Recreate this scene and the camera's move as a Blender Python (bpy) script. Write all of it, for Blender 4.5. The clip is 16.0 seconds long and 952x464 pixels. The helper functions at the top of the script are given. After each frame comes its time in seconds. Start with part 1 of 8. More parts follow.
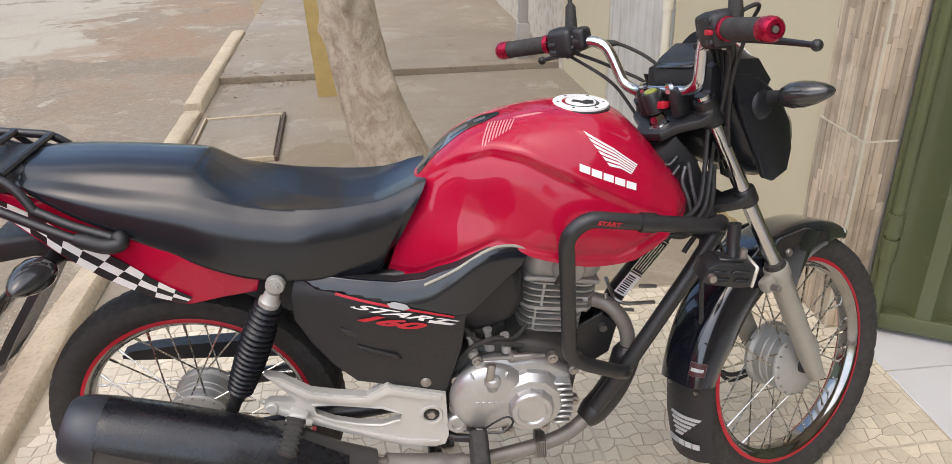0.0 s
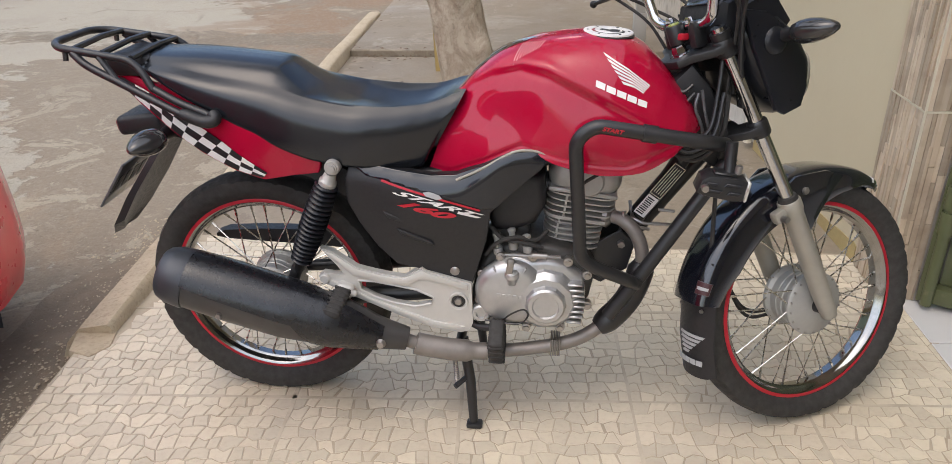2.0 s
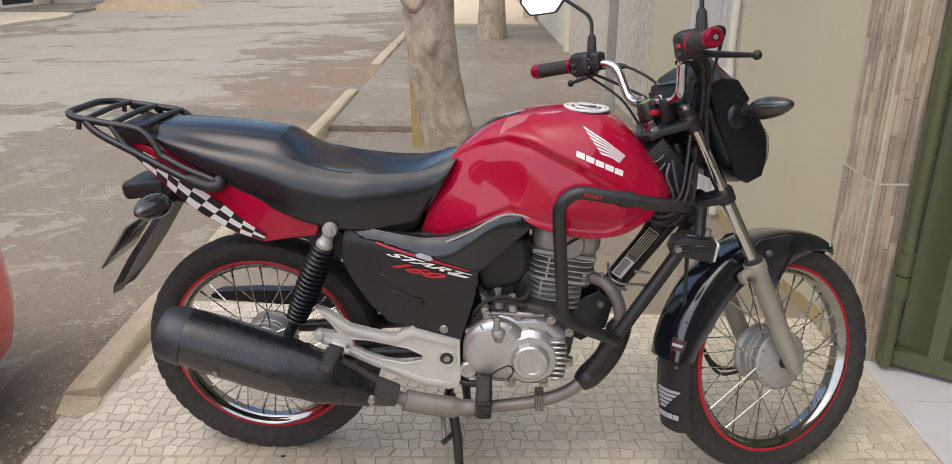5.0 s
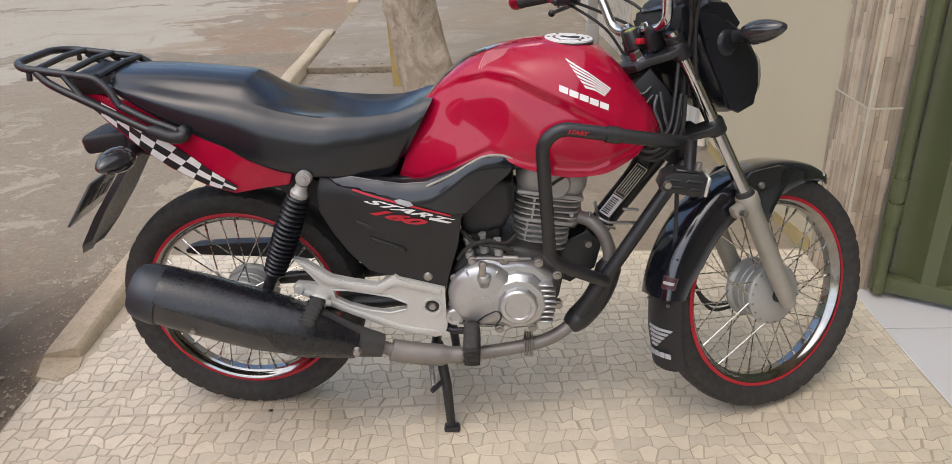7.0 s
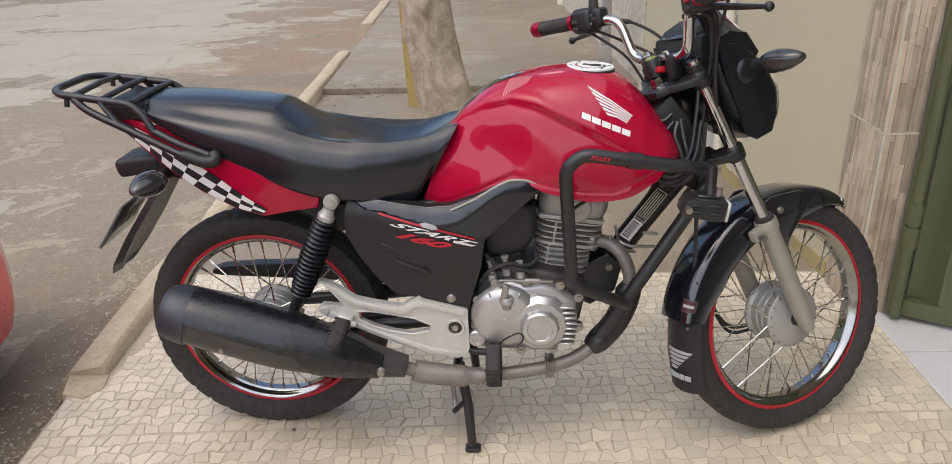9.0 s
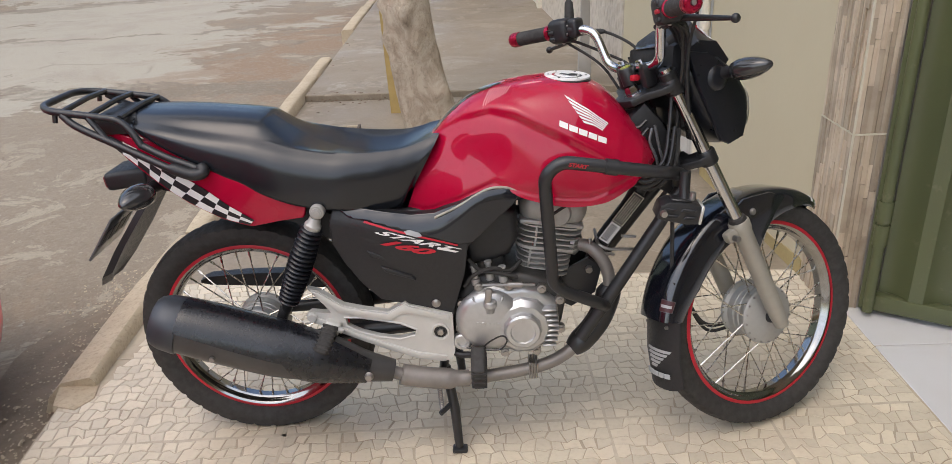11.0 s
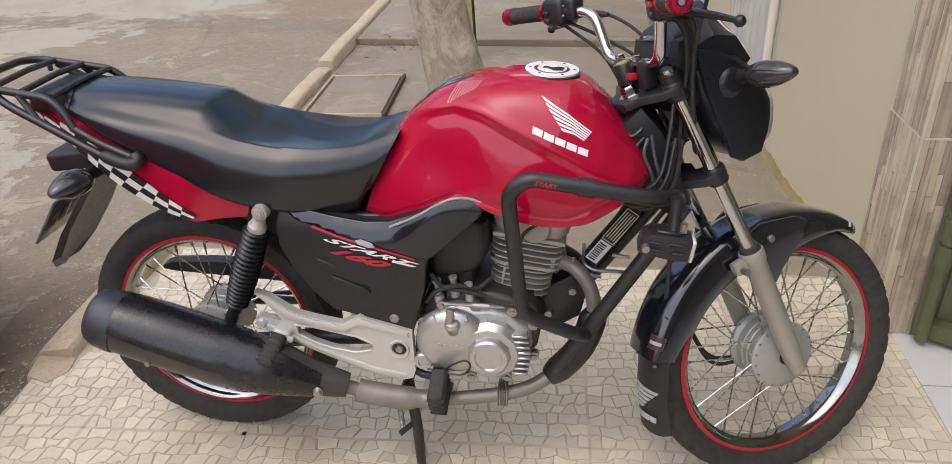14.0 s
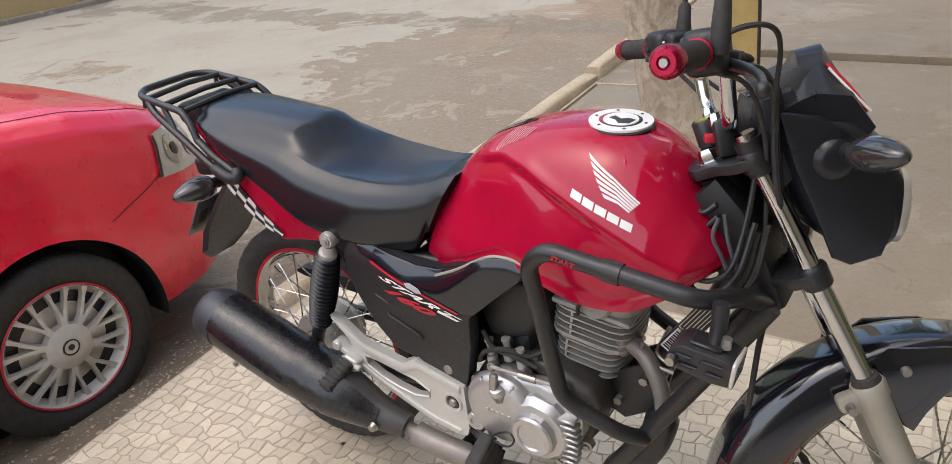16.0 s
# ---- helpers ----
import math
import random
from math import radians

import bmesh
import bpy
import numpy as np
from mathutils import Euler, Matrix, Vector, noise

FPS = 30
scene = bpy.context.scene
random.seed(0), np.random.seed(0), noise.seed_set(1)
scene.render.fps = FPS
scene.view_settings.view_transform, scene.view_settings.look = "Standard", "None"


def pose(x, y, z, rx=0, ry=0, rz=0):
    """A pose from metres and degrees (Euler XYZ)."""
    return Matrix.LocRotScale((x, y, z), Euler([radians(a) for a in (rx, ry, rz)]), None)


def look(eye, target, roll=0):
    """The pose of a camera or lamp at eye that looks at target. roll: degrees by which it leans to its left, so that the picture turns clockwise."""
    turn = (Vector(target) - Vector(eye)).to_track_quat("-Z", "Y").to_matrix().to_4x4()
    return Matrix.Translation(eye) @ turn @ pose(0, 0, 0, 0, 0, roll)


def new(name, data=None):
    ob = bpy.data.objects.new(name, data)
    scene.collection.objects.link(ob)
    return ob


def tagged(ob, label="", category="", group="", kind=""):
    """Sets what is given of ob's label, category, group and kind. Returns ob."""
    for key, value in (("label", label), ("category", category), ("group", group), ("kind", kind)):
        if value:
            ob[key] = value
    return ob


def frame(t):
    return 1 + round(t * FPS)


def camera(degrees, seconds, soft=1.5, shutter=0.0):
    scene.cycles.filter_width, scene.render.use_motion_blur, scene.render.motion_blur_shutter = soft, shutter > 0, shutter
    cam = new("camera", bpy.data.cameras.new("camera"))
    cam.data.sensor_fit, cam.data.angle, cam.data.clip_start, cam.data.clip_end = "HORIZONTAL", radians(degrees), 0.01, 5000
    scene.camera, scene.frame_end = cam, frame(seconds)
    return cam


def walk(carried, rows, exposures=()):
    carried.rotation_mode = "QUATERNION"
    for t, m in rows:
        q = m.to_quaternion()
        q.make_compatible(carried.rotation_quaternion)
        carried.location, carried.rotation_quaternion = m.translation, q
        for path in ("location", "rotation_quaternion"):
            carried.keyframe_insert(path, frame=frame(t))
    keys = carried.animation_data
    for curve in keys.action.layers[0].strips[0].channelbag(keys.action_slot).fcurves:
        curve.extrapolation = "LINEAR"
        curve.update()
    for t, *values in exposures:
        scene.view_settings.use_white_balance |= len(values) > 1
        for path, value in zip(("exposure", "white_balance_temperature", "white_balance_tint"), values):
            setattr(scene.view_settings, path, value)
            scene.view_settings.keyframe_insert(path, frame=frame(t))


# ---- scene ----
from mathutils.bvhtree import BVHTree
from mathutils.geometry import tessellate_polygon

cam = camera(64.0, 16.0, 0.7)
PATH = [
    (0, (0.501, -1.378, 1.38), (0.643, 0.407, 0.489), -1.7),
    (0.5, (0.468, -1.335, 1.294), (0.629, 0.424, 0.356), -0.6),
    (1, (0.608, -1.527, 1.371), (0.403, 0.249, 0.474), -1.8),
    (1.5, (0.685, -1.631, 1.309), (0.362, 0.196, 0.563), -1.6),
    (2, (0.703, -1.667, 1.276), (0.512, 0.124, 0.407), -1.0),
    (2.5, (0.648, -1.712, 1.216), (0.49, 0.102, 0.389), -1.1),
    (3, (0.661, -1.728, 1.284), (0.533, 0.107, 0.499), -2.5),
    (5.3, (0.673, -1.786, 1.29), (0.557, 0.089, 0.603), 0.2),
    (5.5, (0.678, -1.787, 1.282), (0.574, 0.073, 0.554), -0.9),
    (6, (0.681, -1.778, 1.278), (0.597, 0.069, 0.516), -1.1),
    (6.5, (0.674, -1.762, 1.274), (0.574, 0.077, 0.494), -1.7),
    (7, (0.68, -1.712, 1.271), (0.594, 0.103, 0.435), -1.8),
    (7.5, (0.695, -1.693, 1.267), (0.587, 0.117, 0.424), -2.2),
    (8, (0.671, -1.694, 1.29), (0.584, 0.13, 0.473), -0.7),
    (8.5, (0.66, -1.734, 1.295), (0.572, 0.096, 0.493), -1.4),
    (8.7, (0.649, -1.735, 1.294), (0.538, 0.096, 0.499), -1.8),
    (10.8, (0.658, -1.783, 1.325), (0.584, 0.055, 0.539), -2.5),
    (11, (0.656, -1.78, 1.323), (0.587, 0.057, 0.536), -2.4),
    (11.5, (0.672, -1.754, 1.337), (0.623, 0.07, 0.518), -2.4),
    (12, (0.689, -1.705, 1.341), (0.619, 0.123, 0.532), -3.1),
    (12.5, (0.747, -1.653, 1.339), (0.712, 0.205, 0.599), -2.8),
    (13, (0.824, -1.575, 1.359), (0.601, 0.296, 0.688), -5.3),
    (13.5, (0.889, -1.539, 1.388), (0.649, 0.286, 0.604), -4.9),
    (14, (0.892, -1.479, 1.373), (0.611, 0.267, 0.438), -1.9),
    (14.5, (0.933, -1.322, 1.367), (0.687, 0.403, 0.384), -1.6),
    (15, (1.066, -1.209, 1.381), (0.689, 0.52, 0.449), -2.8),
    (15.5, (1.241, -1.143, 1.368), (0.391, 0.417, 0.45), -4.7),
    (15.9, (1.303, -1.119, 1.369), (0.269, 0.388, 0.556), -4.2),
    (16, (1.315, -1.11, 1.37), (0.252, 0.331, 0.479), -6.6),
]
EXPOSURES = [(0, 1.12), (0.5, 1.28), (1, 1.17), (1.6, 0.96), (2.5, 0.87), (6.0, 0.81), (8.5, 0.87), (11, 0.86), (12.5, 0.89), (14, 0.92), (15, 1.05), (16, 0.98)]
walk(cam, [(t, look(eye, target, roll)) for t, eye, target, roll in PATH], EXPOSURES)


# ---------- world, sun, exposure ----------
world = bpy.data.worlds.new("sky")
scene.world = world
world.use_nodes = True
wn = world.node_tree
sky = wn.nodes.new("ShaderNodeTexSky")
sky.sky_type, sky.sun_disc = "NISHITA", False
sky.sun_elevation, sky.sun_rotation = radians(64), radians(213)
sky.air_density, sky.dust_density, sky.ozone_density = 1.0, 2.6, 1.0
wn.links.new(sky.outputs[0], wn.nodes["Background"].inputs["Color"])
wn.nodes["Background"].inputs["Strength"].default_value = 0.145
sun_data = bpy.data.lights.new("sun", "SUN")
sun_data.energy, sun_data.angle, sun_data.color = 1.10, radians(120), (1.0, 0.935, 0.81)
sun = new("sun", sun_data)
sun.matrix_world = look((-1.7, -2.6, 6.5), (0, 0, 0))

# ---------- building blocks ----------
def thing(name, label, category, group="", kind=""):
    return tagged(new(name), label, category, group, kind)


def finish(name, bm, material, parent=None, label="", smooth=40, xf=None):
    """Links a bmesh as one mesh object, optionally moved by xf, under a parent."""
    if xf is not None:
        bm.transform(xf)
    bmesh.ops.recalc_face_normals(bm, faces=bm.faces)
    me = bpy.data.meshes.new(name)
    bm.to_mesh(me)
    bm.free()
    mats = material if isinstance(material, (list, tuple)) else [material]
    for m in mats:
        me.materials.append(m)
    if smooth:
        me.polygons.foreach_set("use_smooth", [True] * len(me.polygons))
        me.set_sharp_from_angle(angle=radians(smooth))
    ob = new(name, me)
    ob.parent = parent
    if label:
        tagged(ob, label)
    return ob


def part(name, bm, material, parent, label="", smooth=40, xf=None):
    return finish(name, bm, material, parent, label, smooth, xf)


def structure(name, bm, material, label, category, smooth=0):
    return tagged(finish(name, bm, material, None, "", smooth), label, category, "", "structure")


def interp(table, x):
    return float(np.interp(x, [r[0] for r in table], [r[1] for r in table]))


def glide(table, x):
    """Like interp, but with an even slope through the points."""
    xs, ys = [r[0] for r in table], [r[1] for r in table]
    if x <= xs[0] or x >= xs[-1]:
        return float(np.interp(x, xs, ys))
    i = max(k for k in range(len(xs) - 1) if xs[k] <= x)
    slope = [(b - a) / (d - c) for a, b, c, d in zip(ys, ys[1:], xs, xs[1:])]

    def at(k):
        if k == 0 or k == len(xs) - 1 or slope[k - 1] * slope[k] <= 0:
            return 0.0 if 0 < k < len(xs) - 1 else slope[min(k, len(slope) - 1)]
        return 2 * slope[k - 1] * slope[k] / (slope[k - 1] + slope[k])
    h = xs[i + 1] - xs[i]
    t = (x - xs[i]) / h
    return (ys[i] * (1 + 2 * t) * (1 - t) ** 2 + at(i) * h * t * (1 - t) ** 2 + ys[i + 1] * t * t * (3 - 2 * t) + at(i + 1) * h * t * t * (t - 1))


def spline(pts, n=8):
    """Catmull-Rom through the points."""
    p = [Vector(q) for q in pts]
    p = [2 * p[0] - p[1]] + p + [2 * p[-1] - p[-2]]
    out = []
    for i in range(1, len(p) - 2):
        for k in range(n):
            t = k / n
            a, b, c, d = p[i - 1], p[i], p[i + 1], p[i + 2]
            out.append(0.5 * ((2 * b) + (c - a) * t + (2 * a - 5 * b + 4 * c - d) * t * t + (3 * b - a - 3 * c + d) * t ** 3))
    out.append(p[-2])
    return out


def rounded(pts, r, n=5):
    """A polyline with its corners rounded by radius r."""
    p = [Vector(q) for q in pts]
    out = [p[0]]
    for a, b, c in zip(p, p[1:], p[2:]):
        u, v = (a - b), (c - b)
        k = min(r, u.length * 0.45, v.length * 0.45)
        s, e = b + u.normalized() * k, b + v.normalized() * k
        for i in range(n + 1):
            t = i / n
            out.append(s.lerp(b, t).lerp(b.lerp(e, t), t))
    return out + [p[-1]]


def rings(bm, loops, closed=True, cap=True):
    """Skins a list of vertex loops."""
    vs = [[bm.verts.new(co) for co in loop] for loop in loops]
    n = len(vs[0])
    for a, b in zip(vs, vs[1:]):
        for i in range(n if closed else n - 1):
            j = (i + 1) % n
            bm.faces.new((a[i], a[j], b[j], b[i]))
    if cap and closed:
        bm.faces.new(vs[0])
        bm.faces.new(vs[-1][::-1])
    return vs


def tube(bm, pts, r, seg=10, cap=True):
    """A pipe along the points; r is one radius or one for each point."""
    p = [Vector(q) for q in pts]
    rr = r if isinstance(r, (list, tuple)) else [r] * len(p)
    d = (p[1] - p[0]).normalized()
    u = d.orthogonal().normalized()
    loops = []
    for i, q in enumerate(p):
        t = (p[min(i + 1, len(p) - 1)] - p[max(i - 1, 0)])
        t = t.normalized() if t.length > 1e-9 else d
        u = (u - t * u.dot(t)).normalized()
        w = t.cross(u)
        loops.append([q + rr[i] * (math.cos(k * math.tau / seg) * u + math.sin(k * math.tau / seg) * w) for k in range(seg)])
    rings(bm, loops, True, cap)
    return bm


def lathe(bm, profile, origin, axis, seg=24, cap=True):
    """Turns (radius, height) pairs about an axis."""
    d = Vector(axis).normalized()
    u = d.orthogonal().normalized()
    w = d.cross(u)
    o = Vector(origin)
    loops = [[o + h * d + max(r, 1e-4) * (math.cos(k * math.tau / seg) * u + math.sin(k * math.tau / seg) * w) for k in range(seg)] for r, h in profile]
    rings(bm, loops, True, cap)
    return bm


def box(bm, c, s, bevel=0.0, m=None, seg=2):
    """A bevelled box of size s about c."""
    res = bmesh.ops.create_cube(bm, size=1.0)
    vs = res["verts"]
    bmesh.ops.scale(bm, vec=s, verts=vs)
    if bevel:
        es = list({e for v in vs for e in v.link_edges})
        r = bmesh.ops.bevel(bm, geom=es, offset=bevel, segments=seg, affect="EDGES", profile=0.5)
        vs = list({v for f in r["faces"] for v in f.verts} | {v for v in vs if v.is_valid})
    if m is not None:
        bmesh.ops.transform(bm, matrix=m, verts=vs)
    bmesh.ops.translate(bm, vec=c, verts=vs)
    return bm


def slab(bm, poly, lo, hi, axis="y", bevel=0.0, seg=2):
    """A flat polygon given a thickness along y (poly in x, z) or z (poly in x, y)."""
    def at(p, h):
        return Vector((p[0], h, p[1])) if axis == "y" else Vector((p[0], p[1], h))
    a = [bm.verts.new(at(p, lo)) for p in poly]
    b = [bm.verts.new(at(p, hi)) for p in poly]
    n = len(poly)
    faces = [bm.faces.new(a), bm.faces.new(b[::-1])]
    for i in range(n):
        faces.append(bm.faces.new((a[i], b[i], b[(i + 1) % n], a[(i + 1) % n])))
    bmesh.ops.recalc_face_normals(bm, faces=faces)
    if bevel:
        es = [e for e in {e for v in a for e in v.link_edges} if e.verts[0] in a and e.verts[1] in a]
        es += [e for e in {e for v in b for e in v.link_edges} if e.verts[0] in b and e.verts[1] in b]
        bmesh.ops.bevel(bm, geom=es, offset=bevel, segments=seg, affect="EDGES", profile=0.5)
    return bm


def bm_new():
    return bmesh.new()


def pierced(outer, holes, y0, y1):
    """A flat casting over a polygon in x, z with openings through it."""
    bm = bm_new()
    rims = [outer] + holes
    flat = [p for r in rims for p in r]
    tris = tessellate_polygon([[Vector((p[0], p[1], 0)) for p in r] for r in rims])
    lo, hi = [bm.verts.new((p[0], y0, p[1])) for p in flat], [bm.verts.new((p[0], y1, p[1])) for p in flat]
    for t in tris:
        bm.faces.new([lo[i] for i in t])
        bm.faces.new([hi[i] for i in reversed(t)])
    k = 0
    for r in rims:
        n = len(r)
        for i in range(n):
            a, b = k + i, k + (i + 1) % n
            bm.faces.new((lo[a], lo[b], hi[b], hi[a]))
        k += n
    return bm

# ---------- materials ----------
class Mat:
    """A principled material with small helpers for procedural variation."""

    def __init__(self, name, color, rough=0.5, metal=0.0, coat=0.0, spec=0.5, object_space=True):
        self.m = bpy.data.materials.new(name)
        self.m.use_nodes = True
        self.t = self.m.node_tree
        self.b = self.t.nodes["Principled BSDF"]
        self.b.inputs["Base Color"].default_value = (*color, 1)
        self.b.inputs["Roughness"].default_value = rough
        self.b.inputs["Metallic"].default_value = metal
        self.b.inputs["Coat Weight"].default_value = coat
        self.b.inputs["Coat Roughness"].default_value = 0.04
        self.b.inputs["Specular IOR Level"].default_value = spec
        self.color = (*color, 1)
        self.col = None
        self.co = self.t.nodes.new("ShaderNodeNewGeometry").outputs["Position"]
        if object_space:
            self.co = self.t.nodes.new("ShaderNodeTexCoord").outputs["Object"]
        self.height = None

    def link(self, a, b):
        self.t.links.new(a, b)

    def stretch(self, scale):
        n = self.t.nodes.new("ShaderNodeMapping")
        n.inputs["Scale"].default_value = scale
        self.link(self.co, n.inputs["Vector"])
        return n.outputs[0]

    def noise(self, scale, detail=4, rough=0.6, distortion=0.0, co=None):
        n = self.t.nodes.new("ShaderNodeTexNoise")
        n.inputs["Scale"].default_value, n.inputs["Detail"].default_value = scale, detail
        n.inputs["Roughness"].default_value, n.inputs["Distortion"].default_value = rough, distortion
        self.link(co or self.co, n.inputs["Vector"])
        return n.outputs[0]

    def voronoi(self, scale, feature="F1", co=None, out="Distance"):
        n = self.t.nodes.new("ShaderNodeTexVoronoi")
        n.feature = feature
        n.inputs["Scale"].default_value = scale
        self.link(co or self.co, n.inputs["Vector"])
        return n.outputs[out]

    def ramp(self, fac, lo, hi, a=0.0, b=1.0):
        n = self.t.nodes.new("ShaderNodeMapRange")
        n.inputs["From Min"].default_value, n.inputs["From Max"].default_value = lo, hi
        n.inputs["To Min"].default_value, n.inputs["To Max"].default_value = a, b
        self.link(fac, n.inputs["Value"])
        return n.outputs[0]

    def math(self, op, a, b):
        n = self.t.nodes.new("ShaderNodeMath")
        n.operation = op
        for k, v in ((0, a), (1, b)):
            if isinstance(v, (int, float)):
                n.inputs[k].default_value = v
            else:
                self.link(v, n.inputs[k])
        return n.outputs[0]

    def axis(self, name):
        n = self.t.nodes.new("ShaderNodeSeparateXYZ")
        self.link(self.co, n.inputs[0])
        return n.outputs[name]

    def tint(self, fac, color, amount=1.0):
        """Lays a colour over what is there, by fac."""
        n = self.t.nodes.new("ShaderNodeMix")
        n.data_type = "RGBA"
        if amount != 1.0:
            fac = self.math("MULTIPLY", fac, amount)
        self.link(fac, n.inputs[0])
        if self.col is None:
            n.inputs[6].default_value = self.color
        else:
            self.link(self.col, n.inputs[6])
        n.inputs[7].default_value = (*color, 1)
        self.col = n.outputs[2]
        self.link(self.col, self.b.inputs["Base Color"])
        return self

    def vary(self, amount=0.15, source="Object Info"):
        """A small change of brightness from object to object, or island to island."""
        if source == "Object Info":
            rnd = self.t.nodes.new("ShaderNodeObjectInfo").outputs["Random"]
        else:
            rnd = self.t.nodes.new("ShaderNodeNewGeometry").outputs["Random Per Island"]
        v = self.ramp(rnd, 0, 1, 1 - amount, 1 + amount)
        n = self.t.nodes.new("ShaderNodeHueSaturation")
        if self.col is None:
            n.inputs["Color"].default_value = self.color
        else:
            self.link(self.col, n.inputs["Color"])
        self.link(v, n.inputs["Value"])
        self.col = n.outputs[0]
        self.link(self.col, self.b.inputs["Base Color"])
        return self

    def gloss(self, fac, lo, hi):
        self.link(self.ramp(fac, 0.3, 0.7, lo, hi), self.b.inputs["Roughness"])
        return self

    def bump(self, fac, strength=0.3, dist=0.002):
        n = self.t.nodes.new("ShaderNodeBump")
        n.inputs["Strength"].default_value, n.inputs["Distance"].default_value = strength, dist
        self.link(fac, n.inputs["Height"])
        if self.height is not None:
            self.link(self.height, n.inputs["Normal"])
        self.height = n.outputs[0]
        self.link(self.height, self.b.inputs["Normal"])
        return self


def simple(name, color, rough=0.5, metal=0.0, coat=0.0, scale=30, var=0.25, bump=0.0):
    m = Mat(name, color, rough, metal, coat)
    n = m.noise(scale, 5)
    m.tint(m.ramp(n, 0.35, 0.7), tuple(c * 0.6 for c in color), var)
    m.gloss(m.noise(scale * 2.3, 3), max(rough * 0.8, 0.02), min(rough * 1.25, 1))
    if bump:
        m.bump(m.noise(scale * 6, 4), bump, 0.001)
    return m.m


RED = simple("red_paint", (0.385, 0.004, 0.032), 0.28, 0.0, 0.8, 9, 0.12)
RED_TRIM = simple("red_trim", (0.46, 0.012, 0.028), 0.4)
ANODISED = simple("red_anodised_metal", (0.40, 0.010, 0.045), 0.28, 0.7)
BLACK_GLOSS = simple("black_gloss_paint", (0.007, 0.008, 0.013), 0.16, 0.0, 0.9)
COVER_GLOSS = simple("black_gloss_plastic", (0.005, 0.007, 0.012), 0.13, 0.0, 0.35, 12, 0.2)
SATIN = simple("black_satin_paint", (0.011, 0.012, 0.016), 0.33, 0.0, 0.25, 14, 0.3)
RIM = simple("dusty_chrome", (0.35, 0.345, 0.335), 0.11, 1.0, 0, 26, 0.6)
BLACK_PLASTIC = simple("black_plastic", (0.0145, 0.0145, 0.0165), 0.46, 0, 0, 60, 0.3, 0.08)
BLACK_METAL = simple("black_satin_steel", (0.0165, 0.0165, 0.018), 0.40, 0.0, 0.1, 40)
m = Mat("seat_vinyl", (0.008, 0.010, 0.014), 0.30)
m.tint(m.ramp(m.noise(4, 5), 0.4, 0.7), (0.016, 0.017, 0.019), 0.5)
m.gloss(m.noise(7, 5), 0.19, 0.27)
m.bump(m.voronoi(620), 0.05, 0.0006)
VINYL = m.m
RUBBER = simple("tyre_rubber", (0.034, 0.032, 0.030), 0.75, 0, 0, 25, 0.3, 0.2)
CHROME = simple("chrome", (0.56, 0.56, 0.57), 0.10, 1.0, 0, 20, 0.15)
SPOKE = simple("spoke_steel", (0.58, 0.555, 0.50), 0.26, 1.0, 0, 40, 0.3)
ALU = simple("cast_aluminium", (0.50, 0.50, 0.50), 0.36, 0.75, 0, 45, 0.25, 0.1)
SILVER = simple("silver_paint", (0.56, 0.55, 0.52), 0.38, 0.25, 0.2, 30, 0.15)
FORK_GREY = simple("fork_grey_paint", (0.36, 0.34, 0.29), 0.42, 0.25, 0.1, 30, 0.2)
HUB_GREY = simple("dull_grey_casting", (0.40, 0.395, 0.37), 0.45, 0.3, 0, 30, 0.25, 0.1)
ALU_DARK = simple("weathered_aluminium", (0.43, 0.42, 0.40), 0.48, 0.4, 0, 35, 0.35, 0.1)
STEEL = simple("bare_steel", (0.38, 0.36, 0.34), 0.35, 0.9, 0, 40, 0.3)
PIPE = simple("exhaust_steel", (0.26, 0.235, 0.215), 0.45, 0.4, 0, 18, 0.5)
SHIELD = simple("scuffed_black_enamel", (0.010, 0.0105, 0.013), 0.27, 0.0, 0.12, 22, 0.3, 0.03)
WHITE = simple("white_vinyl", (0.78, 0.77, 0.75), 0.4)
GREY_STRIPE = simple("grey_paint", (0.11, 0.112, 0.12), 0.33, 0.2, 0.3)
LENS = simple("smoked_lens", (0.030, 0.030, 0.032), 0.12, 0, 0.5)
CLEAR = simple("clear_lens", (0.62, 0.60, 0.55), 0.10, 0.3, 0.6)
HEADLIGHT = simple("headlight_glass", (0.60, 0.58, 0.54), 0.10, 0.45, 0.8, 14, 0.5)
MIRROR = simple("mirror_glass", (0.9, 0.9, 0.9), 0.02, 1.0, 0, 3, 0.0)
YELLOW = simple("yellow_green_enamel", (0.25, 0.27, 0.035), 0.3)
def duller(mat, spec):
    mat.node_tree.nodes["Principled BSDF"].inputs["Specular IOR Level"].default_value = spec
    return mat


duller(RED, 0.05)
duller(VINYL, 0.56)
duller(SATIN, 0.28)
CAR_RED = simple("car_red_paint", (0.76, 0.012, 0.042), 0.3, 0, 0.8, 6, 0.1)
HUBCAP = simple("hubcap_silver", (0.62, 0.60, 0.56), 0.42, 0.3, 0, 35, 0.3)

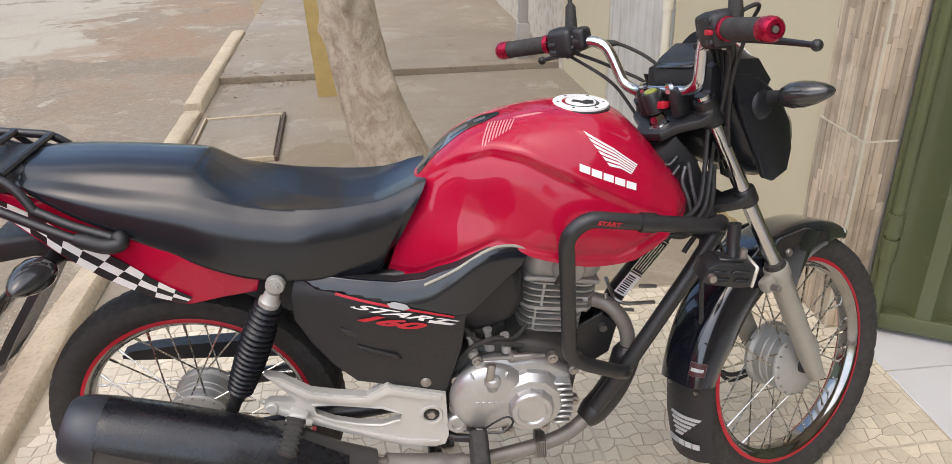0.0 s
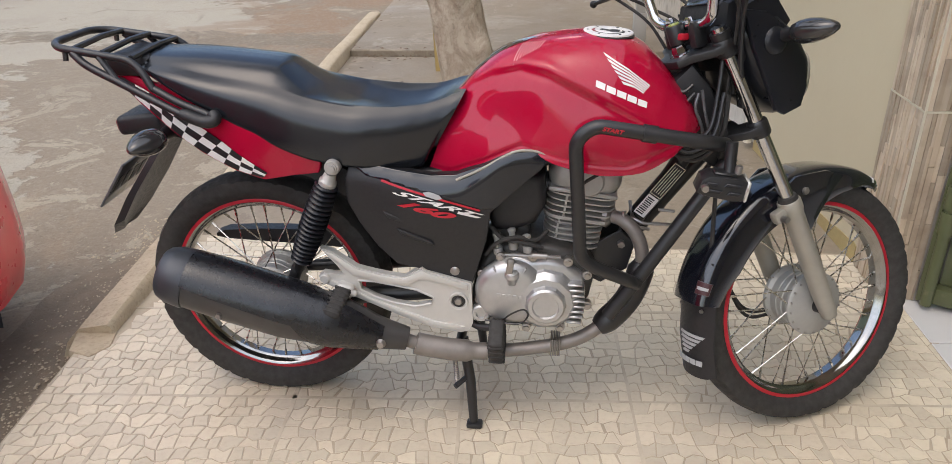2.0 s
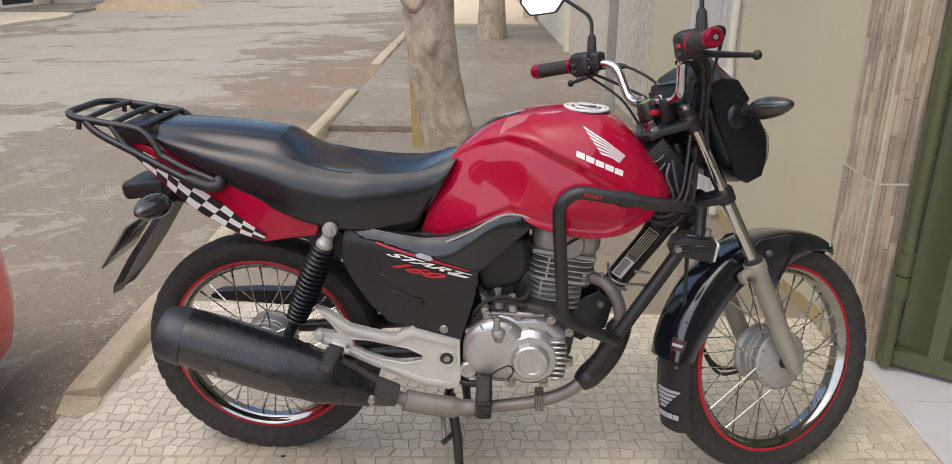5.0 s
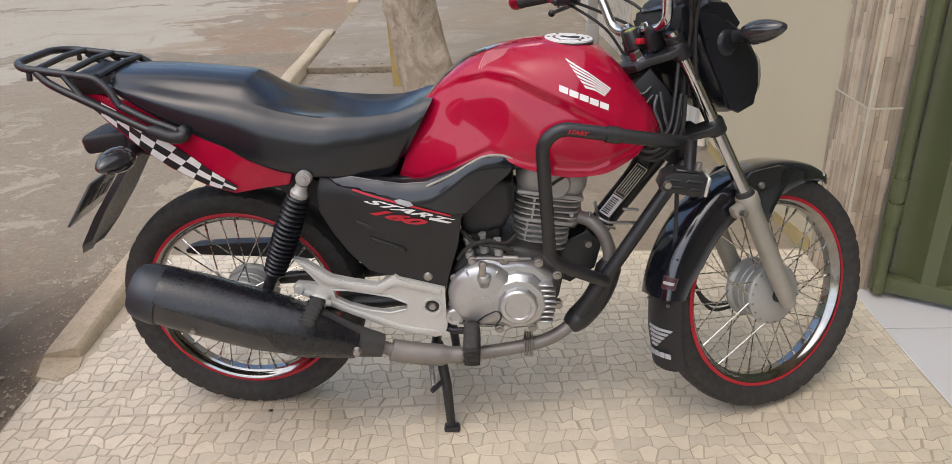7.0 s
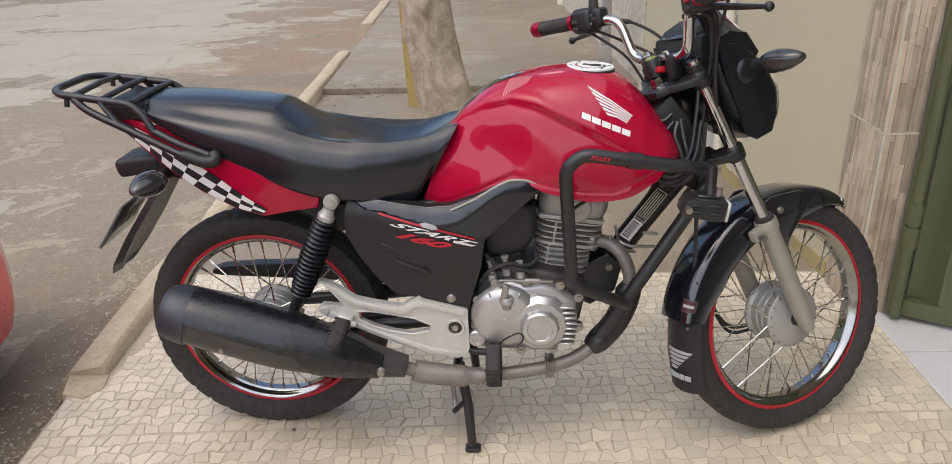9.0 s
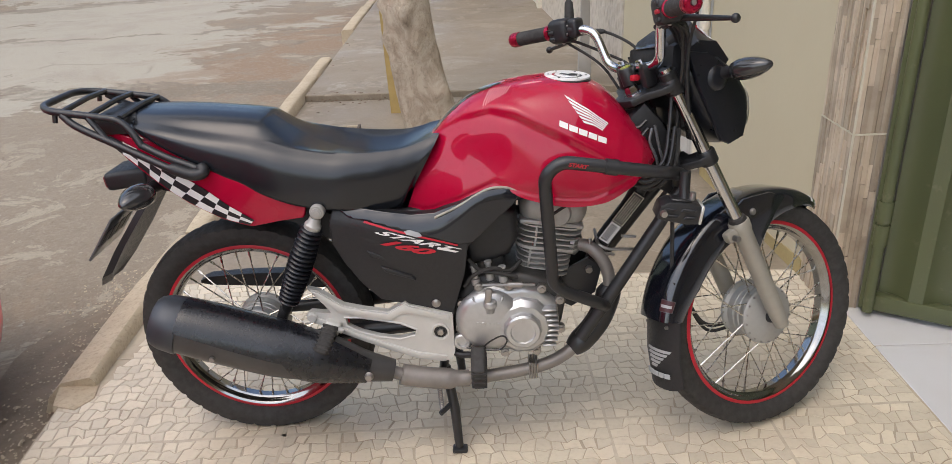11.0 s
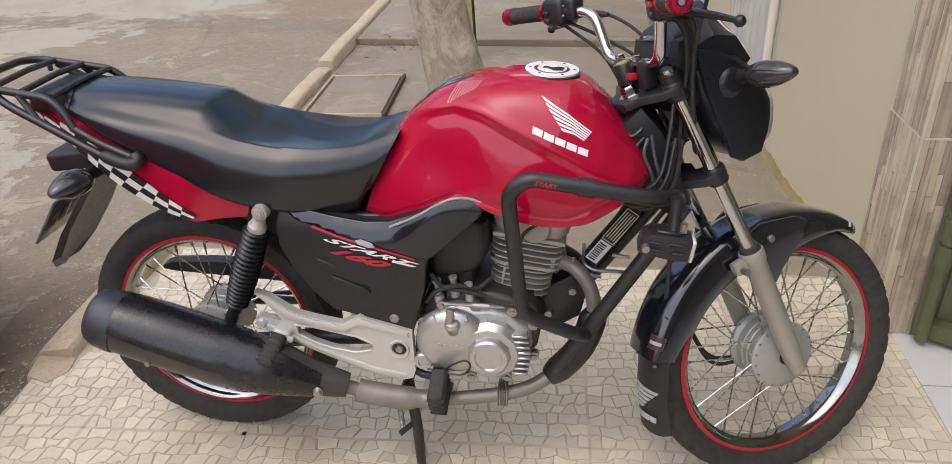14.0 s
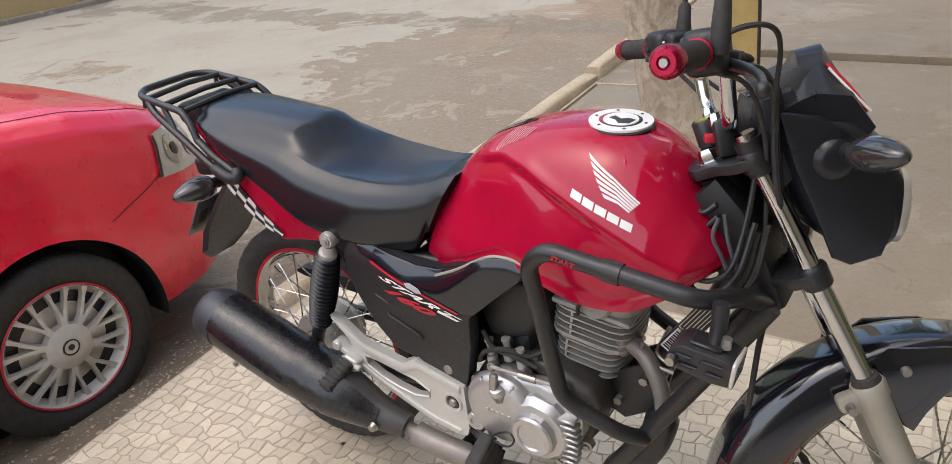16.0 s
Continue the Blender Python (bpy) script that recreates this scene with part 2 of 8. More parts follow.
m = Mat("mosaic_tile", (0.66, 0.59, 0.458), 0.42, object_space=False)
m.tint(m.ramp(m.noise(6, 6), 0.4, 0.7), (0.53, 0.45, 0.335), 0.55)
m.tint(m.ramp(m.noise(1.3, 5), 0.45, 0.72), (0.48, 0.415, 0.325), 0.5)
m.tint(m.ramp(m.noise(70, 5), 0.5, 0.75), (0.42, 0.34, 0.24), 0.35)
m.vary(0.11).bump(m.noise(160, 4), 0.12, 0.001)
MOSAIC = m.m
m = Mat("mosaic_tile_joined", (0.66, 0.59, 0.458), 0.42, object_space=False)
m.tint(m.ramp(m.noise(6, 6), 0.4, 0.7), (0.53, 0.45, 0.335), 0.55)
m.tint(m.ramp(m.noise(1.3, 5), 0.45, 0.72), (0.48, 0.415, 0.325), 0.5)
m.tint(m.ramp(m.noise(70, 5), 0.5, 0.75), (0.42, 0.34, 0.24), 0.35)
m.vary(0.11, "Island").bump(m.noise(160, 4), 0.12, 0.001)
MOSAIC_FAR = m.m
m = Mat("mosaic_grout", (0.50, 0.425, 0.32), 0.85, object_space=False)
m.tint(m.ramp(m.noise(5, 6), 0.4, 0.65), (0.27, 0.21, 0.145), 0.55)
m.bump(m.noise(200, 3), 0.3, 0.001)
GROUT = m.m
m = Mat("pale_mortar", (0.56, 0.49, 0.38), 0.85, object_space=False)
m.tint(m.ramp(m.noise(14, 6), 0.4, 0.65), (0.36, 0.30, 0.22), 0.6)
m.bump(m.noise(120, 4), 0.4, 0.001)
MORTAR = m.m
m = Mat("white_floor_tile", (0.65, 0.645, 0.64), 0.22, object_space=False)
m.tint(m.ramp(m.noise(3, 6), 0.45, 0.75), (0.60, 0.58, 0.55), 0.5)
WHITE_TILE = m.vary(0.03).m
m = Mat("cement_pavement", (0.266, 0.220, 0.160), 0.8, object_space=False)
m.gloss(m.noise(0.8, 6, 0.65, 0.4), 0.42, 0.9)
m.tint(m.ramp(m.noise(5, 8, 0.72), 0.48, 0.66), (0.243, 0.194, 0.140), 0.6)
m.tint(m.ramp(m.noise(1.1, 7, 0.65), 0.42, 0.68), (0.243, 0.189, 0.135), 0.6)
m.tint(m.ramp(m.noise(2.3, 7, 0.7, 0.6), 0.60, 0.64), (0.396, 0.351, 0.284), 0.6)
m.tint(m.ramp(m.noise(0.55, 6, 0.6, 0.8), 0.50, 0.60), (0.189, 0.149, 0.104), 0.55)
m.tint(m.ramp(m.noise(1.6, 9, 0.72, 0.5), 0.550, 0.580), (0.338, 0.284, 0.214), 0.55)
m.tint(m.ramp(m.noise(3.1, 9, 0.70, 0.8), 0.600, 0.620), (0.167, 0.131, 0.090), 0.5)
m.tint(m.ramp(m.noise(60, 5), 0.45, 0.7), (0.180, 0.135, 0.090), 0.35)
# an old damp stain beside the tree
sx = m.math("POWER", m.math("DIVIDE", m.math("SUBTRACT", m.axis("X"), 0.0), 0.20), 2)
sy = m.math("POWER", m.math("DIVIDE", m.math("SUBTRACT", m.axis("Y"), 2.40), 0.22), 2)
rim_of = m.math("ADD", m.math("ADD", sx, sy), m.ramp(m.noise(6, 5), 0, 1, -0.5, 0.5))
m.tint(m.ramp(rim_of, 0.80, 1.05, 1, 0), (0.194, 0.144, 0.083), 0.75)
m.bump(m.noise(45, 6), 0.35, 0.004)
CEMENT = m.m
m = Mat("kerb_concrete", (0.50, 0.415, 0.295), 0.9, object_space=False)
m.tint(m.ramp(m.noise(5, 7, 0.7), 0.42, 0.66), (0.35, 0.275, 0.185), 0.6)
m.tint(m.ramp(m.noise(70, 5), 0.5, 0.7), (0.2, 0.15, 0.1), 0.4)
m.bump(m.noise(22, 7, 0.7), 0.6, 0.01)
KERB = m.m
m = Mat("worn_road", (0.244, 0.202, 0.148), 0.9, object_space=False)
shift = m.ramp(m.axis("X"), -4.2, -1.2, 0.10, -0.10)
patch = m.math("ADD", m.noise(0.42, 9, 0.66, 0.25), shift)
edge = m.math("ADD", patch, m.math("MULTIPLY", m.noise(7, 6, 0.7), 0.06))
m.tint(m.ramp(m.noise(0.9, 6), 0.4, 0.7), (0.214, 0.164, 0.114), 0.7)
m.tint(m.ramp(m.noise(0.7, 8, 0.7, 0.6), 0.54, 0.60), (0.296, 0.223, 0.150), 0.55)
m.tint(m.ramp(m.noise(14, 6, 0.7), 0.5, 0.7), (0.182, 0.141, 0.100), 0.45)
m.tint(m.ramp(m.noise(1.7, 9, 0.72, 0.4), 0.585, 0.595), (0.437, 0.382, 0.291), 0.45)
m.tint(m.ramp(edge, 0.530, 0.537), (0.363, 0.329, 0.261))
flake = m.math("MULTIPLY", m.ramp(m.noise(2.4, 10, 0.72, 0.9), 0.560, 0.566), m.ramp(m.axis("Y"), 2.2, 4.5, 1, 0))
m.tint(flake, (0.385, 0.338, 0.252), 0.65)
m.tint(m.math("MULTIPLY", m.ramp(edge, 0.530, 0.537), m.ramp(m.noise(1.1, 8, 0.7, 0.5), 0.48, 0.62)), (0.300, 0.259, 0.205), 0.6)
m.tint(m.ramp(m.noise(2.6, 9, 0.75, 1.2), 0.64, 0.655), (0.155, 0.123, 0.091), 0.7)
grit_band = m.math("MULTIPLY", m.ramp(m.axis("X"), -3.6, -2.0), m.math("MULTIPLY", m.ramp(m.axis("Y"), 3.6, 5.0), m.ramp(m.axis("Y"), 12.5, 9.5)))
m.tint(m.math("MULTIPLY", grit_band, m.ramp(m.noise(1.1, 8, 0.7, 0.5), 0.46, 0.53)), (0.246, 0.159, 0.096), 0.75)
# wet-looking tracks of dirt that run across the street
for y0, slope, half in ((4.95, -0.05, 0.30), (17.2, 0.62, 0.55), (9.2, 0.12, 0.10)):
    off = m.math("ADD", m.math("SUBTRACT", m.axis("Y"), y0), m.math("MULTIPLY", m.axis("X"), -slope))
    off = m.math("ADD", off, m.ramp(m.noise(0.9, 6, 0.65, 0.5), 0, 1, -1.2, 1.2))
    band = m.math("MULTIPLY", m.ramp(m.math("ABSOLUTE", off, 0), half * 0.8, half, 1, 0), m.ramp(m.noise(2.2, 6, 0.7), 0.35, 0.5))
    m.tint(band, (0.182, 0.150, 0.109), 0.75)
crack = m.t.nodes.new("ShaderNodeVectorMath")
crack.operation = "ADD"
m.link(m.co, crack.inputs[0])
m.link(m.t.nodes.new("ShaderNodeTexNoise").outputs["Color"], crack.inputs[1])
lines = m.voronoi(0.34, "DISTANCE_TO_EDGE", crack.outputs[0])
m.tint(m.math("MULTIPLY", m.ramp(lines, 0.0, 0.009, 1, 0), m.ramp(m.noise(0.5, 3), 0.5, 0.6)), (0.137, 0.109, 0.082), 0.5)
m.tint(m.ramp(m.noise(90, 5), 0.5, 0.7), (0.146, 0.109, 0.082), 0.4)
m.tint(m.ramp(m.noise(34, 6, 0.75, 0.4), 0.52, 0.60), (0.346, 0.296, 0.228), 0.35)
m.tint(m.ramp(m.voronoi(55), 0.0, 0.22, 1, 0), (0.127, 0.100, 0.077), 0.35)
# dark gravel lying in a band and in clusters
gravel = m.math("MULTIPLY", m.ramp(m.voronoi(26), 0.10, 0.30, 1, 0), m.ramp(m.noise(0.8, 6, 0.7, 0.5), 0.50, 0.60))
m.tint(gravel, (0.11, 0.088, 0.066), 0.6)
m.bump(m.ramp(edge, 0.525, 0.545), 0.5, 0.012).bump(m.noise(30, 7, 0.7), 0.5, 0.01)
ROAD = m.m
m = Mat("gutter_soil", (0.245, 0.185, 0.126), 0.95, object_space=False)
m.tint(m.ramp(m.noise(9, 6), 0.4, 0.7), (0.13, 0.096, 0.066), 0.7)
m.tint(m.ramp(m.voronoi(60), 0.0, 0.35), (0.24, 0.2, 0.15), 0.3)
m.bump(m.noise(50, 6, 0.7), 0.8, 0.01)
SOIL = m.m
m = Mat("beige_wall_paint", (0.552, 0.490, 0.342), 0.75, object_space=False)
m.tint(m.ramp(m.noise(1.4, 6), 0.4, 0.7), (0.515, 0.445, 0.305), 0.6)
m.bump(m.noise(18, 6), 0.25, 0.004).bump(m.noise(160, 3), 0.12, 0.001)
WALL = m.m
m = Mat("damp_wall_stain", (0.42, 0.33, 0.15), 0.85, object_space=False)
m.tint(m.ramp(m.noise(9, 6), 0.4, 0.7), (0.28, 0.21, 0.10), 0.7)
m.bump(m.noise(40, 5), 0.4, 0.004)
STAIN = m.m
m = Mat("textured_grey_plaster", (0.44, 0.385, 0.315), 0.9, object_space=False)
m.tint(m.ramp(m.voronoi(13), 0.1, 0.5), (0.60, 0.54, 0.455), 0.8)
m.bump(m.voronoi(13), 0.6, 0.02).bump(m.noise(60, 5), 0.4, 0.006)
RENDER_GREY = m.m
m = Mat("grey_concrete_post", (0.36, 0.34, 0.31), 0.85, object_space=False)
m.tint(m.ramp(m.noise(4, 6), 0.4, 0.7), (0.28, 0.26, 0.23), 0.6)
POST = m.m
m = Mat("olive_green_gate_paint", (0.097, 0.108, 0.050), 0.34)
m.tint(m.ramp(m.noise(2.5, 6), 0.4, 0.7), (0.075, 0.085, 0.045), 0.6)
m.tint(m.ramp(m.noise(22, 5), 0.62, 0.7), (0.18, 0.16, 0.10), 0.4)
GATE = m.m
m = Mat("galvanised_door", (0.60, 0.58, 0.54), 0.5, 0.15)
m.tint(m.ramp(m.noise(6, 6), 0.4, 0.7), (0.45, 0.43, 0.39), 0.6)
m.tint(m.ramp(m.noise(1, 5, 0.6, 0, m.stretch((40, 40, 1.2))), 0.50, 0.68), (0.30, 0.28, 0.24), 0.6)
GALV = m.m
def cladding(name, source):
    m = Mat(name, (0.46, 0.372, 0.270), 0.5, object_space=False)
    long = m.stretch((55, 55, 4.5))
    m.tint(m.ramp(m.noise(1, 3, 0.5, 0, long), 0.42, 0.62), (0.52, 0.44, 0.345), 0.8)
    m.tint(m.ramp(m.noise(9, 5), 0.45, 0.7), (0.26, 0.185, 0.13), 0.55)
    m.vary(0.28, source).bump(m.noise(1, 4, 0.6, 0, long), 0.2, 0.002)
    return m.m


CLAD, CLAD_FAR = cladding("pillar_cladding", "Object Info"), cladding("pillar_cladding_joined", "Island")
m = Mat("tree_bark", (0.44, 0.375, 0.29), 0.9)
rough_bark = m.stretch((14, 14, 9))
m.tint(m.ramp(m.noise(1, 7, 0.7, 0.6, rough_bark), 0.45, 0.62), (0.24, 0.18, 0.125), 0.75)
m.tint(m.ramp(m.noise(5, 5), 0.55, 0.7), (0.46, 0.40, 0.31), 0.5)
m.tint(m.ramp(m.noise(1, 7, 0.75, 1.5, m.stretch((48, 48, 30))), 0.575, 0.615), (0.16, 0.12, 0.085), 0.45)
warp = m.t.nodes.new("ShaderNodeVectorMath")
warp.operation = "ADD"
m.link(m.stretch((1, 1, 0.7)), warp.inputs[0])
m.link(m.ramp(m.noise(9, 4), 0, 1, -0.12, 0.12), warp.inputs[1])
fissure = m.voronoi(17, "DISTANCE_TO_EDGE", warp.outputs[0])
m.tint(m.math("MULTIPLY", m.ramp(fissure, 0.0, 0.07, 1, 0), m.ramp(m.noise(7, 4), 0.45, 0.58)), (0.20, 0.155, 0.11), 0.35)
m.bump(m.ramp(fissure, 0.0, 0.10), 0.22, 0.006)
m.bump(m.noise(1, 7, 0.7, 0.6, rough_bark), 0.5, 0.014).bump(m.noise(70, 5), 0.4, 0.004)
BARK = m.m
LEAF = simple("leaf_green", (0.06, 0.10, 0.03), 0.5, 0, 0, 8, 0.5)
PLANK = simple("yellow_pine_plank", (0.42, 0.30, 0.11), 0.7, 0, 0, 14, 0.4, 0.1)
DARK_WOOD = simple("dark_plank_edge", (0.03, 0.022, 0.018), 0.8, 0, 0, 14, 0.4)
SAND = simple("sand", (0.44, 0.335, 0.21), 0.95, 0, 0, 6, 0.4, 0.6)
PALE_SLAB = simple("pale_tan_cement", (0.62, 0.51, 0.36), 0.85, 0, 0, 3, 0.25, 0.3)
SILENCER = simple("dark_satin_steel", (0.072, 0.069, 0.068), 0.38, 0.35, 0, 16, 0.5)
DARK_CASE = simple("dirty_cast_aluminium", (0.095, 0.092, 0.088), 0.5, 0.55, 0, 30, 0.5, 0.2)
HOUSE_WHITE = simple("house_white_paint", (0.70, 0.645, 0.53), 0.8, 0, 0, 3, 0.2)
HOUSE_CREAM = simple("house_cream_stone", (0.78, 0.67, 0.48), 0.8, 0, 0, 3, 0.25)
HOUSE_TAN = simple("house_tan_paint", (0.50, 0.36, 0.22), 0.8, 0, 0, 3, 0.25)
HOUSE_GREEN = simple("house_pale_green_paint", (0.45, 0.50, 0.36), 0.8, 0, 0, 3, 0.25)
HOUSE_YELLOW = simple("house_yellow_paint", (0.60, 0.53, 0.22), 0.8, 0, 0, 3, 0.25)
DARK_DOOR = simple("dark_door_paint", (0.03, 0.03, 0.035), 0.5, 0, 0, 5, 0.3)
STICKER_DARK = simple("dark_sticker_print", (0.055, 0.014, 0.017), 0.4)
WINE = simple("wine_red_paint", (0.20, 0.03, 0.03), 0.5, 0, 0, 5, 0.3)
TERRACOTTA = simple("roof_tile", (0.36, 0.16, 0.09), 0.8, 0, 0, 5, 0.4)
END_CAP = simple("blue_grey_satin", (0.055, 0.06, 0.07), 0.4, 0.4, 0, 20, 0.3)
PRINT_GREY = simple("grey_print", (0.40, 0.41, 0.42), 0.5)
PINK_PRINT = simple("pale_pink_print", (0.62, 0.22, 0.24), 0.4)
DRY_LEAF = simple("dry_leaf", (0.17, 0.11, 0.065), 0.8, 0, 0, 30, 0.4)
RUST = simple("rusty_steel", (0.09, 0.06, 0.04), 0.7, 0.2, 0, 30, 0.4, 0.2)
OCHRE = simple("ochre_wall_paint", (0.42, 0.29, 0.13), 0.85, 0, 0, 3, 0.35, 0.2)
PAPER = simple("label_paper", (0.62, 0.58, 0.46), 0.6)

# ---------- ground, kerb, pavement ----------
ROAD_Z = -0.12


def wall_x(y):
    return 1.820 - 0.065 * y


def kerb_x(y):
    return -0.60 - (0.075 * y if y < 0 else 0.057 * y)


# the road: one sheet to the horizon, finer near the kerb
bm = bm_new()
xs = [-400, -120, -40, -20] + [-14 + 0.5 * i for i in range(27)] + [0, 3, 20, 120, 400]
ys = [-400, -120, -40, -12] + [-6 + 0.5 * i for i in range(73)] + [40, 60, 120, 400]
grid = [[bm.verts.new((x, y, ROAD_Z + (0.022 * noise.noise((x * 0.5, y * 0.5, 3.1)) - 0.012 if -13 < x < -1 and -5 < y < 29 else -0.012))) for x in xs] for y in ys]
for a, b in zip(grid, grid[1:]):
    for i in range(len(xs) - 1):
        bm.faces.new((a[i], a[i + 1], b[i + 1], b[i]))
structure("road", bm, ROAD, "worn concrete street with broken patches and tan dirt", "road", 60)

def smooth_step(a, b, x):
    t = min(1, max(0, (x - a) / (b - a)))
    return t * t * (3 - 2 * t)


# soil in the gutter beside the parked car
bm = bm_new()
n_a, n_b = 50, 14
grid = []
for i in range(n_a):
    y = -3.2 + 4.6 * i / (n_a - 1)
    row = []
    for j in range(n_b):
        f = j / (n_b - 1)
        x = kerb_x(y) - 0.06 - f * (0.50 + 0.16 * noise.noise((y * 1.3, 0, 7))) * (1 - smooth_step(0.5, 1.4, y))
        h = 0.045 * (1 - smooth_step(0.3, 1.3, y)) * (1 - f) ** 0.7 - 0.016 * f + 0.016 * noise.noise((x * 7, y * 7, 1.7)) * (1 - f)
        row.append(bm.verts.new((x, y, ROAD_Z + h)))
    grid.append(row)
for a, b in zip(grid, grid[1:]):
    for j in range(n_b - 1):
        bm.faces.new((a[j], a[j + 1], b[j + 1], b[j]))
tagged(finish("gutter_soil", bm, SOIL, None, "", 60), "dark gritty soil washed into the gutter by the kerb", "soil", "", "stuff")

# loose grit on the soil
bm = bm_new()
rnd = random.Random(5)
for _ in range(3200):
    y = rnd.uniform(-2.2, 1.2)
    x = kerb_x(y) - 0.08 - abs(rnd.gauss(0, 0.16))
    s = rnd.uniform(0.0015, 0.006) if rnd.random() < 0.95 else rnd.uniform(0.006, 0.011)
    f = min(1, max(0, (kerb_x(y) - 0.06 - x) / 0.62))
    z = ROAD_Z + 0.045 * (1 - f) ** 0.7 - 0.016 * f + 0.002
    a = [bm.verts.new((x + s * rnd.uniform(0.6, 1.1) * math.cos(k * 1.257 + 0.3), y + s * rnd.uniform(0.6, 1.3) * math.sin(k * 1.257 + 0.3), z)) for k in range(5)]
    top = bm.verts.new((x + s * 0.2, y, z + s * rnd.uniform(0.4, 0.8)))
    for k in range(5):
        bm.faces.new((a[k], a[(k + 1) % 5], top))
tagged(finish("grit", bm, KERB, None, "", 0), "small stones and grit lying in the gutter", "gravel", "", "stuff")

# cement pavement beyond the mosaic, in three bays with open joints
bm = bm_new()
for y0, y1, dz in ((0.80, 3.925, 0.0), (3.95, 8.95, 0.045), (8.97, 42.0, 0.045)):
    n = max(2, int((y1 - y0) / 0.5))
    lo, up = [], []
    for i in range(n + 1):
        y = y0 + (y1 - y0) * i / n
        up.append([(kerb_x(y) + 0.002, y), (wall_x(y) + 0.05, y)])
    poly = [p[0] for p in up] + [p[1] for p in reversed(up)]
    slab(bm, poly, -0.3, -0.004 + dz, "z", 0.008, 1)
structure("pavement", bm, CEMENT, "stained tan cement pavement with open joints", "pavement")

# the fill under the joints
bm = bm_new()
slab(bm, [(kerb_x(-12) + 0.03, -12), (kerb_x(42) + 0.03, 42), (wall_x(42), 42), (4.2, -12)], -0.34, -0.05, "z")
structure("pavement_base", bm, SOIL, "dark earth under the pavement", "pavement")

# pale slabs farther along
bm = bm_new()
slab(bm, [(kerb_x(12.4) + 0.1, 12.4), (wall_x(12.4) - 0.1, 12.4), (wall_x(30) - 0.1, 30), (kerb_x(30) + 0.1, 30)], -0.1, 0.085, "z", 0.01, 1)
slab(bm, [(0.62, 13.6), (wall_x(13.6) - 0.1, 13.6), (wall_x(17) - 0.1, 17), (0.62, 17)], 0.0, 0.26, "z", 0.01, 1)
structure("pavement_pale", bm, PALE_SLAB, "pale tiled pavement with a low step", "pavement")

# kerb stones
kerb = structure("kerb", box(bm_new(), (kerb_x(20) - 0.06, 20, -0.25), (0.02, 0.2, 0.02)), KERB, "rough pale concrete kerb with gaps", "kerb")
rnd = random.Random(2)


def kerb_stone(y0, y1, w0=0.125, h0=0.045, slope=0.0):
    """A rough stone along the pavement's edge; slope leans its street side outward."""
    bm = bm_new()
    n = max(3, int((y1 - y0) / 0.12))
    loops = []
    for i in range(n + 1):
        y = y0 + (y1 - y0) * i / n
        x = kerb_x(y)
        e = 0.010 if i in (0, n) else 0.0
        j = [0.010 * noise.noise((y * 5, k * 3.1, 2.2)) for k in range(6)]
        top = h0 + 0.010 * noise.noise((y * 2, 0, 9)) - e
        loops.append([Vector((x + j[0] * 0.3, y, -0.2)), Vector((x + j[1] * 0.5, y, top - 0.014)), Vector((x - 0.016, y, top + j[2] * 0.4)),
                      Vector((x - w0 + 0.02, y, top - 0.004 + j[3] * 0.4 - slope * 0.15)), Vector((x - w0 - slope * 0.3 + j[4], y, top - 0.03 - slope * 0.4)), Vector((x - w0 - slope + j[5], y, -0.2))])
    rings(bm, loops)
    return finish("kerb_stone", bm, KERB, kerb, "", 50)


kerb_stone(0.17, 1.32, 0.13, 0.050, 0.10)
kerb_stone(1.34, 3.22, 0.112, 0.042)
kerb_stone(3.26, 5.45, 0.112, 0.074)
kerb_stone(7.25, 9.5, 0.14, 0.07)
kerb_stone(9.55, 13.0, 0.13, 0.06)
kerb_stone(13.1, 19.0, 0.13, 0.06)

# broken ramp where the kerb ends at the mosaic
bm = bm_new()
slab(bm, [(kerb_x(0.2) - 0.125, 0.185), (kerb_x(0) - 0.10, 0.075), (kerb_x(0) - 0.02, 0.05), (kerb_x(0.1) + 0.02, 0.11), (kerb_x(0.2) + 0.005, 0.185)], -0.2, 0.005, "z", 0.01, 2)
tagged(finish("mortar_patch", bm, KERB, kerb, "", 40), "sloping mortar patch at the kerb's end")

# ---------- manhole lid in the pavement ----------
lid = thing("inspection_cover", "square cement inspection cover sunk in a metal rim in the pavement", "cover")
mw = Matrix.Translation((-0.47, 2.72, 0)) @ Matrix.Rotation(0.075, 4, "Z")
bm = bm_new()
box(bm, (0, 0, 0.004), (0.42, 0.70, 0.022), 0.005, seg=1)
part("slab", bm, CEMENT, lid, xf=mw)
bm = bm_new()
for cx, cy, sx, sy in ((-0.228, 0, 0.012, 0.78), (0, 0.368, 0.44, 0.016), (0, -0.368, 0.44, 0.016)):
    box(bm, (cx, cy, 0.008), (sx, sy, 0.026), 0.003, seg=1)
part("rim", bm, KERB, lid, "worn concrete rim", xf=mw)
bm = bm_new()
box(bm, (0.228, 0, 0.008), (0.018, 0.78, 0.028), 0.003, seg=1)
part("edge_bar", bm, RUST, lid, "dark rusty edge bar", xf=mw)

# ---------- mosaic forecourt ----------
def apron_x(y):
    """The street-side edge of the mosaic."""
    return -0.672 - 0.10 * y


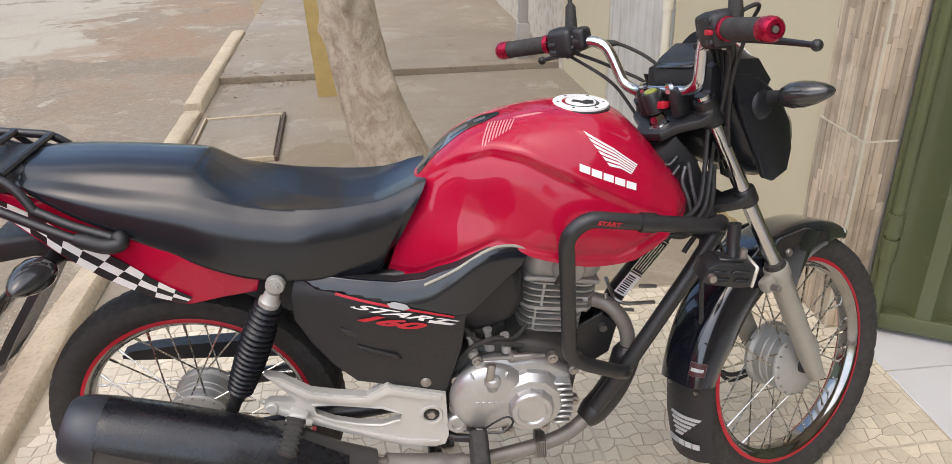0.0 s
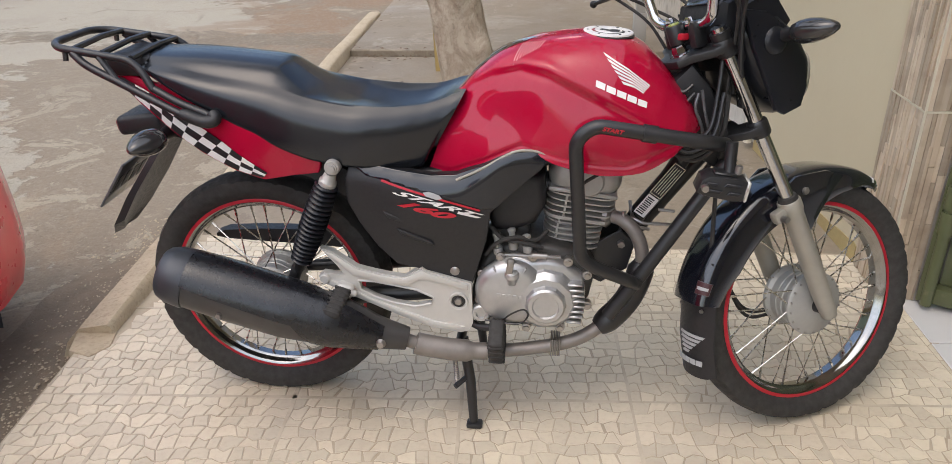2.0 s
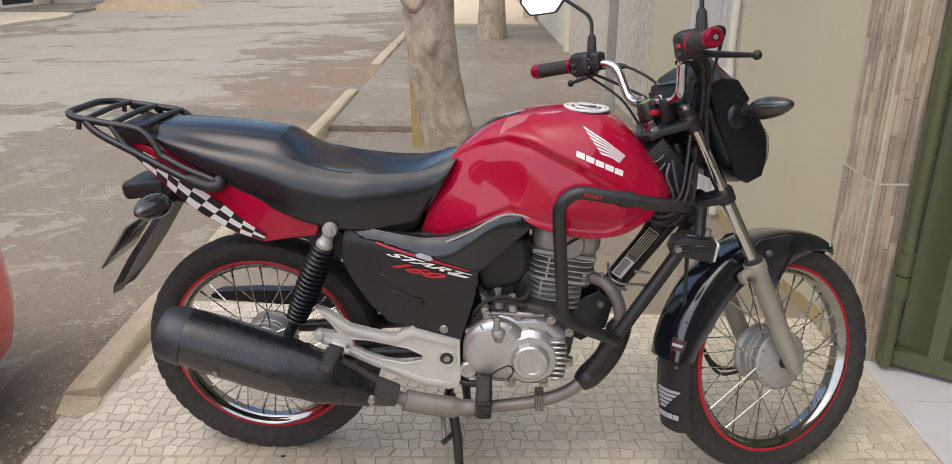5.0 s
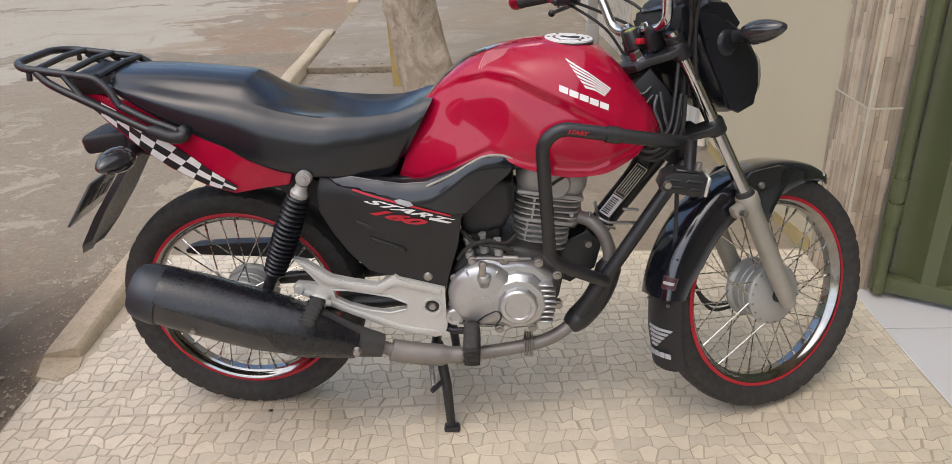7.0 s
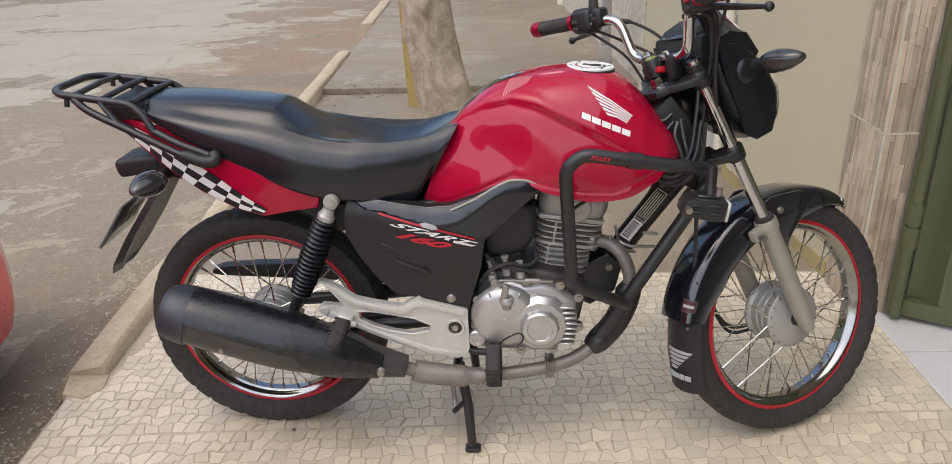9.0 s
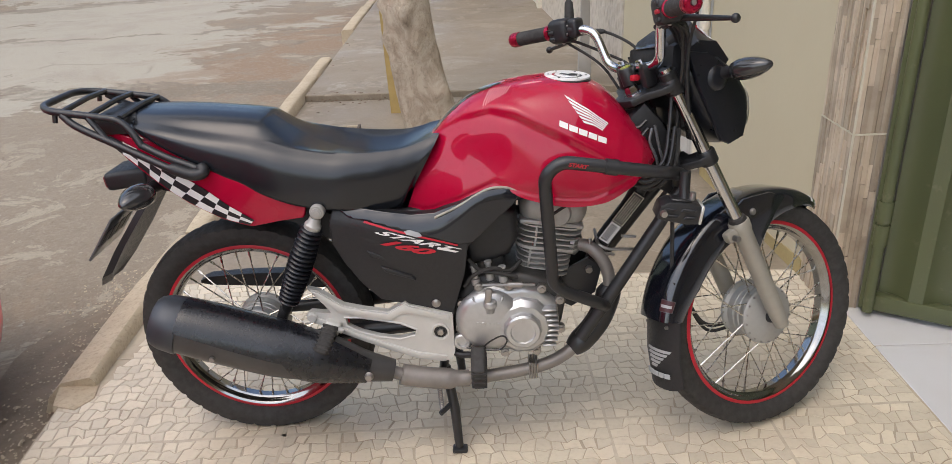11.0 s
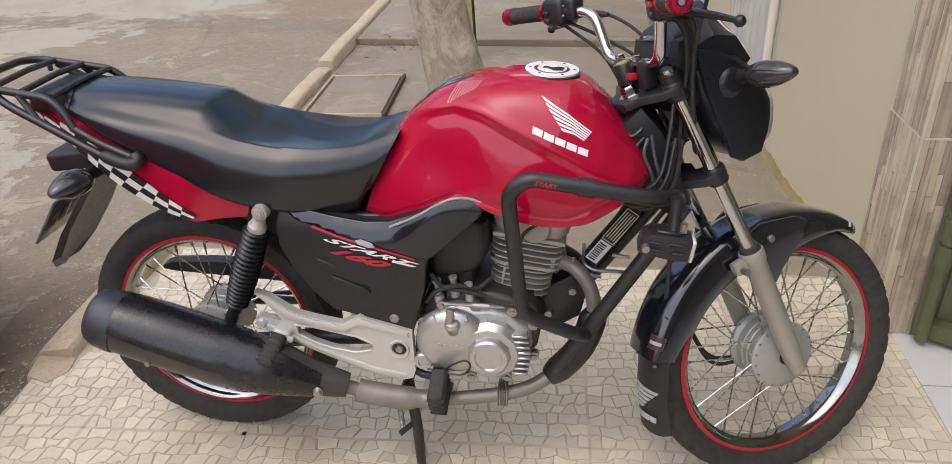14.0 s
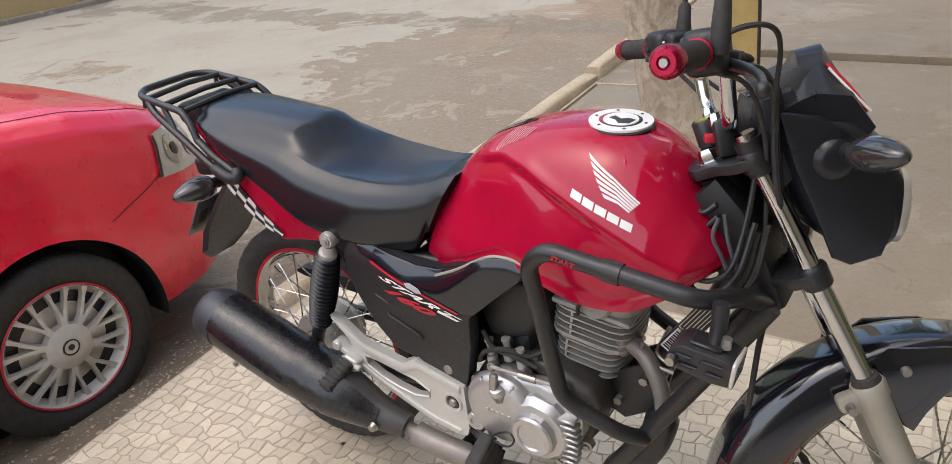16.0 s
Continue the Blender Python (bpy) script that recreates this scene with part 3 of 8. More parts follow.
bm = bm_new()
slab(bm, [(apron_x(-3.0), -3.0), (1.842, -3.0), (1.842, 0.872), (kerb_x(0.87), 0.872), (kerb_x(0.17) - 0.01, 0.17), (apron_x(0.17), 0.17)], -0.25, -0.0017, "z")
mosaic = structure("mosaic_paving", bm, GROUT, "cream crazy-mosaic paving with brown joints", "pavement")
T = Matrix.Rotation(radians(3.2), 4, "Z")
SLAB, ROWS = 0.445, 11
rnd = random.Random(11)
near_pieces, far_polys = [], []


def clipped(q, inside):
    """The part of a polygon where inside(p) is positive."""
    out = []
    for a, b in zip(q, q[1:] + q[:1]):
        fa, fb = inside(a), inside(b)
        if fa >= 0:
            out.append(a)
        if fa * fb < 0:
            t = fa / (fa - fb)
            out.append((a[0] + (b[0] - a[0]) * t, a[1] + (b[1] - a[1]) * t))
    return out


def mosaic_slab(ix, iy):
    """One square slab of irregular chips laid in wavy courses."""
    ox, oy, c = ix * SLAB + 0.035, iy * SLAB - 0.083, SLAB / ROWS
    knots = 2 * ROWS
    lines = []
    for b in range(ROWS + 1):
        amp = 0.0 if b in (0, ROWS) else 0.22 * c
        lines.append([(ox + SLAB * k / knots, oy + c * b + amp * rnd.uniform(-1, 1) + 0.5 * amp * math.sin(k * 0.9 + b * 1.7)) for k in range(knots + 1)])

    def on(b, u):
        """The point of course line b at u knots."""
        k = min(max(int(u), 0), knots - 1)
        p, q = lines[b][k], lines[b][k + 1]
        return (p[0] + (q[0] - p[0]) * (u - k), p[1] + (q[1] - p[1]) * (u - k))
    out = []
    for b in range(ROWS):
        u, cut = 0.0, (0.0, 0.0)
        while u < knots - 0.01:
            step = rnd.choice((1.5, 1.8, 2.0, 2.2, 2.6))
            nxt = u + step
            if nxt > knots - 1.1:
                nxt, new_cut = knots, (knots, knots)
            else:
                lean = rnd.uniform(-0.42, 0.42)
                new_cut = (nxt - lean, nxt + lean)
            low = [on(b, cut[0])] + [lines[b][k] for k in range(int(cut[0]) + 1, int(math.ceil(new_cut[0])))] + [on(b, new_cut[0])]
            top = [on(b + 1, cut[1])] + [lines[b + 1][k] for k in range(int(cut[1]) + 1, int(math.ceil(new_cut[1])))] + [on(b + 1, new_cut[1])]
            q = low + top[::-1]
            out.append([p for n, p in enumerate(q) if (Vector(p) - Vector(q[n - 1])).length > 0.006])
            u, cut = nxt, new_cut
    return out


def inset(q, d):
    """The polygon drawn in by d on all sides (for nearly convex chips)."""
    n, out = len(q), []
    for k in range(n):
        a, b, c = Vector(q[k - 1]), Vector(q[k]), Vector(q[(k + 1) % n])
        e, f = (b - a), (c - b)
        if e.length < 1e-6 or f.length < 1e-6:
            out.append(tuple(b))
            continue
        e, f = e.normalized(), f.normalized()
        m = Vector((-e.y - f.y, e.x + f.x))
        m = m / max(0.5, m.length_squared * 0.5) if m.length > 1e-6 else m
        out.append((b.x + m.x * d, b.y + m.y * d))
    return out


def chip(bm, q, h):
    """A flat chip with a worn edge."""
    base, top = inset(q, 0.0017), inset(q, 0.0025)
    loops = [[Vector((*p, -0.006)) for p in base], [Vector((*p, h - 0.0007)) for p in base], [Vector((*p, h)) for p in top]]
    rings(bm, loops)


def area(q):
    return 0.5 * sum(a[0] * b[1] - b[0] * a[1] for a, b in zip(q, q[1:] + q[:1]))


for ix in range(-3, 5):
    for iy in range(-7, 4):
        for q in mosaic_slab(ix, iy):
            q = [tuple((T @ Vector((*p, 0)))[:2]) for p in q]
            for half in (lambda p: p[0] - apron_x(p[1]) - 0.004, lambda p: 1.818 - p[0], lambda p: 0.862 - p[1], lambda p: p[1] + 2.99):
                q = clipped(q, half) if q else q
            if len(q) < 3 or area(q) < 2.0e-4:
                continue
            cx, cy = sum(p[0] for p in q) / len(q), sum(p[1] for p in q) / len(q)
            if cy > 0.02 and cx < kerb_x(cy) + 0.035 - 0.10 * smooth_step(0.2, 0.0, cy):
                continue
            if -0.15 < cx < 1.25 and -0.36 < cy < -0.02 and len(near_pieces) < 300:
                near_pieces.append(q)
            else:
                far_polys.append(q)
bm = bm_new()
for q in far_polys:
    chip(bm, q, rnd.uniform(-0.0003, 0.0004))
tagged(finish("mosaic_chips", bm, MOSAIC_FAR, mosaic, "", 0), "many small cream mosaic chips", "", "", "stuff")
for q in near_pieces:
    bm = bm_new()
    chip(bm, q, rnd.uniform(-0.0003, 0.0004))
    finish("mosaic_chip", bm, MOSAIC, mosaic, "", 0)


def smear(p, q, seed):
    """A ragged ribbon of pale mortar left along the joint between two slabs."""
    r = random.Random(seed)
    bm, n = bm_new(), 40
    p, q = Vector((*p, 0)), Vector((*q, 0))
    d = (q - p).normalized()
    side = Vector((-d.y, d.x, 0))
    loops = []
    for k in range(n + 1):
        a, b = 0.0035 + 0.006 * r.random() ** 2, 0.0035 + 0.006 * r.random() ** 2
        c = p.lerp(q, k / n)
        loops.append([c - side * a + Vector((0, 0, -0.003)), c - side * a * 0.8 + Vector((0, 0, 0.0008)), c + side * b * 0.8 + Vector((0, 0, 0.0008)), c + side * b + Vector((0, 0, -0.003))])
    rings(bm, [[T @ v for v in lp] for lp in loops])
    finish("joint_mortar", bm, MORTAR, mosaic, "pale mortar smeared along a slab joint", 0)


for iy in range(-5, 2):
    y = iy * SLAB - 0.083
    smear((apron_x(y) + 0.05, y), (1.79, y), 50 + iy)
for ix in range(-1, 4):
    smear((ix * SLAB + 0.035, -2.4), (ix * SLAB + 0.035, 0.78 if ix > 0 else 0.05), 80 + ix)

# ---------- white tiled garage floor and its shell ----------
garage = structure("garage_floor", box(bm_new(), (3.42, -2.4, -0.108), (3.2, 5.9, 0.2)), GROUT, "white ceramic garage floor tiles", "floor")
for i in range(5):
    for j in range(10):
        bm = bm_new()
        box(bm, (1.822 + 0.225 + 0.455 * i, 0.30 - 0.455 * j + 0.22, -0.006), (0.449, 0.449, 0.014), 0.002, seg=1)
        finish("floor_tile", bm, WHITE_TILE, garage, "", 0, Matrix.Translation((0, 0, 0)) @ Matrix.Rotation(radians(0.6), 4, "Z"))
bm = bm_new()
for c, s in (((5.1, -2.4, 1.5), (0.15, 6.2, 3.1)), ((3.5, -5.4, 1.5), (3.1, 0.15, 3.1)), ((3.62, 0.78, 1.5), (2.9, 0.15, 3.1))):
    box(bm, c, s)
structure("wall_garage", bm, WALL, "plain beige garage walls", "wall")
structure("ceiling_garage", box(bm_new(), (3.5, -2.3, 3.1), (3.3, 6.5, 0.14)), HOUSE_WHITE, "plain white garage ceiling", "ceiling")

# ---------- clad pillar at the gate ----------
pillar = structure("pillar", box(bm_new(), (1.893, 0.676, 1.5), (0.252, 0.238, 3.0)), POST, "pillar clad with brown split-stone strips", "pillar")
rnd = random.Random(8)


def strips(x0, x1, fixed, facing):
    """Narrow upright strips of cladding in courses 0.62 m high, with a pale joint between courses."""
    for k in range(5):
        z0, z1 = 0.62 * k + 0.003, 0.62 * (k + 1) - 0.003
        u = x0
        while u < x1 - 0.004:
            wdt = min(rnd.choice((0.011, 0.014, 0.018, 0.024)), x1 - u)
            z = z0
            while z < z1 - 0.01:
                ln = min(rnd.uniform(0.07, 0.30), z1 - z)
                d = rnd.uniform(0.004, 0.010)
                bm = bm_new()
                c = ((fixed - d / 2, u + wdt / 2, z + ln / 2), (d, wdt - 0.001, ln - 0.001)) if facing == "x" else ((u + wdt / 2, fixed - d / 2, z + ln / 2), (wdt - 0.001, d, ln - 0.001))
                box(bm, *c)
                clad_pieces.append((bm, k))
                z += ln
            u += wdt


clad_pieces = []
strips(0.552, 0.800, 1.767, "x")
strips(1.760, 1.862, 0.557, "y")
rest = bm_new()
for bm, k in clad_pieces:
    if k < 2:
        finish("cladding_strip", bm, CLAD, pillar, "", 0)
    else:
        me = bpy.data.meshes.new("tmp")
        bm.to_mesh(me)
        bm.free()
        rest.from_mesh(me)
        bpy.data.meshes.remove(me)
tagged(finish("cladding_strips", rest, CLAD_FAR, pillar, "", 0), "upper cladding strips", "", "", "stuff")
bm = bm_new()
for k in range(1, 5):
    box(bm, (1.7625, 0.676, 0.62 * k), (0.008, 0.246, 0.006))
    box(bm, (1.810, 0.5515, 0.62 * k), (0.100, 0.008, 0.006))
box(bm, (1.7605, 0.5505, 1.5), (0.006, 0.006, 3.0))
finish("joint", bm, PAPER, pillar, "pale joint mortar", 0)

# ---------- green metal gate leaf, swung in ----------
gate = thing("metal_gate", "olive green ribbed sheet metal gate leaf standing open", "gate")
gm = Matrix.Translation((1.872, 0.552, 0)) @ Matrix.Rotation(radians(-31), 4, "Z")
bm = bm_new()
loops = []
n = 180
for i in range(n + 1):
    u = 0.05 + 1.5 * i / n
    ph = (u % 0.185) / 0.185
    d = 0.040 * (1 - math.sin(math.pi * min(1, ph / 0.76)) ** 0.8 if ph < 0.76 else 1) - 0.022
    loops.append([Vector((u, -0.012 - d, 0.075)), Vector((u, -0.012 - d, 2.55)), Vector((u, -0.008 - d, 2.55)), Vector((u, -0.008 - d, 0.075))])
rings(bm, loops)
part("sheet", bm, GATE, gate, "ribbed green sheet", 25, gm)
for nm, c, s in (("stile", (0.022, -0.012, 1.3), (0.045, 0.045, 2.56)), ("bottom_rail", (0.80, -0.012, 0.048), (1.56, 0.046, 0.055)), ("top_rail", (0.80, -0.012, 2.57), (1.56, 0.046, 0.05)), ("middle_rail", (0.80, 0.014, 1.2), (1.5, 0.03, 0.05)), ("stile", (1.58, -0.012, 1.3), (0.045, 0.045, 2.56))):
    bm = bm_new()
    box(bm, c, s, 0.005)
    part(nm, bm, GATE, gate, xf=gm)
bm = bm_new()
tube(bm, [(0.03, -0.045, 0.02), (0.03, -0.045, 2.7)], 0.017, 12)
part("hinge_post", bm, GATE, gate, xf=gm)
for z in (0.30, 0.38, 1.2, 1.28, 2.2, 2.28):
    bm = bm_new()
    lathe(bm, [(0.0, -0.035), (0.023, -0.035), (0.023, 0.035), (0.0, 0.035)], (0.03, -0.045, z), (0, 0, 1), 14)
    part("hinge", bm, GATE, gate, xf=gm)

# ---------- street wall on the pavement's inner side ----------
def wall_piece(name, y0, y1, mat, label, dx=0.0, h=3.0, thick=0.2, z0=-0.2):
    bm = bm_new()
    slab(bm, [(wall_x(y0) + dx, y0), (wall_x(y0) + dx + thick, y0), (wall_x(y1) + dx + thick, y1), (wall_x(y1) + dx, y1)], z0, h, "z")
    return structure(name, bm, mat, label, "wall")


wall_piece("wall_1", 0.797, 2.00, WALL, "smooth beige painted street wall")
wall_piece("wall_2", 2.92, 3.86, WALL, "smooth beige painted street wall")
wall_piece("wall_3", 3.865, 6.30, RENDER_GREY, "pale grey rough textured street wall", -0.01)
wall_piece("wall_4", 6.32, 8.66, RENDER_GREY, "pale grey rough textured street wall", 0.0)
wall_piece("wall_5", 8.67, 8.86, HOUSE_WHITE, "white painted wall pier", -0.05)
wall_piece("wall_6", 8.87, 40, HOUSE_WHITE, "white painted street wall", -0.01)
post = thing("sign_post", "plain pale grey metal post with a thicker foot on the pavement", "post")
bm = bm_new()
box(bm, (1.318, 4.10, 1.6), (0.066, 0.066, 3.1), 0.008)
part("shaft", bm, POST, post)
bm = bm_new()
box(bm, (1.318, 4.10, 0.165), (0.094, 0.094, 0.25), 0.008)
part("foot_sleeve", bm, POST, post)
# damp band along the wall's foot
bm = bm_new()
n = 40
loops = []
for i in range(n + 1):
    y = 0.81 + 1.19 * i / n
    x = wall_x(y) - 0.004
    h = 0.05 + 0.028 * noise.noise((y * 4, 0, 0)) + 0.02 * noise.noise((y * 15, 1, 0))
    loops.append([Vector((x, y, -0.02)), Vector((x, y, h)), Vector((x + 0.02, y, h)), Vector((x + 0.02, y, -0.02))])
rings(bm, loops)
structure("trim", bm, STAIN, "yellow-brown damp band at the wall's foot", "wall base")

# galvanised door between the beige walls, with its white pipe
door = structure("door_1", bm_new() and box(bm_new(), (wall_x(2.46) + 0.11, 2.46, 1.4), (0.02, 0.90, 2.9)), GALV, "dull galvanised ribbed metal door", "door")
bm = bm_new()
loops = []
for i in range(41):
    y = 2.02 + 0.90 * i / 40
    d = 0.016 * (0.5 + 0.5 * math.cos(i * math.tau / 5))
    x = wall_x(y) + 0.022 - d
    loops.append([Vector((x, y, 0.0)), Vector((x, y, 2.6)), Vector((x + 0.01, y, 2.6)), Vector((x + 0.01, y, 0.0))])
rings(bm, loops)
finish("ribbed_sheet", bm, GALV, door, "", 50)
bm = bm_new()
box(bm, (wall_x(2.46) + 0.105, 2.46, 2.8), (0.2, 0.915, 0.4))
finish("lintel", bm, WALL, door, "beige lintel", 0)
pipe = thing("downpipe", "white plastic downpipe fixed to the beige wall", "pipe")
bm = bm_new()
tube(bm, [(wall_x(2.03) - 0.024, 2.03, 0.02), (wall_x(2.03) - 0.024, 2.03, 2.95)], 0.021, 14)
part("tube", bm, HOUSE_WHITE, pipe)
for z in (0.75, 1.9):
    bm = bm_new()
    lathe(bm, [(0.0, -0.02), (0.027, -0.02), (0.027, 0.02), (0.0, 0.02)], (wall_x(2.03) - 0.024, 2.03, z), (0, 0, 1), 14)
    part("bracket", bm, HOUSE_WHITE, pipe)

# the wall goes on behind the camera
bm = bm_new()
box(bm, (2.05, -8.3, 1.4), (0.2, 6.0, 3.2))
structure("wall_8", bm, WALL, "smooth beige painted street wall", "wall")

# ---------- trees ----------
def tree(x, y, r0, height, sway, flare, seed, stub):
    """A street tree; sway: how far the foot stands off the upright of the stem, flare: growth of its radius at the foot."""
    rnd = random.Random(seed)
    t = thing("street_tree", "pale rough-barked street tree with a thick flared trunk" if stub else "pale-barked street tree farther along the pavement", "tree", "street trees")
    t.location = (x, y, 0)
    bm = bm_new()
    loops = []
    n, seg = (110, 56) if stub else (60, 40)
    knots = [(rnd.uniform(3.3, 6.1), rnd.uniform(0.12, 1.3), rnd.uniform(0.018, 0.032)) for _ in range(14)]
    for i in range(n + 1):
        h = height * i / n
        f = h / height
        grow = flare * math.exp(-h / 0.30)
        c = Vector((sway * math.exp(-h / 0.42) + 0.012 * math.sin(h * 2.1 + seed), 0.015 * math.cos(h * 1.7), h - 0.05))
        ring = []
        for k in range(seg):
            a = k * math.tau / seg
            u = r0 * (1 - 0.10 * f + grow * (1 + 0.45 * math.sin(a * 3 + seed)))
            u *= 1 + 0.08 * noise.noise((math.cos(a) * 1.4, math.sin(a) * 1.4, h * 2.6 + seed)) + 0.035 * noise.noise((math.cos(a) * 4, math.sin(a) * 4, h * 7)) + 0.018 * noise.noise((math.cos(a) * 11, math.sin(a) * 11, h * 22))
            if stub:
                u += r0 * (0.95 * math.exp(-((h / 0.42) ** 1.6)) * max(0.0, math.cos(a + 0.25)) ** 1.5 + 0.10 * max(0.0, noise.noise((math.cos(a) * 2.6, math.sin(a) * 2.6, h * 5.5 + 4))))
                for ka, kh, kr in knots:
                    u += 0.020 * math.exp(-(((a - ka + math.pi) % math.tau - math.pi) * r0 / kr) ** 2 - ((h - kh) / kr) ** 2)
            ring.append(c + Vector((u * math.cos(a), u * math.sin(a), 0)))
        loops.append(ring)
    rings(bm, loops)
    part("trunk", bm, BARK, t, "", 60)
    top = Vector((0, 0, height - 0.1))
    ends = []
    for k in range(5):
        a = k * math.tau / 5 + rnd.uniform(-0.4, 0.4)
        d = Vector((math.cos(a), math.sin(a), 1.1))
        pts = spline([top, top + d * 0.5, top + d * 1.1 + Vector((0, 0, 0.2)), top + d * 1.5 + Vector((0, 0, 0.6))], 5)
        bm = bm_new()
        tube(bm, pts, [r0 * 0.5 * (1 - 0.75 * i / (len(pts) - 1)) for i in range(len(pts))], 10)
        part("limb", bm, BARK, t, "", 60)
        ends += pts[6:]
    bm = bm_new()
    for _ in range(1500 if stub else 4200):
        e = rnd.choice(ends)
        p = e + Vector((rnd.gauss(0, 0.55), rnd.gauss(0, 0.55), rnd.gauss(0.25, 0.4)))
        u = Vector((rnd.gauss(0, 1), rnd.gauss(0, 1), rnd.gauss(0, 1))).normalized()
        w = u.orthogonal().normalized()
        s = rnd.uniform(0.06, 0.13)
        q = [bm.verts.new(p + u * s), bm.verts.new(p + w * s * 0.45), bm.verts.new(p - u * s), bm.verts.new(p - w * s * 0.45)]
        bm.faces.new(q)
    part("crown", bm, LEAF, t, "", 0)
    if stub:
        bm = bm_new()
        c = Vector((-0.045, -r0 * 0.90, 1.19))
        lathe(bm, [(0.082, -0.05), (0.078, 0.004), (0.066, 0.018), (0.052, 0.010), (0.040, -0.012), (0.001, -0.016)], c, (-0.25, -0.96, 0.02), 24)
        bmesh.ops.scale(bm, vec=(0.95, 0.95, 1.7), space=Matrix.Translation(-c), verts=bm.verts)
        part("limb_scar", bm, BARK, t, "healed oval scar of a cut limb", 60)
    return t


tree(0.262, 1.50, 0.102, 3.7, 0.31, 0.70, 3, True)
tree(0.14, 10.35, 0.20, 2.5, 0.03, 0.30, 6, False)

# stake behind the near tree
stake = thing("plank_stake", "yellow pine board with a dark edge standing behind the tree", "plank")
sm = Matrix.Translation((0.012, 3.50, -0.03)) @ Matrix.Rotation(radians(-2.0), 4, "Y")
bm = bm_new()
box(bm, (0, 0, 0.95), (0.235, 0.022, 1.9), 0.002, seg=1)
part("board", bm, PLANK, stake, xf=sm)
bm = bm_new()
box(bm, (0.122, 0, 0.95), (0.014, 0.03, 1.9), 0.002, seg=1)
part("edge", bm, DARK_WOOD, stake, "dark edge strip", xf=sm)

# ---------- far side of the street ----------
FX = -12.6


def far_house(y0, y1, mat, label, h, openings, roof=True, x=FX):
    """A street front with real openings, its unseen upper wall added to block low sky; openings: (offset, width, sill,
    head, material, name).
    """
    hs = thing("house", label, "house", "houses across the street")
    cuts = sorted(openings)
    holes = [[(y0 + off, max(z0, 0.0)), (y0 + off + w, max(z0, 0.0)), (y0 + off + w, z1), (y0 + off, z1)] for off, w, z0, z1, _, _ in cuts]
    front = pierced([(y0, -0.3), (y1, -0.3), (y1, h), (y0, h)], holes, x - 0.2, x)
    part("wall", front, mat, hs, "", 0, Matrix(((0, 1, 0, 0), (1, 0, 0, 0), (0, 0, 1, 0), (0, 0, 0, 1))))
    for y in (y0 + 0.1, y1 - 0.1):
        part("side_wall", box(bm_new(), (x - 3.2, y, h / 2 - 0.15), (5.98, 0.2, h + 0.3)), mat, hs, "", 0)
    for off, w, z0, z1, om, nm in cuts:
        bm = bm_new()
        box(bm, (x - 0.12, y0 + off + w / 2, (z0 + z1) / 2 - (0.03 if z0 == 0 else 0)), (0.05, w, z1 - z0), 0.01)
        p = part(nm, bm, om, hs)
        n = 4
        for k in range(n):
            bm = bm_new()
            box(bm, (x - 0.085, y0 + off + w * (k + 0.5) / n, (z0 + z1) / 2), (0.02, 0.03, z1 - z0 - 0.04))
            part("bar", bm, om, p)
    if roof:
        bm = bm_new()
        slab(bm, [(x + 0.35, h - 0.05), (x + 0.35, h + 0.05), (x - 3.2, h + 1.2), (x - 6.6, h + 0.05), (x - 6.6, h - 0.05), (x - 3.2, h + 1.05)], y0, y1)
        part("roof", bm, TERRACOTTA, hs, "", 0)
    return hs


# upper walls are unseen, added up to 5.6 m to darken reflections
far_house(-14, 2, HOUSE_YELLOW, "low yellow painted house", 5.5, [(3, 1.0, 0, 2.1, DARK_DOOR, "door"), (7, 1.4, 1, 2.1, DARK_DOOR, "window")])
far_house(2.2, 13, HOUSE_GREEN, "low pale green painted house", 5.6, [(3, 1.0, 0, 2.1, DARK_DOOR, "door"), (7, 1.4, 1, 2.1, DARK_DOOR, "window")])
far_house(13.2, 21.4, HOUSE_CREAM, "low cream stone house with a dark barred gate", 5.6, [(1.2, 1.6, 1.0, 2.1, DARK_DOOR, "window"), (4.4, 1.45, 0.0, 2.5, DARK_DOOR, "gate")])
far_house(21.5, 25.0, HOUSE_TAN, "low tan house with a wooden garage door", 5.4, [(0.5, 2.4, 0.0, 2.4, HOUSE_TAN, "garage_door")])
far_house(25.1, 40.0, HOUSE_WHITE, "low white house with wine-red panels", 5.4, [(0.8, 0.8, 0.9, 1.9, DARK_DOOR, "window"), (3.0, 2.2, 0.0, 2.0, WINE, "door"), (6.2, 2.2, 0.2, 1.2, WINE, "window")])
far_house(40.1, 50.0, HOUSE_GREEN, "low pale green house", 5.4, [(2.5, 1.2, 0.9, 2.0, DARK_DOOR, "window"), (6, 1.1, 0, 2.1, DARK_DOOR, "door")])
far_house(50.1, 62.0, HOUSE_YELLOW, "low yellow house far down the street", 5.4, [(2.5, 1.2, 0.9, 2.0, DARK_DOOR, "window"), (6, 1.1, 0, 2.1, DARK_DOOR, "door")])
far_house(62.2, 90.0, HOUSE_WHITE, "long white house far down the street", 5.6, [(4, 2, 0.0, 2.0, DARK_DOOR, "door"), (12, 2, 0.9, 2.1, DARK_DOOR, "window")])
bm = bm_new()
slab(bm, [(-10.35, -14), (FX, -14), (FX, 90), (-10.35, 90)], -0.3, -0.06, "z", 0.02)
structure("pavement_far", bm, CEMENT, "pale cement pavement across the street", "pavement")
bm = bm_new()
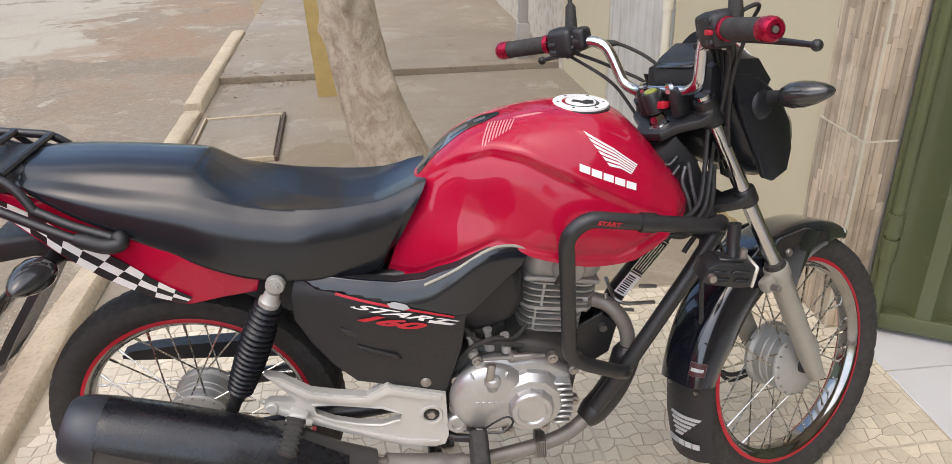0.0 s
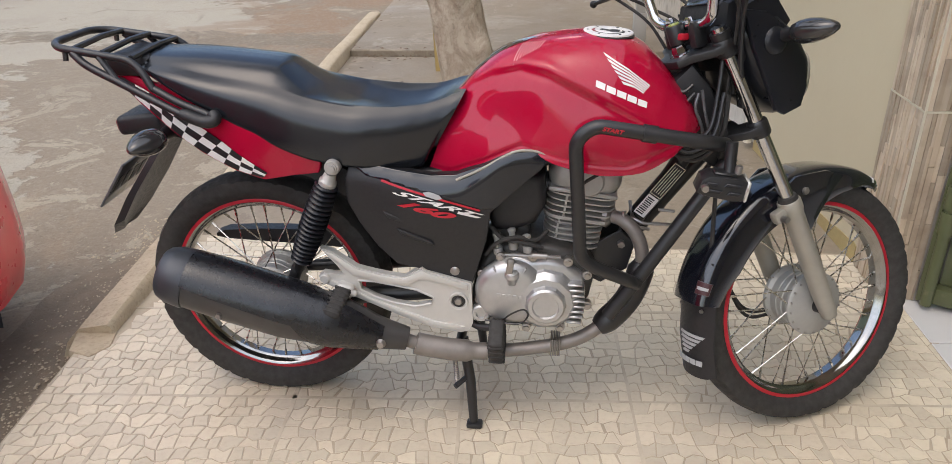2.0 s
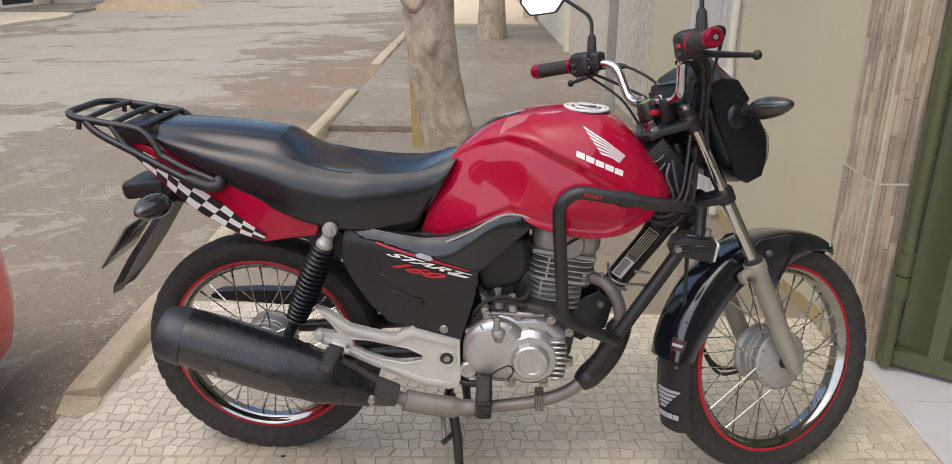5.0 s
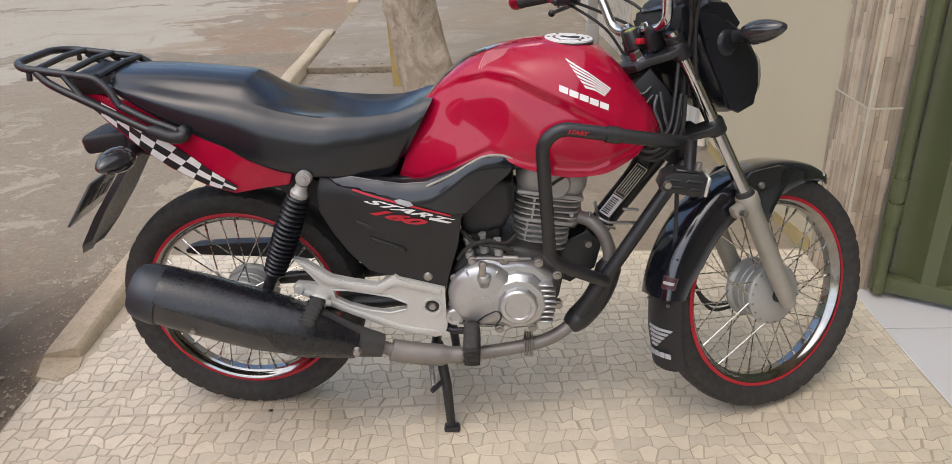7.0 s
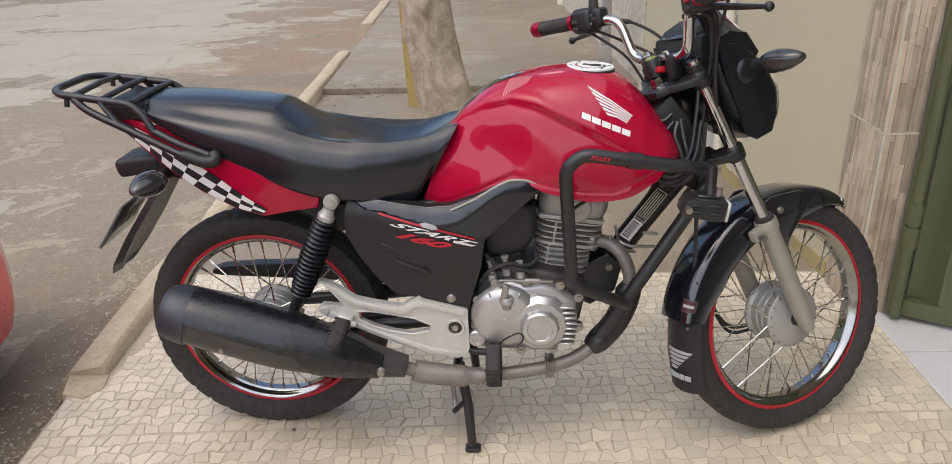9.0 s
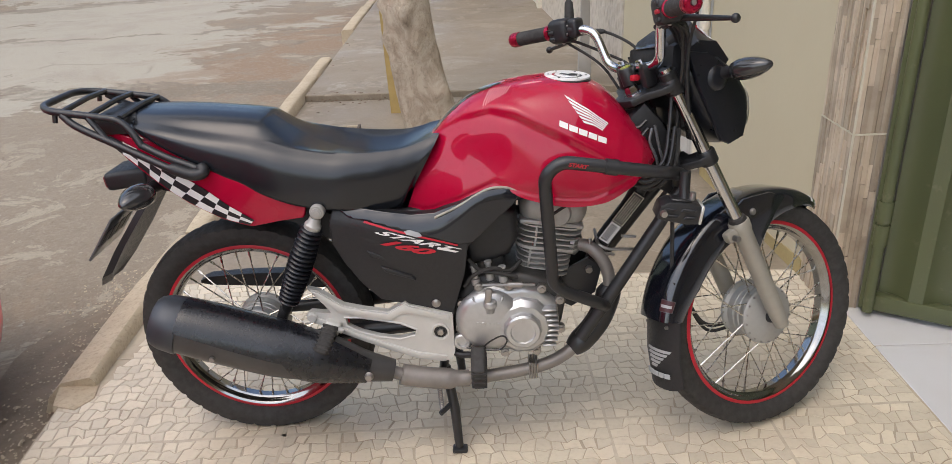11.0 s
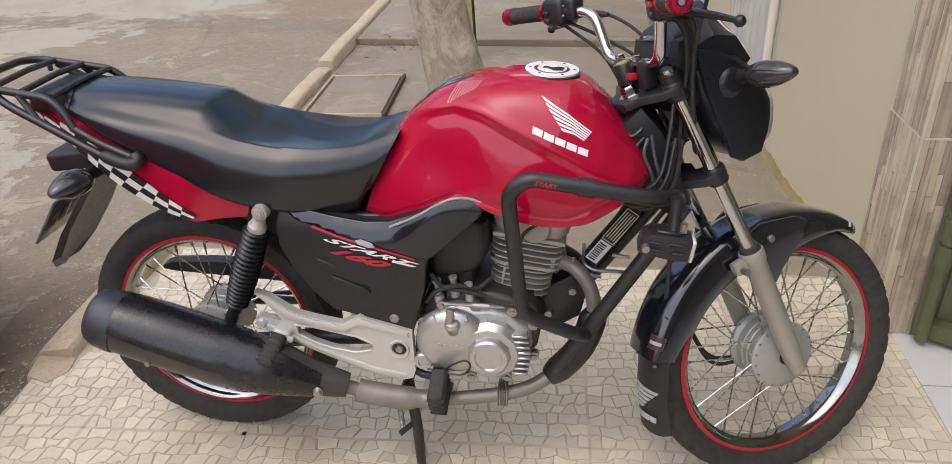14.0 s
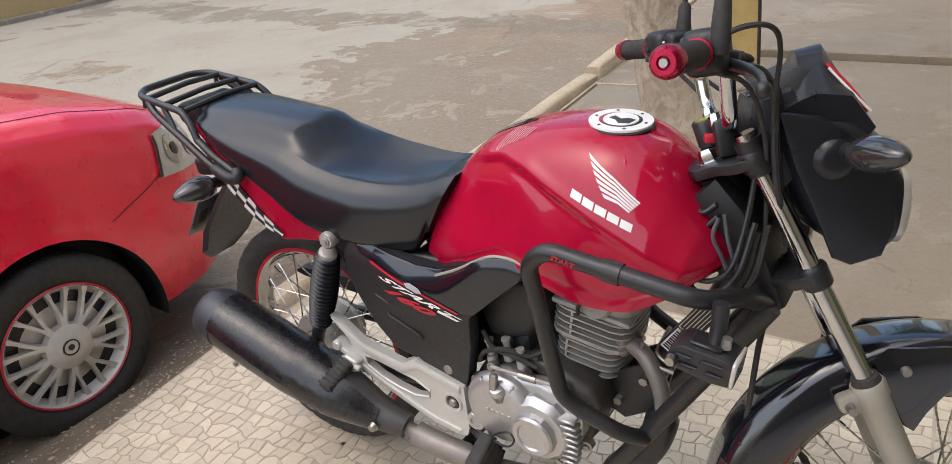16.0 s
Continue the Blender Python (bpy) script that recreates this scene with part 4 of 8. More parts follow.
slab(bm, [(-9.95, 10.9), (-9.72, 11.6), (-9.85, 12.4), (-9.62, 13.1), (-9.74, 14.0), (-9.58, 14.8), (-9.66, 15.5), (-10.0, 16.3), (-12.55, 16.3), (-12.55, 10.9)], -0.16, -0.055, "z", 0.02)
structure("driveway", bm, PALE_SLAB, "pale cement driveway slab across the street", "driveway")

# sand heap on the road
bm = bm_new()
n_r, n_a = 26, 80
loops = []
for i in range(n_r + 1):
    f = i / n_r
    ring = []
    for k in range(n_a):
        a = k * math.tau / n_a
        rad = 1.45 * (1 - f) * (1 + 0.22 * noise.noise((math.cos(a) * 1.5, math.sin(a) * 1.5, 4)))
        px, py = rad * math.cos(a), rad * 1.25 * math.sin(a)
        ring.append(Vector((-9.6 + px, 19.2 + py, ROAD_Z - 0.03 + 0.72 * f ** 1.2 * (1 - 0.12 * f) + 0.13 * noise.noise((px * 2.2, py * 2.2, 1)) + 0.07 * noise.noise((px * 7, py * 7, 5)))))
    loops.append(ring)
rings(bm, loops)
tagged(finish("sand_heap", bm, SAND, None, "", 60), "heap of orange builder's sand by the far pavement", "sand", "", "stuff")

# planter and shrubs across the street
planter = thing("planter", "white masonry planter with a green shrub", "planter")
bm = bm_new()
box(bm, (-12.0, 20.4, 0.28), (0.9, 1.7, 0.7), 0.03)
part("trough", bm, HOUSE_WHITE, planter)


def foliage(c, spread, count, seed, size=0.09):
    rnd = random.Random(seed)
    bm = bm_new()
    for _ in range(count):
        p = Vector(c) + Vector((rnd.gauss(0, spread[0]), rnd.gauss(0, spread[1]), rnd.gauss(0, spread[2])))
        u = Vector((rnd.gauss(0, 1), rnd.gauss(0, 1), rnd.gauss(0.6, 1))).normalized()
        w = u.orthogonal().normalized()
        s = rnd.uniform(0.5, 1.0) * size
        bm.faces.new([bm.verts.new(p + u * s), bm.verts.new(p + w * s * 0.4), bm.verts.new(p - u * s), bm.verts.new(p - w * s * 0.4)])
    return bm


part("shrub", foliage((-12.0, 20.5, 1.25), (0.3, 0.65, 0.4), 2200, 4), LEAF, planter, "", 0)
for k, (x, y) in enumerate(((-12.0, 42.0), (-11.9, 52.5))):
    sh = thing("shrub", "green shrub by a house across the street", "shrub", "shrubs across the street")
    part("leaves", foliage((x, y, 0.6), (0.5, 0.6, 0.35), 1400, 20 + k, 0.12), LEAF, sh, "", 0)
    bm = bm_new()
    tube(bm, [(x, y, -0.05), (x + 0.02, y, 0.5)], [0.06, 0.03], 8)
    part("stem", bm, BARK, sh)

# red planters on the far pavement
for x, y, r, h in ((-12.1, 26.6, 0.42, 1.15), (-11.9, 28.3, 0.30, 0.62)):
    pot = thing("plant_pot", "tapered square wine-red pot on the far pavement", "pot", "red plant pots")
    bm = bm_new()
    lathe(bm, [(r * 0.6, 0.0), (r * 0.75, h * 0.5), (r, h * 0.95), (r * 1.05, h), (r * 0.9, h), (r * 0.85, h * 0.85)], (x, y, -0.06), (0, 0, 1), 4)
    part("pot_body", bm, WINE, pot, "", 30)
    part("leaves", foliage((x, y, h + 0.15), (0.16, 0.16, 0.14), 260, int(y * 10), 0.09), LEAF, pot, "", 0)

# ochre wall with a stepped foot, across the street
bm = bm_new()
slab(bm, [(-12.55, -2.0), (-10.42, -2.0), (-10.42, 5.55), (-12.55, 5.75)], -0.2, 0.95, "z", 0.02)
structure("wall_7", bm, OCHRE, "ochre masonry wall across the street", "wall")

# dry leaves and twigs by the joint and the kerb
bm = bm_new()
rnd = random.Random(31)
for _ in range(90):
    if rnd.random() < 0.75:
        y = 3.90 + rnd.gauss(0, 0.06)
        x = kerb_x(4) + 0.05 + abs(rnd.gauss(0, 0.35))
        z = 0.002 if y < 3.94 else 0.046
    else:
        y = rnd.uniform(0.9, 6.5)
        x = kerb_x(y) + 0.02 + abs(rnd.gauss(0, 0.12))
        z = 0.002 if y < 3.94 else 0.046
    a, s = rnd.uniform(0, 6.3), rnd.uniform(0.008, 0.024)
    u, w = Vector((math.cos(a), math.sin(a), 0)) * s, Vector((-math.sin(a), math.cos(a), 0)) * s * 0.4
    p = Vector((x, y, z + 0.003))
    bm.faces.new([bm.verts.new(p + u), bm.verts.new(p + w + Vector((0, 0, 0.008 * rnd.random()))), bm.verts.new(p - u), bm.verts.new(p - w)])
tagged(finish("dry_leaves", bm, DRY_LEAF, None, "", 0), "dry brown leaves and twigs by the kerb", "leaves", "", "stuff")

# ---------- motorcycle ----------
bike = thing("motorcycle", "red and black motorcycle on its centre stand across the pavement", "motorcycle")
AXIS, HEAD = Vector((-0.4384, 0, 0.8988)), Vector((1.289, 0, 0.281))
STEER = Matrix.Translation(HEAD) @ Matrix.Rotation(radians(28), 4, AXIS) @ Matrix.Translation(-HEAD)
REAR, FRONT = Vector((0.0, 0, 0.306)), Vector((1.332, 0, 0.302))


def mirrored(pts):
    return [(p[0], -p[1], p[2]) for p in pts]


# ----- wheels -----
def wheel(c, tyre_r, half, xf, drum_r, drum_half, label):
    c = Vector(c)
    wh = part("wheel", lathe(bm_new(), [(0.012, -drum_half - 0.03), (0.012, drum_half + 0.03)], c, (0, 1, 0), 12), STEEL, bike, label, xf=xf)
    # tyre with a blocky shoulder
    prof = [(0.243, -0.0235), (0.252, -0.66 * half), (0.263, -0.88 * half), (0.280, -half), (tyre_r - 0.010, -0.95 * half), (tyre_r - 0.003, -0.62 * half), (tyre_r, 0), (tyre_r - 0.003, 0.62 * half), (tyre_r - 0.010, 0.95 * half), (0.280, half), (0.263, 0.88 * half), (0.252, 0.66 * half), (0.243, 0.0235), (0.232, 0.015), (0.232, -0.015)]
    bm = bm_new()
    seg = 216
    loops = []
    for k in range(seg):
        a = k * math.tau / seg
        ring = []
        for i, (r, h) in enumerate(prof):
            g = 0.0
            if i in (4, 8) and k % 6 == 0:
                g = -0.0045
            if i in (5, 7) and (k + 3) % 6 == 0:
                g = -0.0040
            ring.append(c + Vector(((r + g) * math.cos(a), h, (r + g) * math.sin(a))))
        loops.append(ring)
    rings(bm, loops + [loops[0]], True, False)
    bmesh.ops.remove_doubles(bm, verts=bm.verts, dist=1e-5)
    part("tyre", bm, RUBBER, wh, "black tyre with a worn blocky tread", 50, xf)
    # rim
    bm = bm_new()
    prof = [(0.243, -0.0225), (0.246, -0.0245), (0.240, -0.0265), (0.233, -0.0225), (0.230, -0.0165), (0.225, -0.012), (0.222, -0.010), (0.2215, 0), (0.222, 0.010), (0.225, 0.012), (0.230, 0.0165), (0.233, 0.0225), (0.240, 0.0265), (0.246, 0.0245), (0.243, 0.0225), (0.236, 0.0165), (0.228, 0), (0.236, -0.0165)]
    loops = [[c + Vector((r * math.cos(k * math.tau / 96), h, r * math.sin(k * math.tau / 96))) for r, h in prof] for k in range(96)]
    rings(bm, loops + [loops[0]], True, False)
    bmesh.ops.remove_doubles(bm, verts=bm.verts, dist=1e-5)
    rim = part("rim", bm, RIM, wh, "chromed steel rim", 40, xf)
    for s in (-1, 1):
        bm = bm_new()
        loops = [[c + Vector((r * math.cos(k * math.tau / 96), s * h, r * math.sin(k * math.tau / 96))) for r, h in ((0.2475, 0.0240), (0.2482, 0.0270), (0.2430, 0.0292), (0.2390, 0.0284))] for k in range(97)]
        rings(bm, loops, True, False)
        bmesh.ops.remove_doubles(bm, verts=bm.verts, dist=1e-5)
        part("rim_tape", bm, RED_TRIM, rim, "red reflective rim tape", 40, xf)
    # hub with flanges
    bm = bm_new()
    lathe(bm, [(0.02, -drum_half - 0.004), (drum_r * 0.45, -drum_half), (drum_r * 0.9, -drum_half + 0.004), (drum_r, -drum_half + 0.010), (drum_r, -drum_half + 0.017), (drum_r * 0.93, -drum_half + 0.022), (drum_r * 0.9, -0.012), (drum_r * 0.93, -0.010), (drum_r * 0.93, -0.004), (drum_r * 0.9, -0.002), (drum_r * 0.9, 0.006), (drum_r * 0.93, 0.008), (drum_r * 0.93, 0.014), (drum_r * 0.9, 0.016), (drum_r * 0.9, drum_half - 0.02), (drum_r, drum_half - 0.012), (drum_r, drum_half - 0.004), (drum_r * 0.9, drum_half), (0.02, drum_half + 0.004)], c, (0, 1, 0), 56)
    hub = part("hub", bm, HUB_GREY, wh, "dull grey drum hub", 40, xf)
    bm = bm_new()
    lathe(bm, [(0.0, -drum_half - 0.018), (0.016, -drum_half - 0.018), (0.018, -drum_half - 0.002), (0.03, -drum_half - 0.001), (0.034, -drum_half + 0.002)], c, (0, 1, 0), 20)
    part("axle_seal", bm, BLACK_METAL, hub, xf=xf)
    for k in range(18):
        a = (k + 0.5) * math.tau / 18
        bm = bm_new()
        lathe(bm, [(0.0, -0.002), (0.0026, -0.002), (0.0026, 0.002)], c + Vector((drum_r * 0.93 * math.cos(a), -drum_half + 0.004, drum_r * 0.93 * math.sin(a))), (0, 1, 0), 8)
        part("spoke_head", bm, STEEL, hub, xf=xf)
    # spokes
    for k in range(36):
        side = -1 if k % 2 else 1
        a = k * math.tau / 36
        b = a + (0.42 if (k // 2) % 2 else -0.42)
        p = c + Vector((drum_r * 0.94 * math.cos(b), side * (drum_half - 0.012), drum_r * 0.94 * math.sin(b)))
        q = c + Vector((0.2225 * math.cos(a), side * 0.004, 0.2225 * math.sin(a)))
        d = (q - p).normalized()
        bm = bm_new()
        tube(bm, [p, q - d * 0.02, q - d * 0.0195, q], [0.0018, 0.0018, 0.0032, 0.0032], 6)
        part("spoke", bm, SPOKE, wh, "", 40, xf)
    return wh


wheel(REAR, 0.3100, 0.048, None, 0.070, 0.058, "spoked rear wheel with red rim tape")
wheel(FRONT, 0.3045, 0.043, STEER, 0.078, 0.050, "spoked front wheel with red rim tape")

# ----- grids between a top line and a bottom line -----
def shell(top, low, width, n_u=44, n_v=22, pw=0.75, pz=1.0, dent=None, under=0.5, flat=0.0):
    """A closed, mirrored body: top and low are lines of (x, z) from back to front, width gives the half width along it."""
    tp, lw = spline([(x, 0, z) for x, z in top], 12), spline([(x, 0, z) for x, z in low], 12)

    def along(line, u):
        ls = [0.0]
        for a, b in zip(line, line[1:]):
            ls.append(ls[-1] + (b - a).length)
        s = u * ls[-1]
        return np.interp(s, ls, [p.x for p in line]), np.interp(s, ls, [p.z for p in line])
    bm = bm_new()
    loops = []
    for i in range(n_u + 1):
        u = i / n_u
        (xt, zt), (xb, zb) = along(tp, u), along(lw, u)
        w = interp(width, u)
        half = []
        for j in range(n_v + 1):
            v = j / n_v
            a = v * math.pi / 2
            y = w * (flat * min(1, v * 3) * 0.3 + (1 - flat * 0.3) * math.sin(a) ** pw) if v > 0 else 0.0
            f = (1 - math.cos(a)) ** pz
            x, z = xt + (xb - xt) * f, zt + (zb - zt) * f
            if dent is not None:
                y -= dent(x, z) * min(1, v * 2.5)
            half.append(Vector((x, -y, z)))
        half.append(Vector((half[-1].x, half[-1].y * 0.93, half[-1].z - 0.004)))
        half.append(Vector((half[-1].x, half[-1].y * under, half[-1].z + 0.012)))
        other = [Vector((p.x, -p.y, p.z)) for p in reversed(half[1:])]
        loops.append(half + other)
    rings(bm, loops)
    return bm


def smooth01(a, b, x):
    t = min(1, max(0, (x - a) / (b - a)))
    return t * t * (3 - 2 * t)


CREASE = [(0.44, 0.80), (0.50, 0.847), (0.524, 0.864), (0.572, 0.890), (0.635, 0.904), (0.69, 0.894), (0.737, 0.873), (0.80, 0.846), (0.87, 0.812), (0.95, 0.772), (1.02, 0.74)]


def tank_dent(x, z):
    """How far the flank falls in from the plain body: a shelf under the shoulder crease, a knee hollow and a groove over the lower lip."""
    zc = interp(CREASE, x)
    fade = 1 - smooth01(0.70, 0.92, x)
    d = (0.015 * smooth01(-0.004, 0.020, zc - z) - 0.004 * math.exp(-((z - zc - 0.010) / 0.010) ** 2)) * (0.25 + 0.75 * fade)
    knee = math.exp(-((x - 0.60) / 0.085) ** 2) * math.exp(-((z - 0.79) / 0.060) ** 2)
    d += 0.014 * knee
    d -= 0.004 * math.exp(-((x - 0.72 + 0.55 * (z - 0.80)) / 0.045) ** 2) * smooth01(0.71, 0.75, z) * smooth01(0.0, 0.03, zc - z)
    lip = interp([(0.43, 0.668), (0.48, 0.662), (0.55, 0.695), (0.64, 0.738), (0.70, 0.722), (0.78, 0.708), (0.86, 0.706), (0.95, 0.742), (1.02, 0.775)], x)
    return d + 0.0035 * math.exp(-((z - lip) / 0.0055) ** 2)


TANK_TOP = [(0.492, 0.826), (0.508, 0.842), (0.541, 0.878), (0.593, 0.916), (0.665, 0.940), (0.737, 0.952), (0.794, 0.954), (0.850, 0.947), (0.894, 0.926), (0.923, 0.900), (0.953, 0.868), (0.999, 0.812), (1.022, 0.772)]
TANK_LOW = [(0.430, 0.660), (0.474, 0.648), (0.524, 0.664), (0.588, 0.700), (0.645, 0.721), (0.686, 0.712), (0.714, 0.701), (0.770, 0.688), (0.827, 0.683), (0.896, 0.694), (0.951, 0.722), (0.99, 0.748), (1.012, 0.758)]
TANK_W = [(0, 0.098), (0.1, 0.120), (0.22, 0.142), (0.4, 0.158), (0.6, 0.168), (0.78, 0.166), (0.9, 0.148), (0.97, 0.112), (1, 0.080)]
tank = part("fuel_tank", shell(TANK_TOP, TANK_LOW, TANK_W, 110, 72, 0.72, 1.0, tank_dent, 0.5), RED, bike, "glossy red fuel tank", 50)

SEAT_LOW = [(-0.205, 0.884), (-0.165, 0.868), (-0.103, 0.834), (-0.025, 0.796), (0.053, 0.756), (0.120, 0.724), (0.188, 0.700), (0.273, 0.686), (0.330, 0.680), (0.380, 0.676), (0.405, 0.676), (0.420, 0.680), (0.432, 0.70), (0.44, 0.72)]
SEAT_MID = [(-0.232, 0.887), (-0.215, 0.906), (-0.19, 0.913), (-0.10, 0.911), (0.04, 0.900), (0.105, 0.891), (0.122, 0.880), (0.15, 0.858), (0.20, 0.827), (0.28, 0.797), (0.36, 0.786), (0.42, 0.792), (0.46, 0.808), (0.49, 0.824), (0.515, 0.836)]
SEAT_CREST = [(-0.232, 0.881), (-0.215, 0.893), (-0.16, 0.892), (-0.027, 0.873), (0.094, 0.855), (0.131, 0.845), (0.198, 0.826), (0.281, 0.813), (0.36, 0.809), (0.42, 0.812), (0.46, 0.821), (0.49, 0.832), (0.515, 0.838)]
SEAT_CREST_Y = [(-0.232, 0.045), (-0.20, 0.080), (-0.10, 0.097), (0.10, 0.105), (0.20, 0.110), (0.30, 0.107), (0.40, 0.093), (0.515, 0.070)]
SEAT_W = [(-0.232, 0.072), (-0.19, 0.105), (-0.09, 0.128), (0.07, 0.140), (0.17, 0.148), (0.28, 0.146), (0.37, 0.131), (0.44, 0.114), (0.515, 0.094)]


def seat_body():
    """A stepped seat: a domed rear half, a hollow for the rider, and a crest along each side over a falling skirt."""
    bm = bm_new()
    loops = []
    n_u, n_s = 92, 9
    for i in range(n_u + 1):
        u = i / n_u
        xt, xb = -0.232 + 0.747 * u, -0.205 + 0.655 * u
        zc, zl = glide(SEAT_MID, xt), glide(SEAT_LOW, xb)
        zk, yk, yl = glide(SEAT_CREST, xt), glide(SEAT_CREST_Y, xt), glide(SEAT_W, xt)
        top = max(zc, zk)
        zk = max(zk, zl + 0.3 * (top - zl))
        z3, z4 = zk - 0.20 * (zk - zl), zk - 0.46 * (zk - zl)
        lean = smooth01(0.10, 0.20, xt)
        upper = spline([(0, zc, 0), (0.40 * yk, zc + (zk - zc) * (0.06 + 0.14 * lean), 0), (0.75 * yk, zc + (zk - zc) * (0.34 + 0.16 * lean), 0), (yk, zk, 0)], n_s)
        lower = spline([(yk, zk, 0), (yk + 0.66 * (yl - yk), z3, 0), (yl, z4, 0), (yl * 0.985, zl, 0), (yl * 0.72, zl + 0.006, 0)], n_s)
        half = []
        for p in upper + lower[1:]:
            f = min(1, max(0, (top - p.y) / max(1e-4, top - zl)))
            half.append(Vector((xt + (xb - xt) * f, -p.x, p.y)))
        loops.append(half + [Vector((q.x, -q.y, q.z)) for q in reversed(half[1:])])
    rings(bm, loops)
    return bm


seat = part("seat", seat_body(), VINYL, bike, "stepped black vinyl seat", 60)

# ----- filler cap -----
cap_m = Matrix.Translation((0.816, 0, 0.9435)) @ Matrix.Diagonal((0.96, 0.96, 1, 1)) @ Matrix.Rotation(radians(3), 4, "Y")
cap = part("filler_cap", lathe(bm_new(), [(0.0, 0.010), (0.030, 0.010), (0.034, 0.008), (0.052, 0.0075), (0.058, 0.004), (0.058, -0.012)][::-1], (0, 0, 0), (0, 0, 1), 40), BLACK_METAL, bike, "black and white round filler cap", xf=cap_m)
bm = bm_new()
loops = [[Vector((r * math.cos(k * math.tau / 48), r * math.sin(k * math.tau / 48), h)) for r, h in ((0.037, 0.0085), (0.0375, 0.0100), (0.0550, 0.0095), (0.0555, 0.0060))] for k in range(49)]
rings(bm, loops, True, False)
bmesh.ops.remove_doubles(bm, verts=bm.verts, dist=1e-5)
part("cap_ring", bm, WHITE, cap, "white printed ring", xf=cap_m)
for k in range(6):
    bm = bm_new()
    lathe(bm, [(0.0, 0.0105), (0.003, 0.0105), (0.003, 0.006)], (0.0455 * math.cos(k * math.tau / 6), 0.0455 * math.sin(k * math.tau / 6), 0), (0, 0, 1), 8)
    part("cap_screw", bm, BLACK_METAL, cap, xf=cap_m)
bm = bm_new()
lathe(bm, [(0.0, 0.0112), (0.030, 0.0112), (0.031, 0.009)], (0, 0, 0), (0, 0, 1), 36)
part("cap_disc", bm, WHITE, cap, "white printed disc", xf=cap_m)
bm = bm_new()
slab(bm, [(-0.020, -0.004), (-0.006, -0.010), (0.004, -0.022), (0.022, -0.018), (0.026, 0.002), (0.012, 0.006), (0.002, -0.002), (-0.014, 0.008)], 0.0105, 0.0122, "z", 0.0005, 1)
part("cap_emblem", bm, BLACK_METAL, cap, "black emblem", xf=cap_m)

# ----- side covers, both sides -----
COVER = [(0.262, 0.688), (0.350, 0.676), (0.445, 0.664), (0.500, 0.668), (0.555, 0.690), (0.620, 0.722), (0.660, 0.724), (0.694, 0.716), (0.684, 0.692), (0.640, 0.662), (0.600, 0.622), (0.572, 0.592), (0.562, 0.520), (0.545, 0.462), (0.528, 0.402), (0.470, 0.416), (0.420, 0.436), (0.357, 0.452), (0.316, 0.495), (0.278, 0.551), (0.254, 0.600), (0.252, 0.650)]


def bulged(poly, y_of, thick, sgn, cell=0.012):
    """A panel over a polygon in x, z with its own bulge and a rounded rim."""
    bm = bm_new()
    spot = {}

    def vert(p):
        key = (round(p[0] * 20000), round(p[1] * 20000))
        if key not in spot:
            spot[key] = bm.verts.new((p[0], y_of(p[0], p[1]), p[1]))
        return spot[key]
    lo_x, hi_x = min(p[0] for p in poly), max(p[0] for p in poly)
    lo_z, hi_z = min(p[1] for p in poly), max(p[1] for p in poly)
    for i in range(int((hi_x - lo_x) / cell) + 1):
        x0 = lo_x + i * cell
        col = clipped(clipped(poly, lambda p: p[0] - x0), lambda p: x0 + cell - p[0])
        for j in range(int((hi_z - lo_z) / cell) + 1):
            z0 = lo_z + j * cell
            q = clipped(clipped(col, lambda p: p[1] - z0), lambda p: z0 + cell - p[1]) if len(col) > 2 else []
            ring = []
            for p in q:
                v = vert(p)
                if v not in ring:
                    ring.append(v)
            if len(ring) > 2 and not bm.faces.get(ring):
                bm.faces.new(ring)
    tops = bm.faces[:]
    rim = [g for g in bm.edges if len(g.link_faces) == 1]
    push = {}
    for g in rim:
        a, b = g.verts
        d = b.co - a.co
        n = Vector((d.z, 0, -d.x)).normalized()
        if n.dot(g.link_faces[0].calc_center_median() - a.co) > 0:
            n = -n
        for v in (a, b):
            push[v] = push.get(v, Vector()) + n
    rows = [{v: v for v in push}]
    for out, back in ((0.0016, 0.0007), (0.0024, 0.0026), (0.0024, thick)):
        rows.append({v: bm.verts.new(v.co + (push[v].normalized() * out if push[v].length > 1e-6 else Vector()) - Vector((0, back, 0))) for v in push})
    for r0, r1 in zip(rows, rows[1:]):
        for g in rim:
            a, b = g.verts
            bm.faces.new((r0[a], r0[b], r1[b], r1[a]))
    under = dict(rows[-1])
    for f in tops:
        bm.faces.new([under.setdefault(v, bm.verts.new(v.co - Vector((0, thick, 0)))) if v not in under else under[v] for v in reversed(f.verts)])
    loose = [v for v in bm.verts if not v.link_faces]
    bmesh.ops.delete(bm, geom=loose, context="VERTS")
    for v in bm.verts:
        v.co.y *= sgn
    bmesh.ops.recalc_face_normals(bm, faces=bm.faces)
    return bm


COVER_TOP = [(0.250, 0.690), (0.350, 0.677), (0.445, 0.662), (0.500, 0.668), (0.555, 0.690), (0.620, 0.722), (0.660, 0.725), (0.700, 0.716)]


def cover_y(x, z):
    """The cover's bulge, rolled in along its upper edge."""
    w = 0.046 - 0.026 * smooth01(0.50, 0.60, x)
    roll = max(0.0, w - (glide(COVER_TOP, x) - z))
    return 0.138 + 0.022 * smooth01(0.40, 0.60, z) * smooth01(0.25, 0.42, x) - 0.015 * smooth01(0.55, 0.70, x) - 0.38 * roll * roll / w


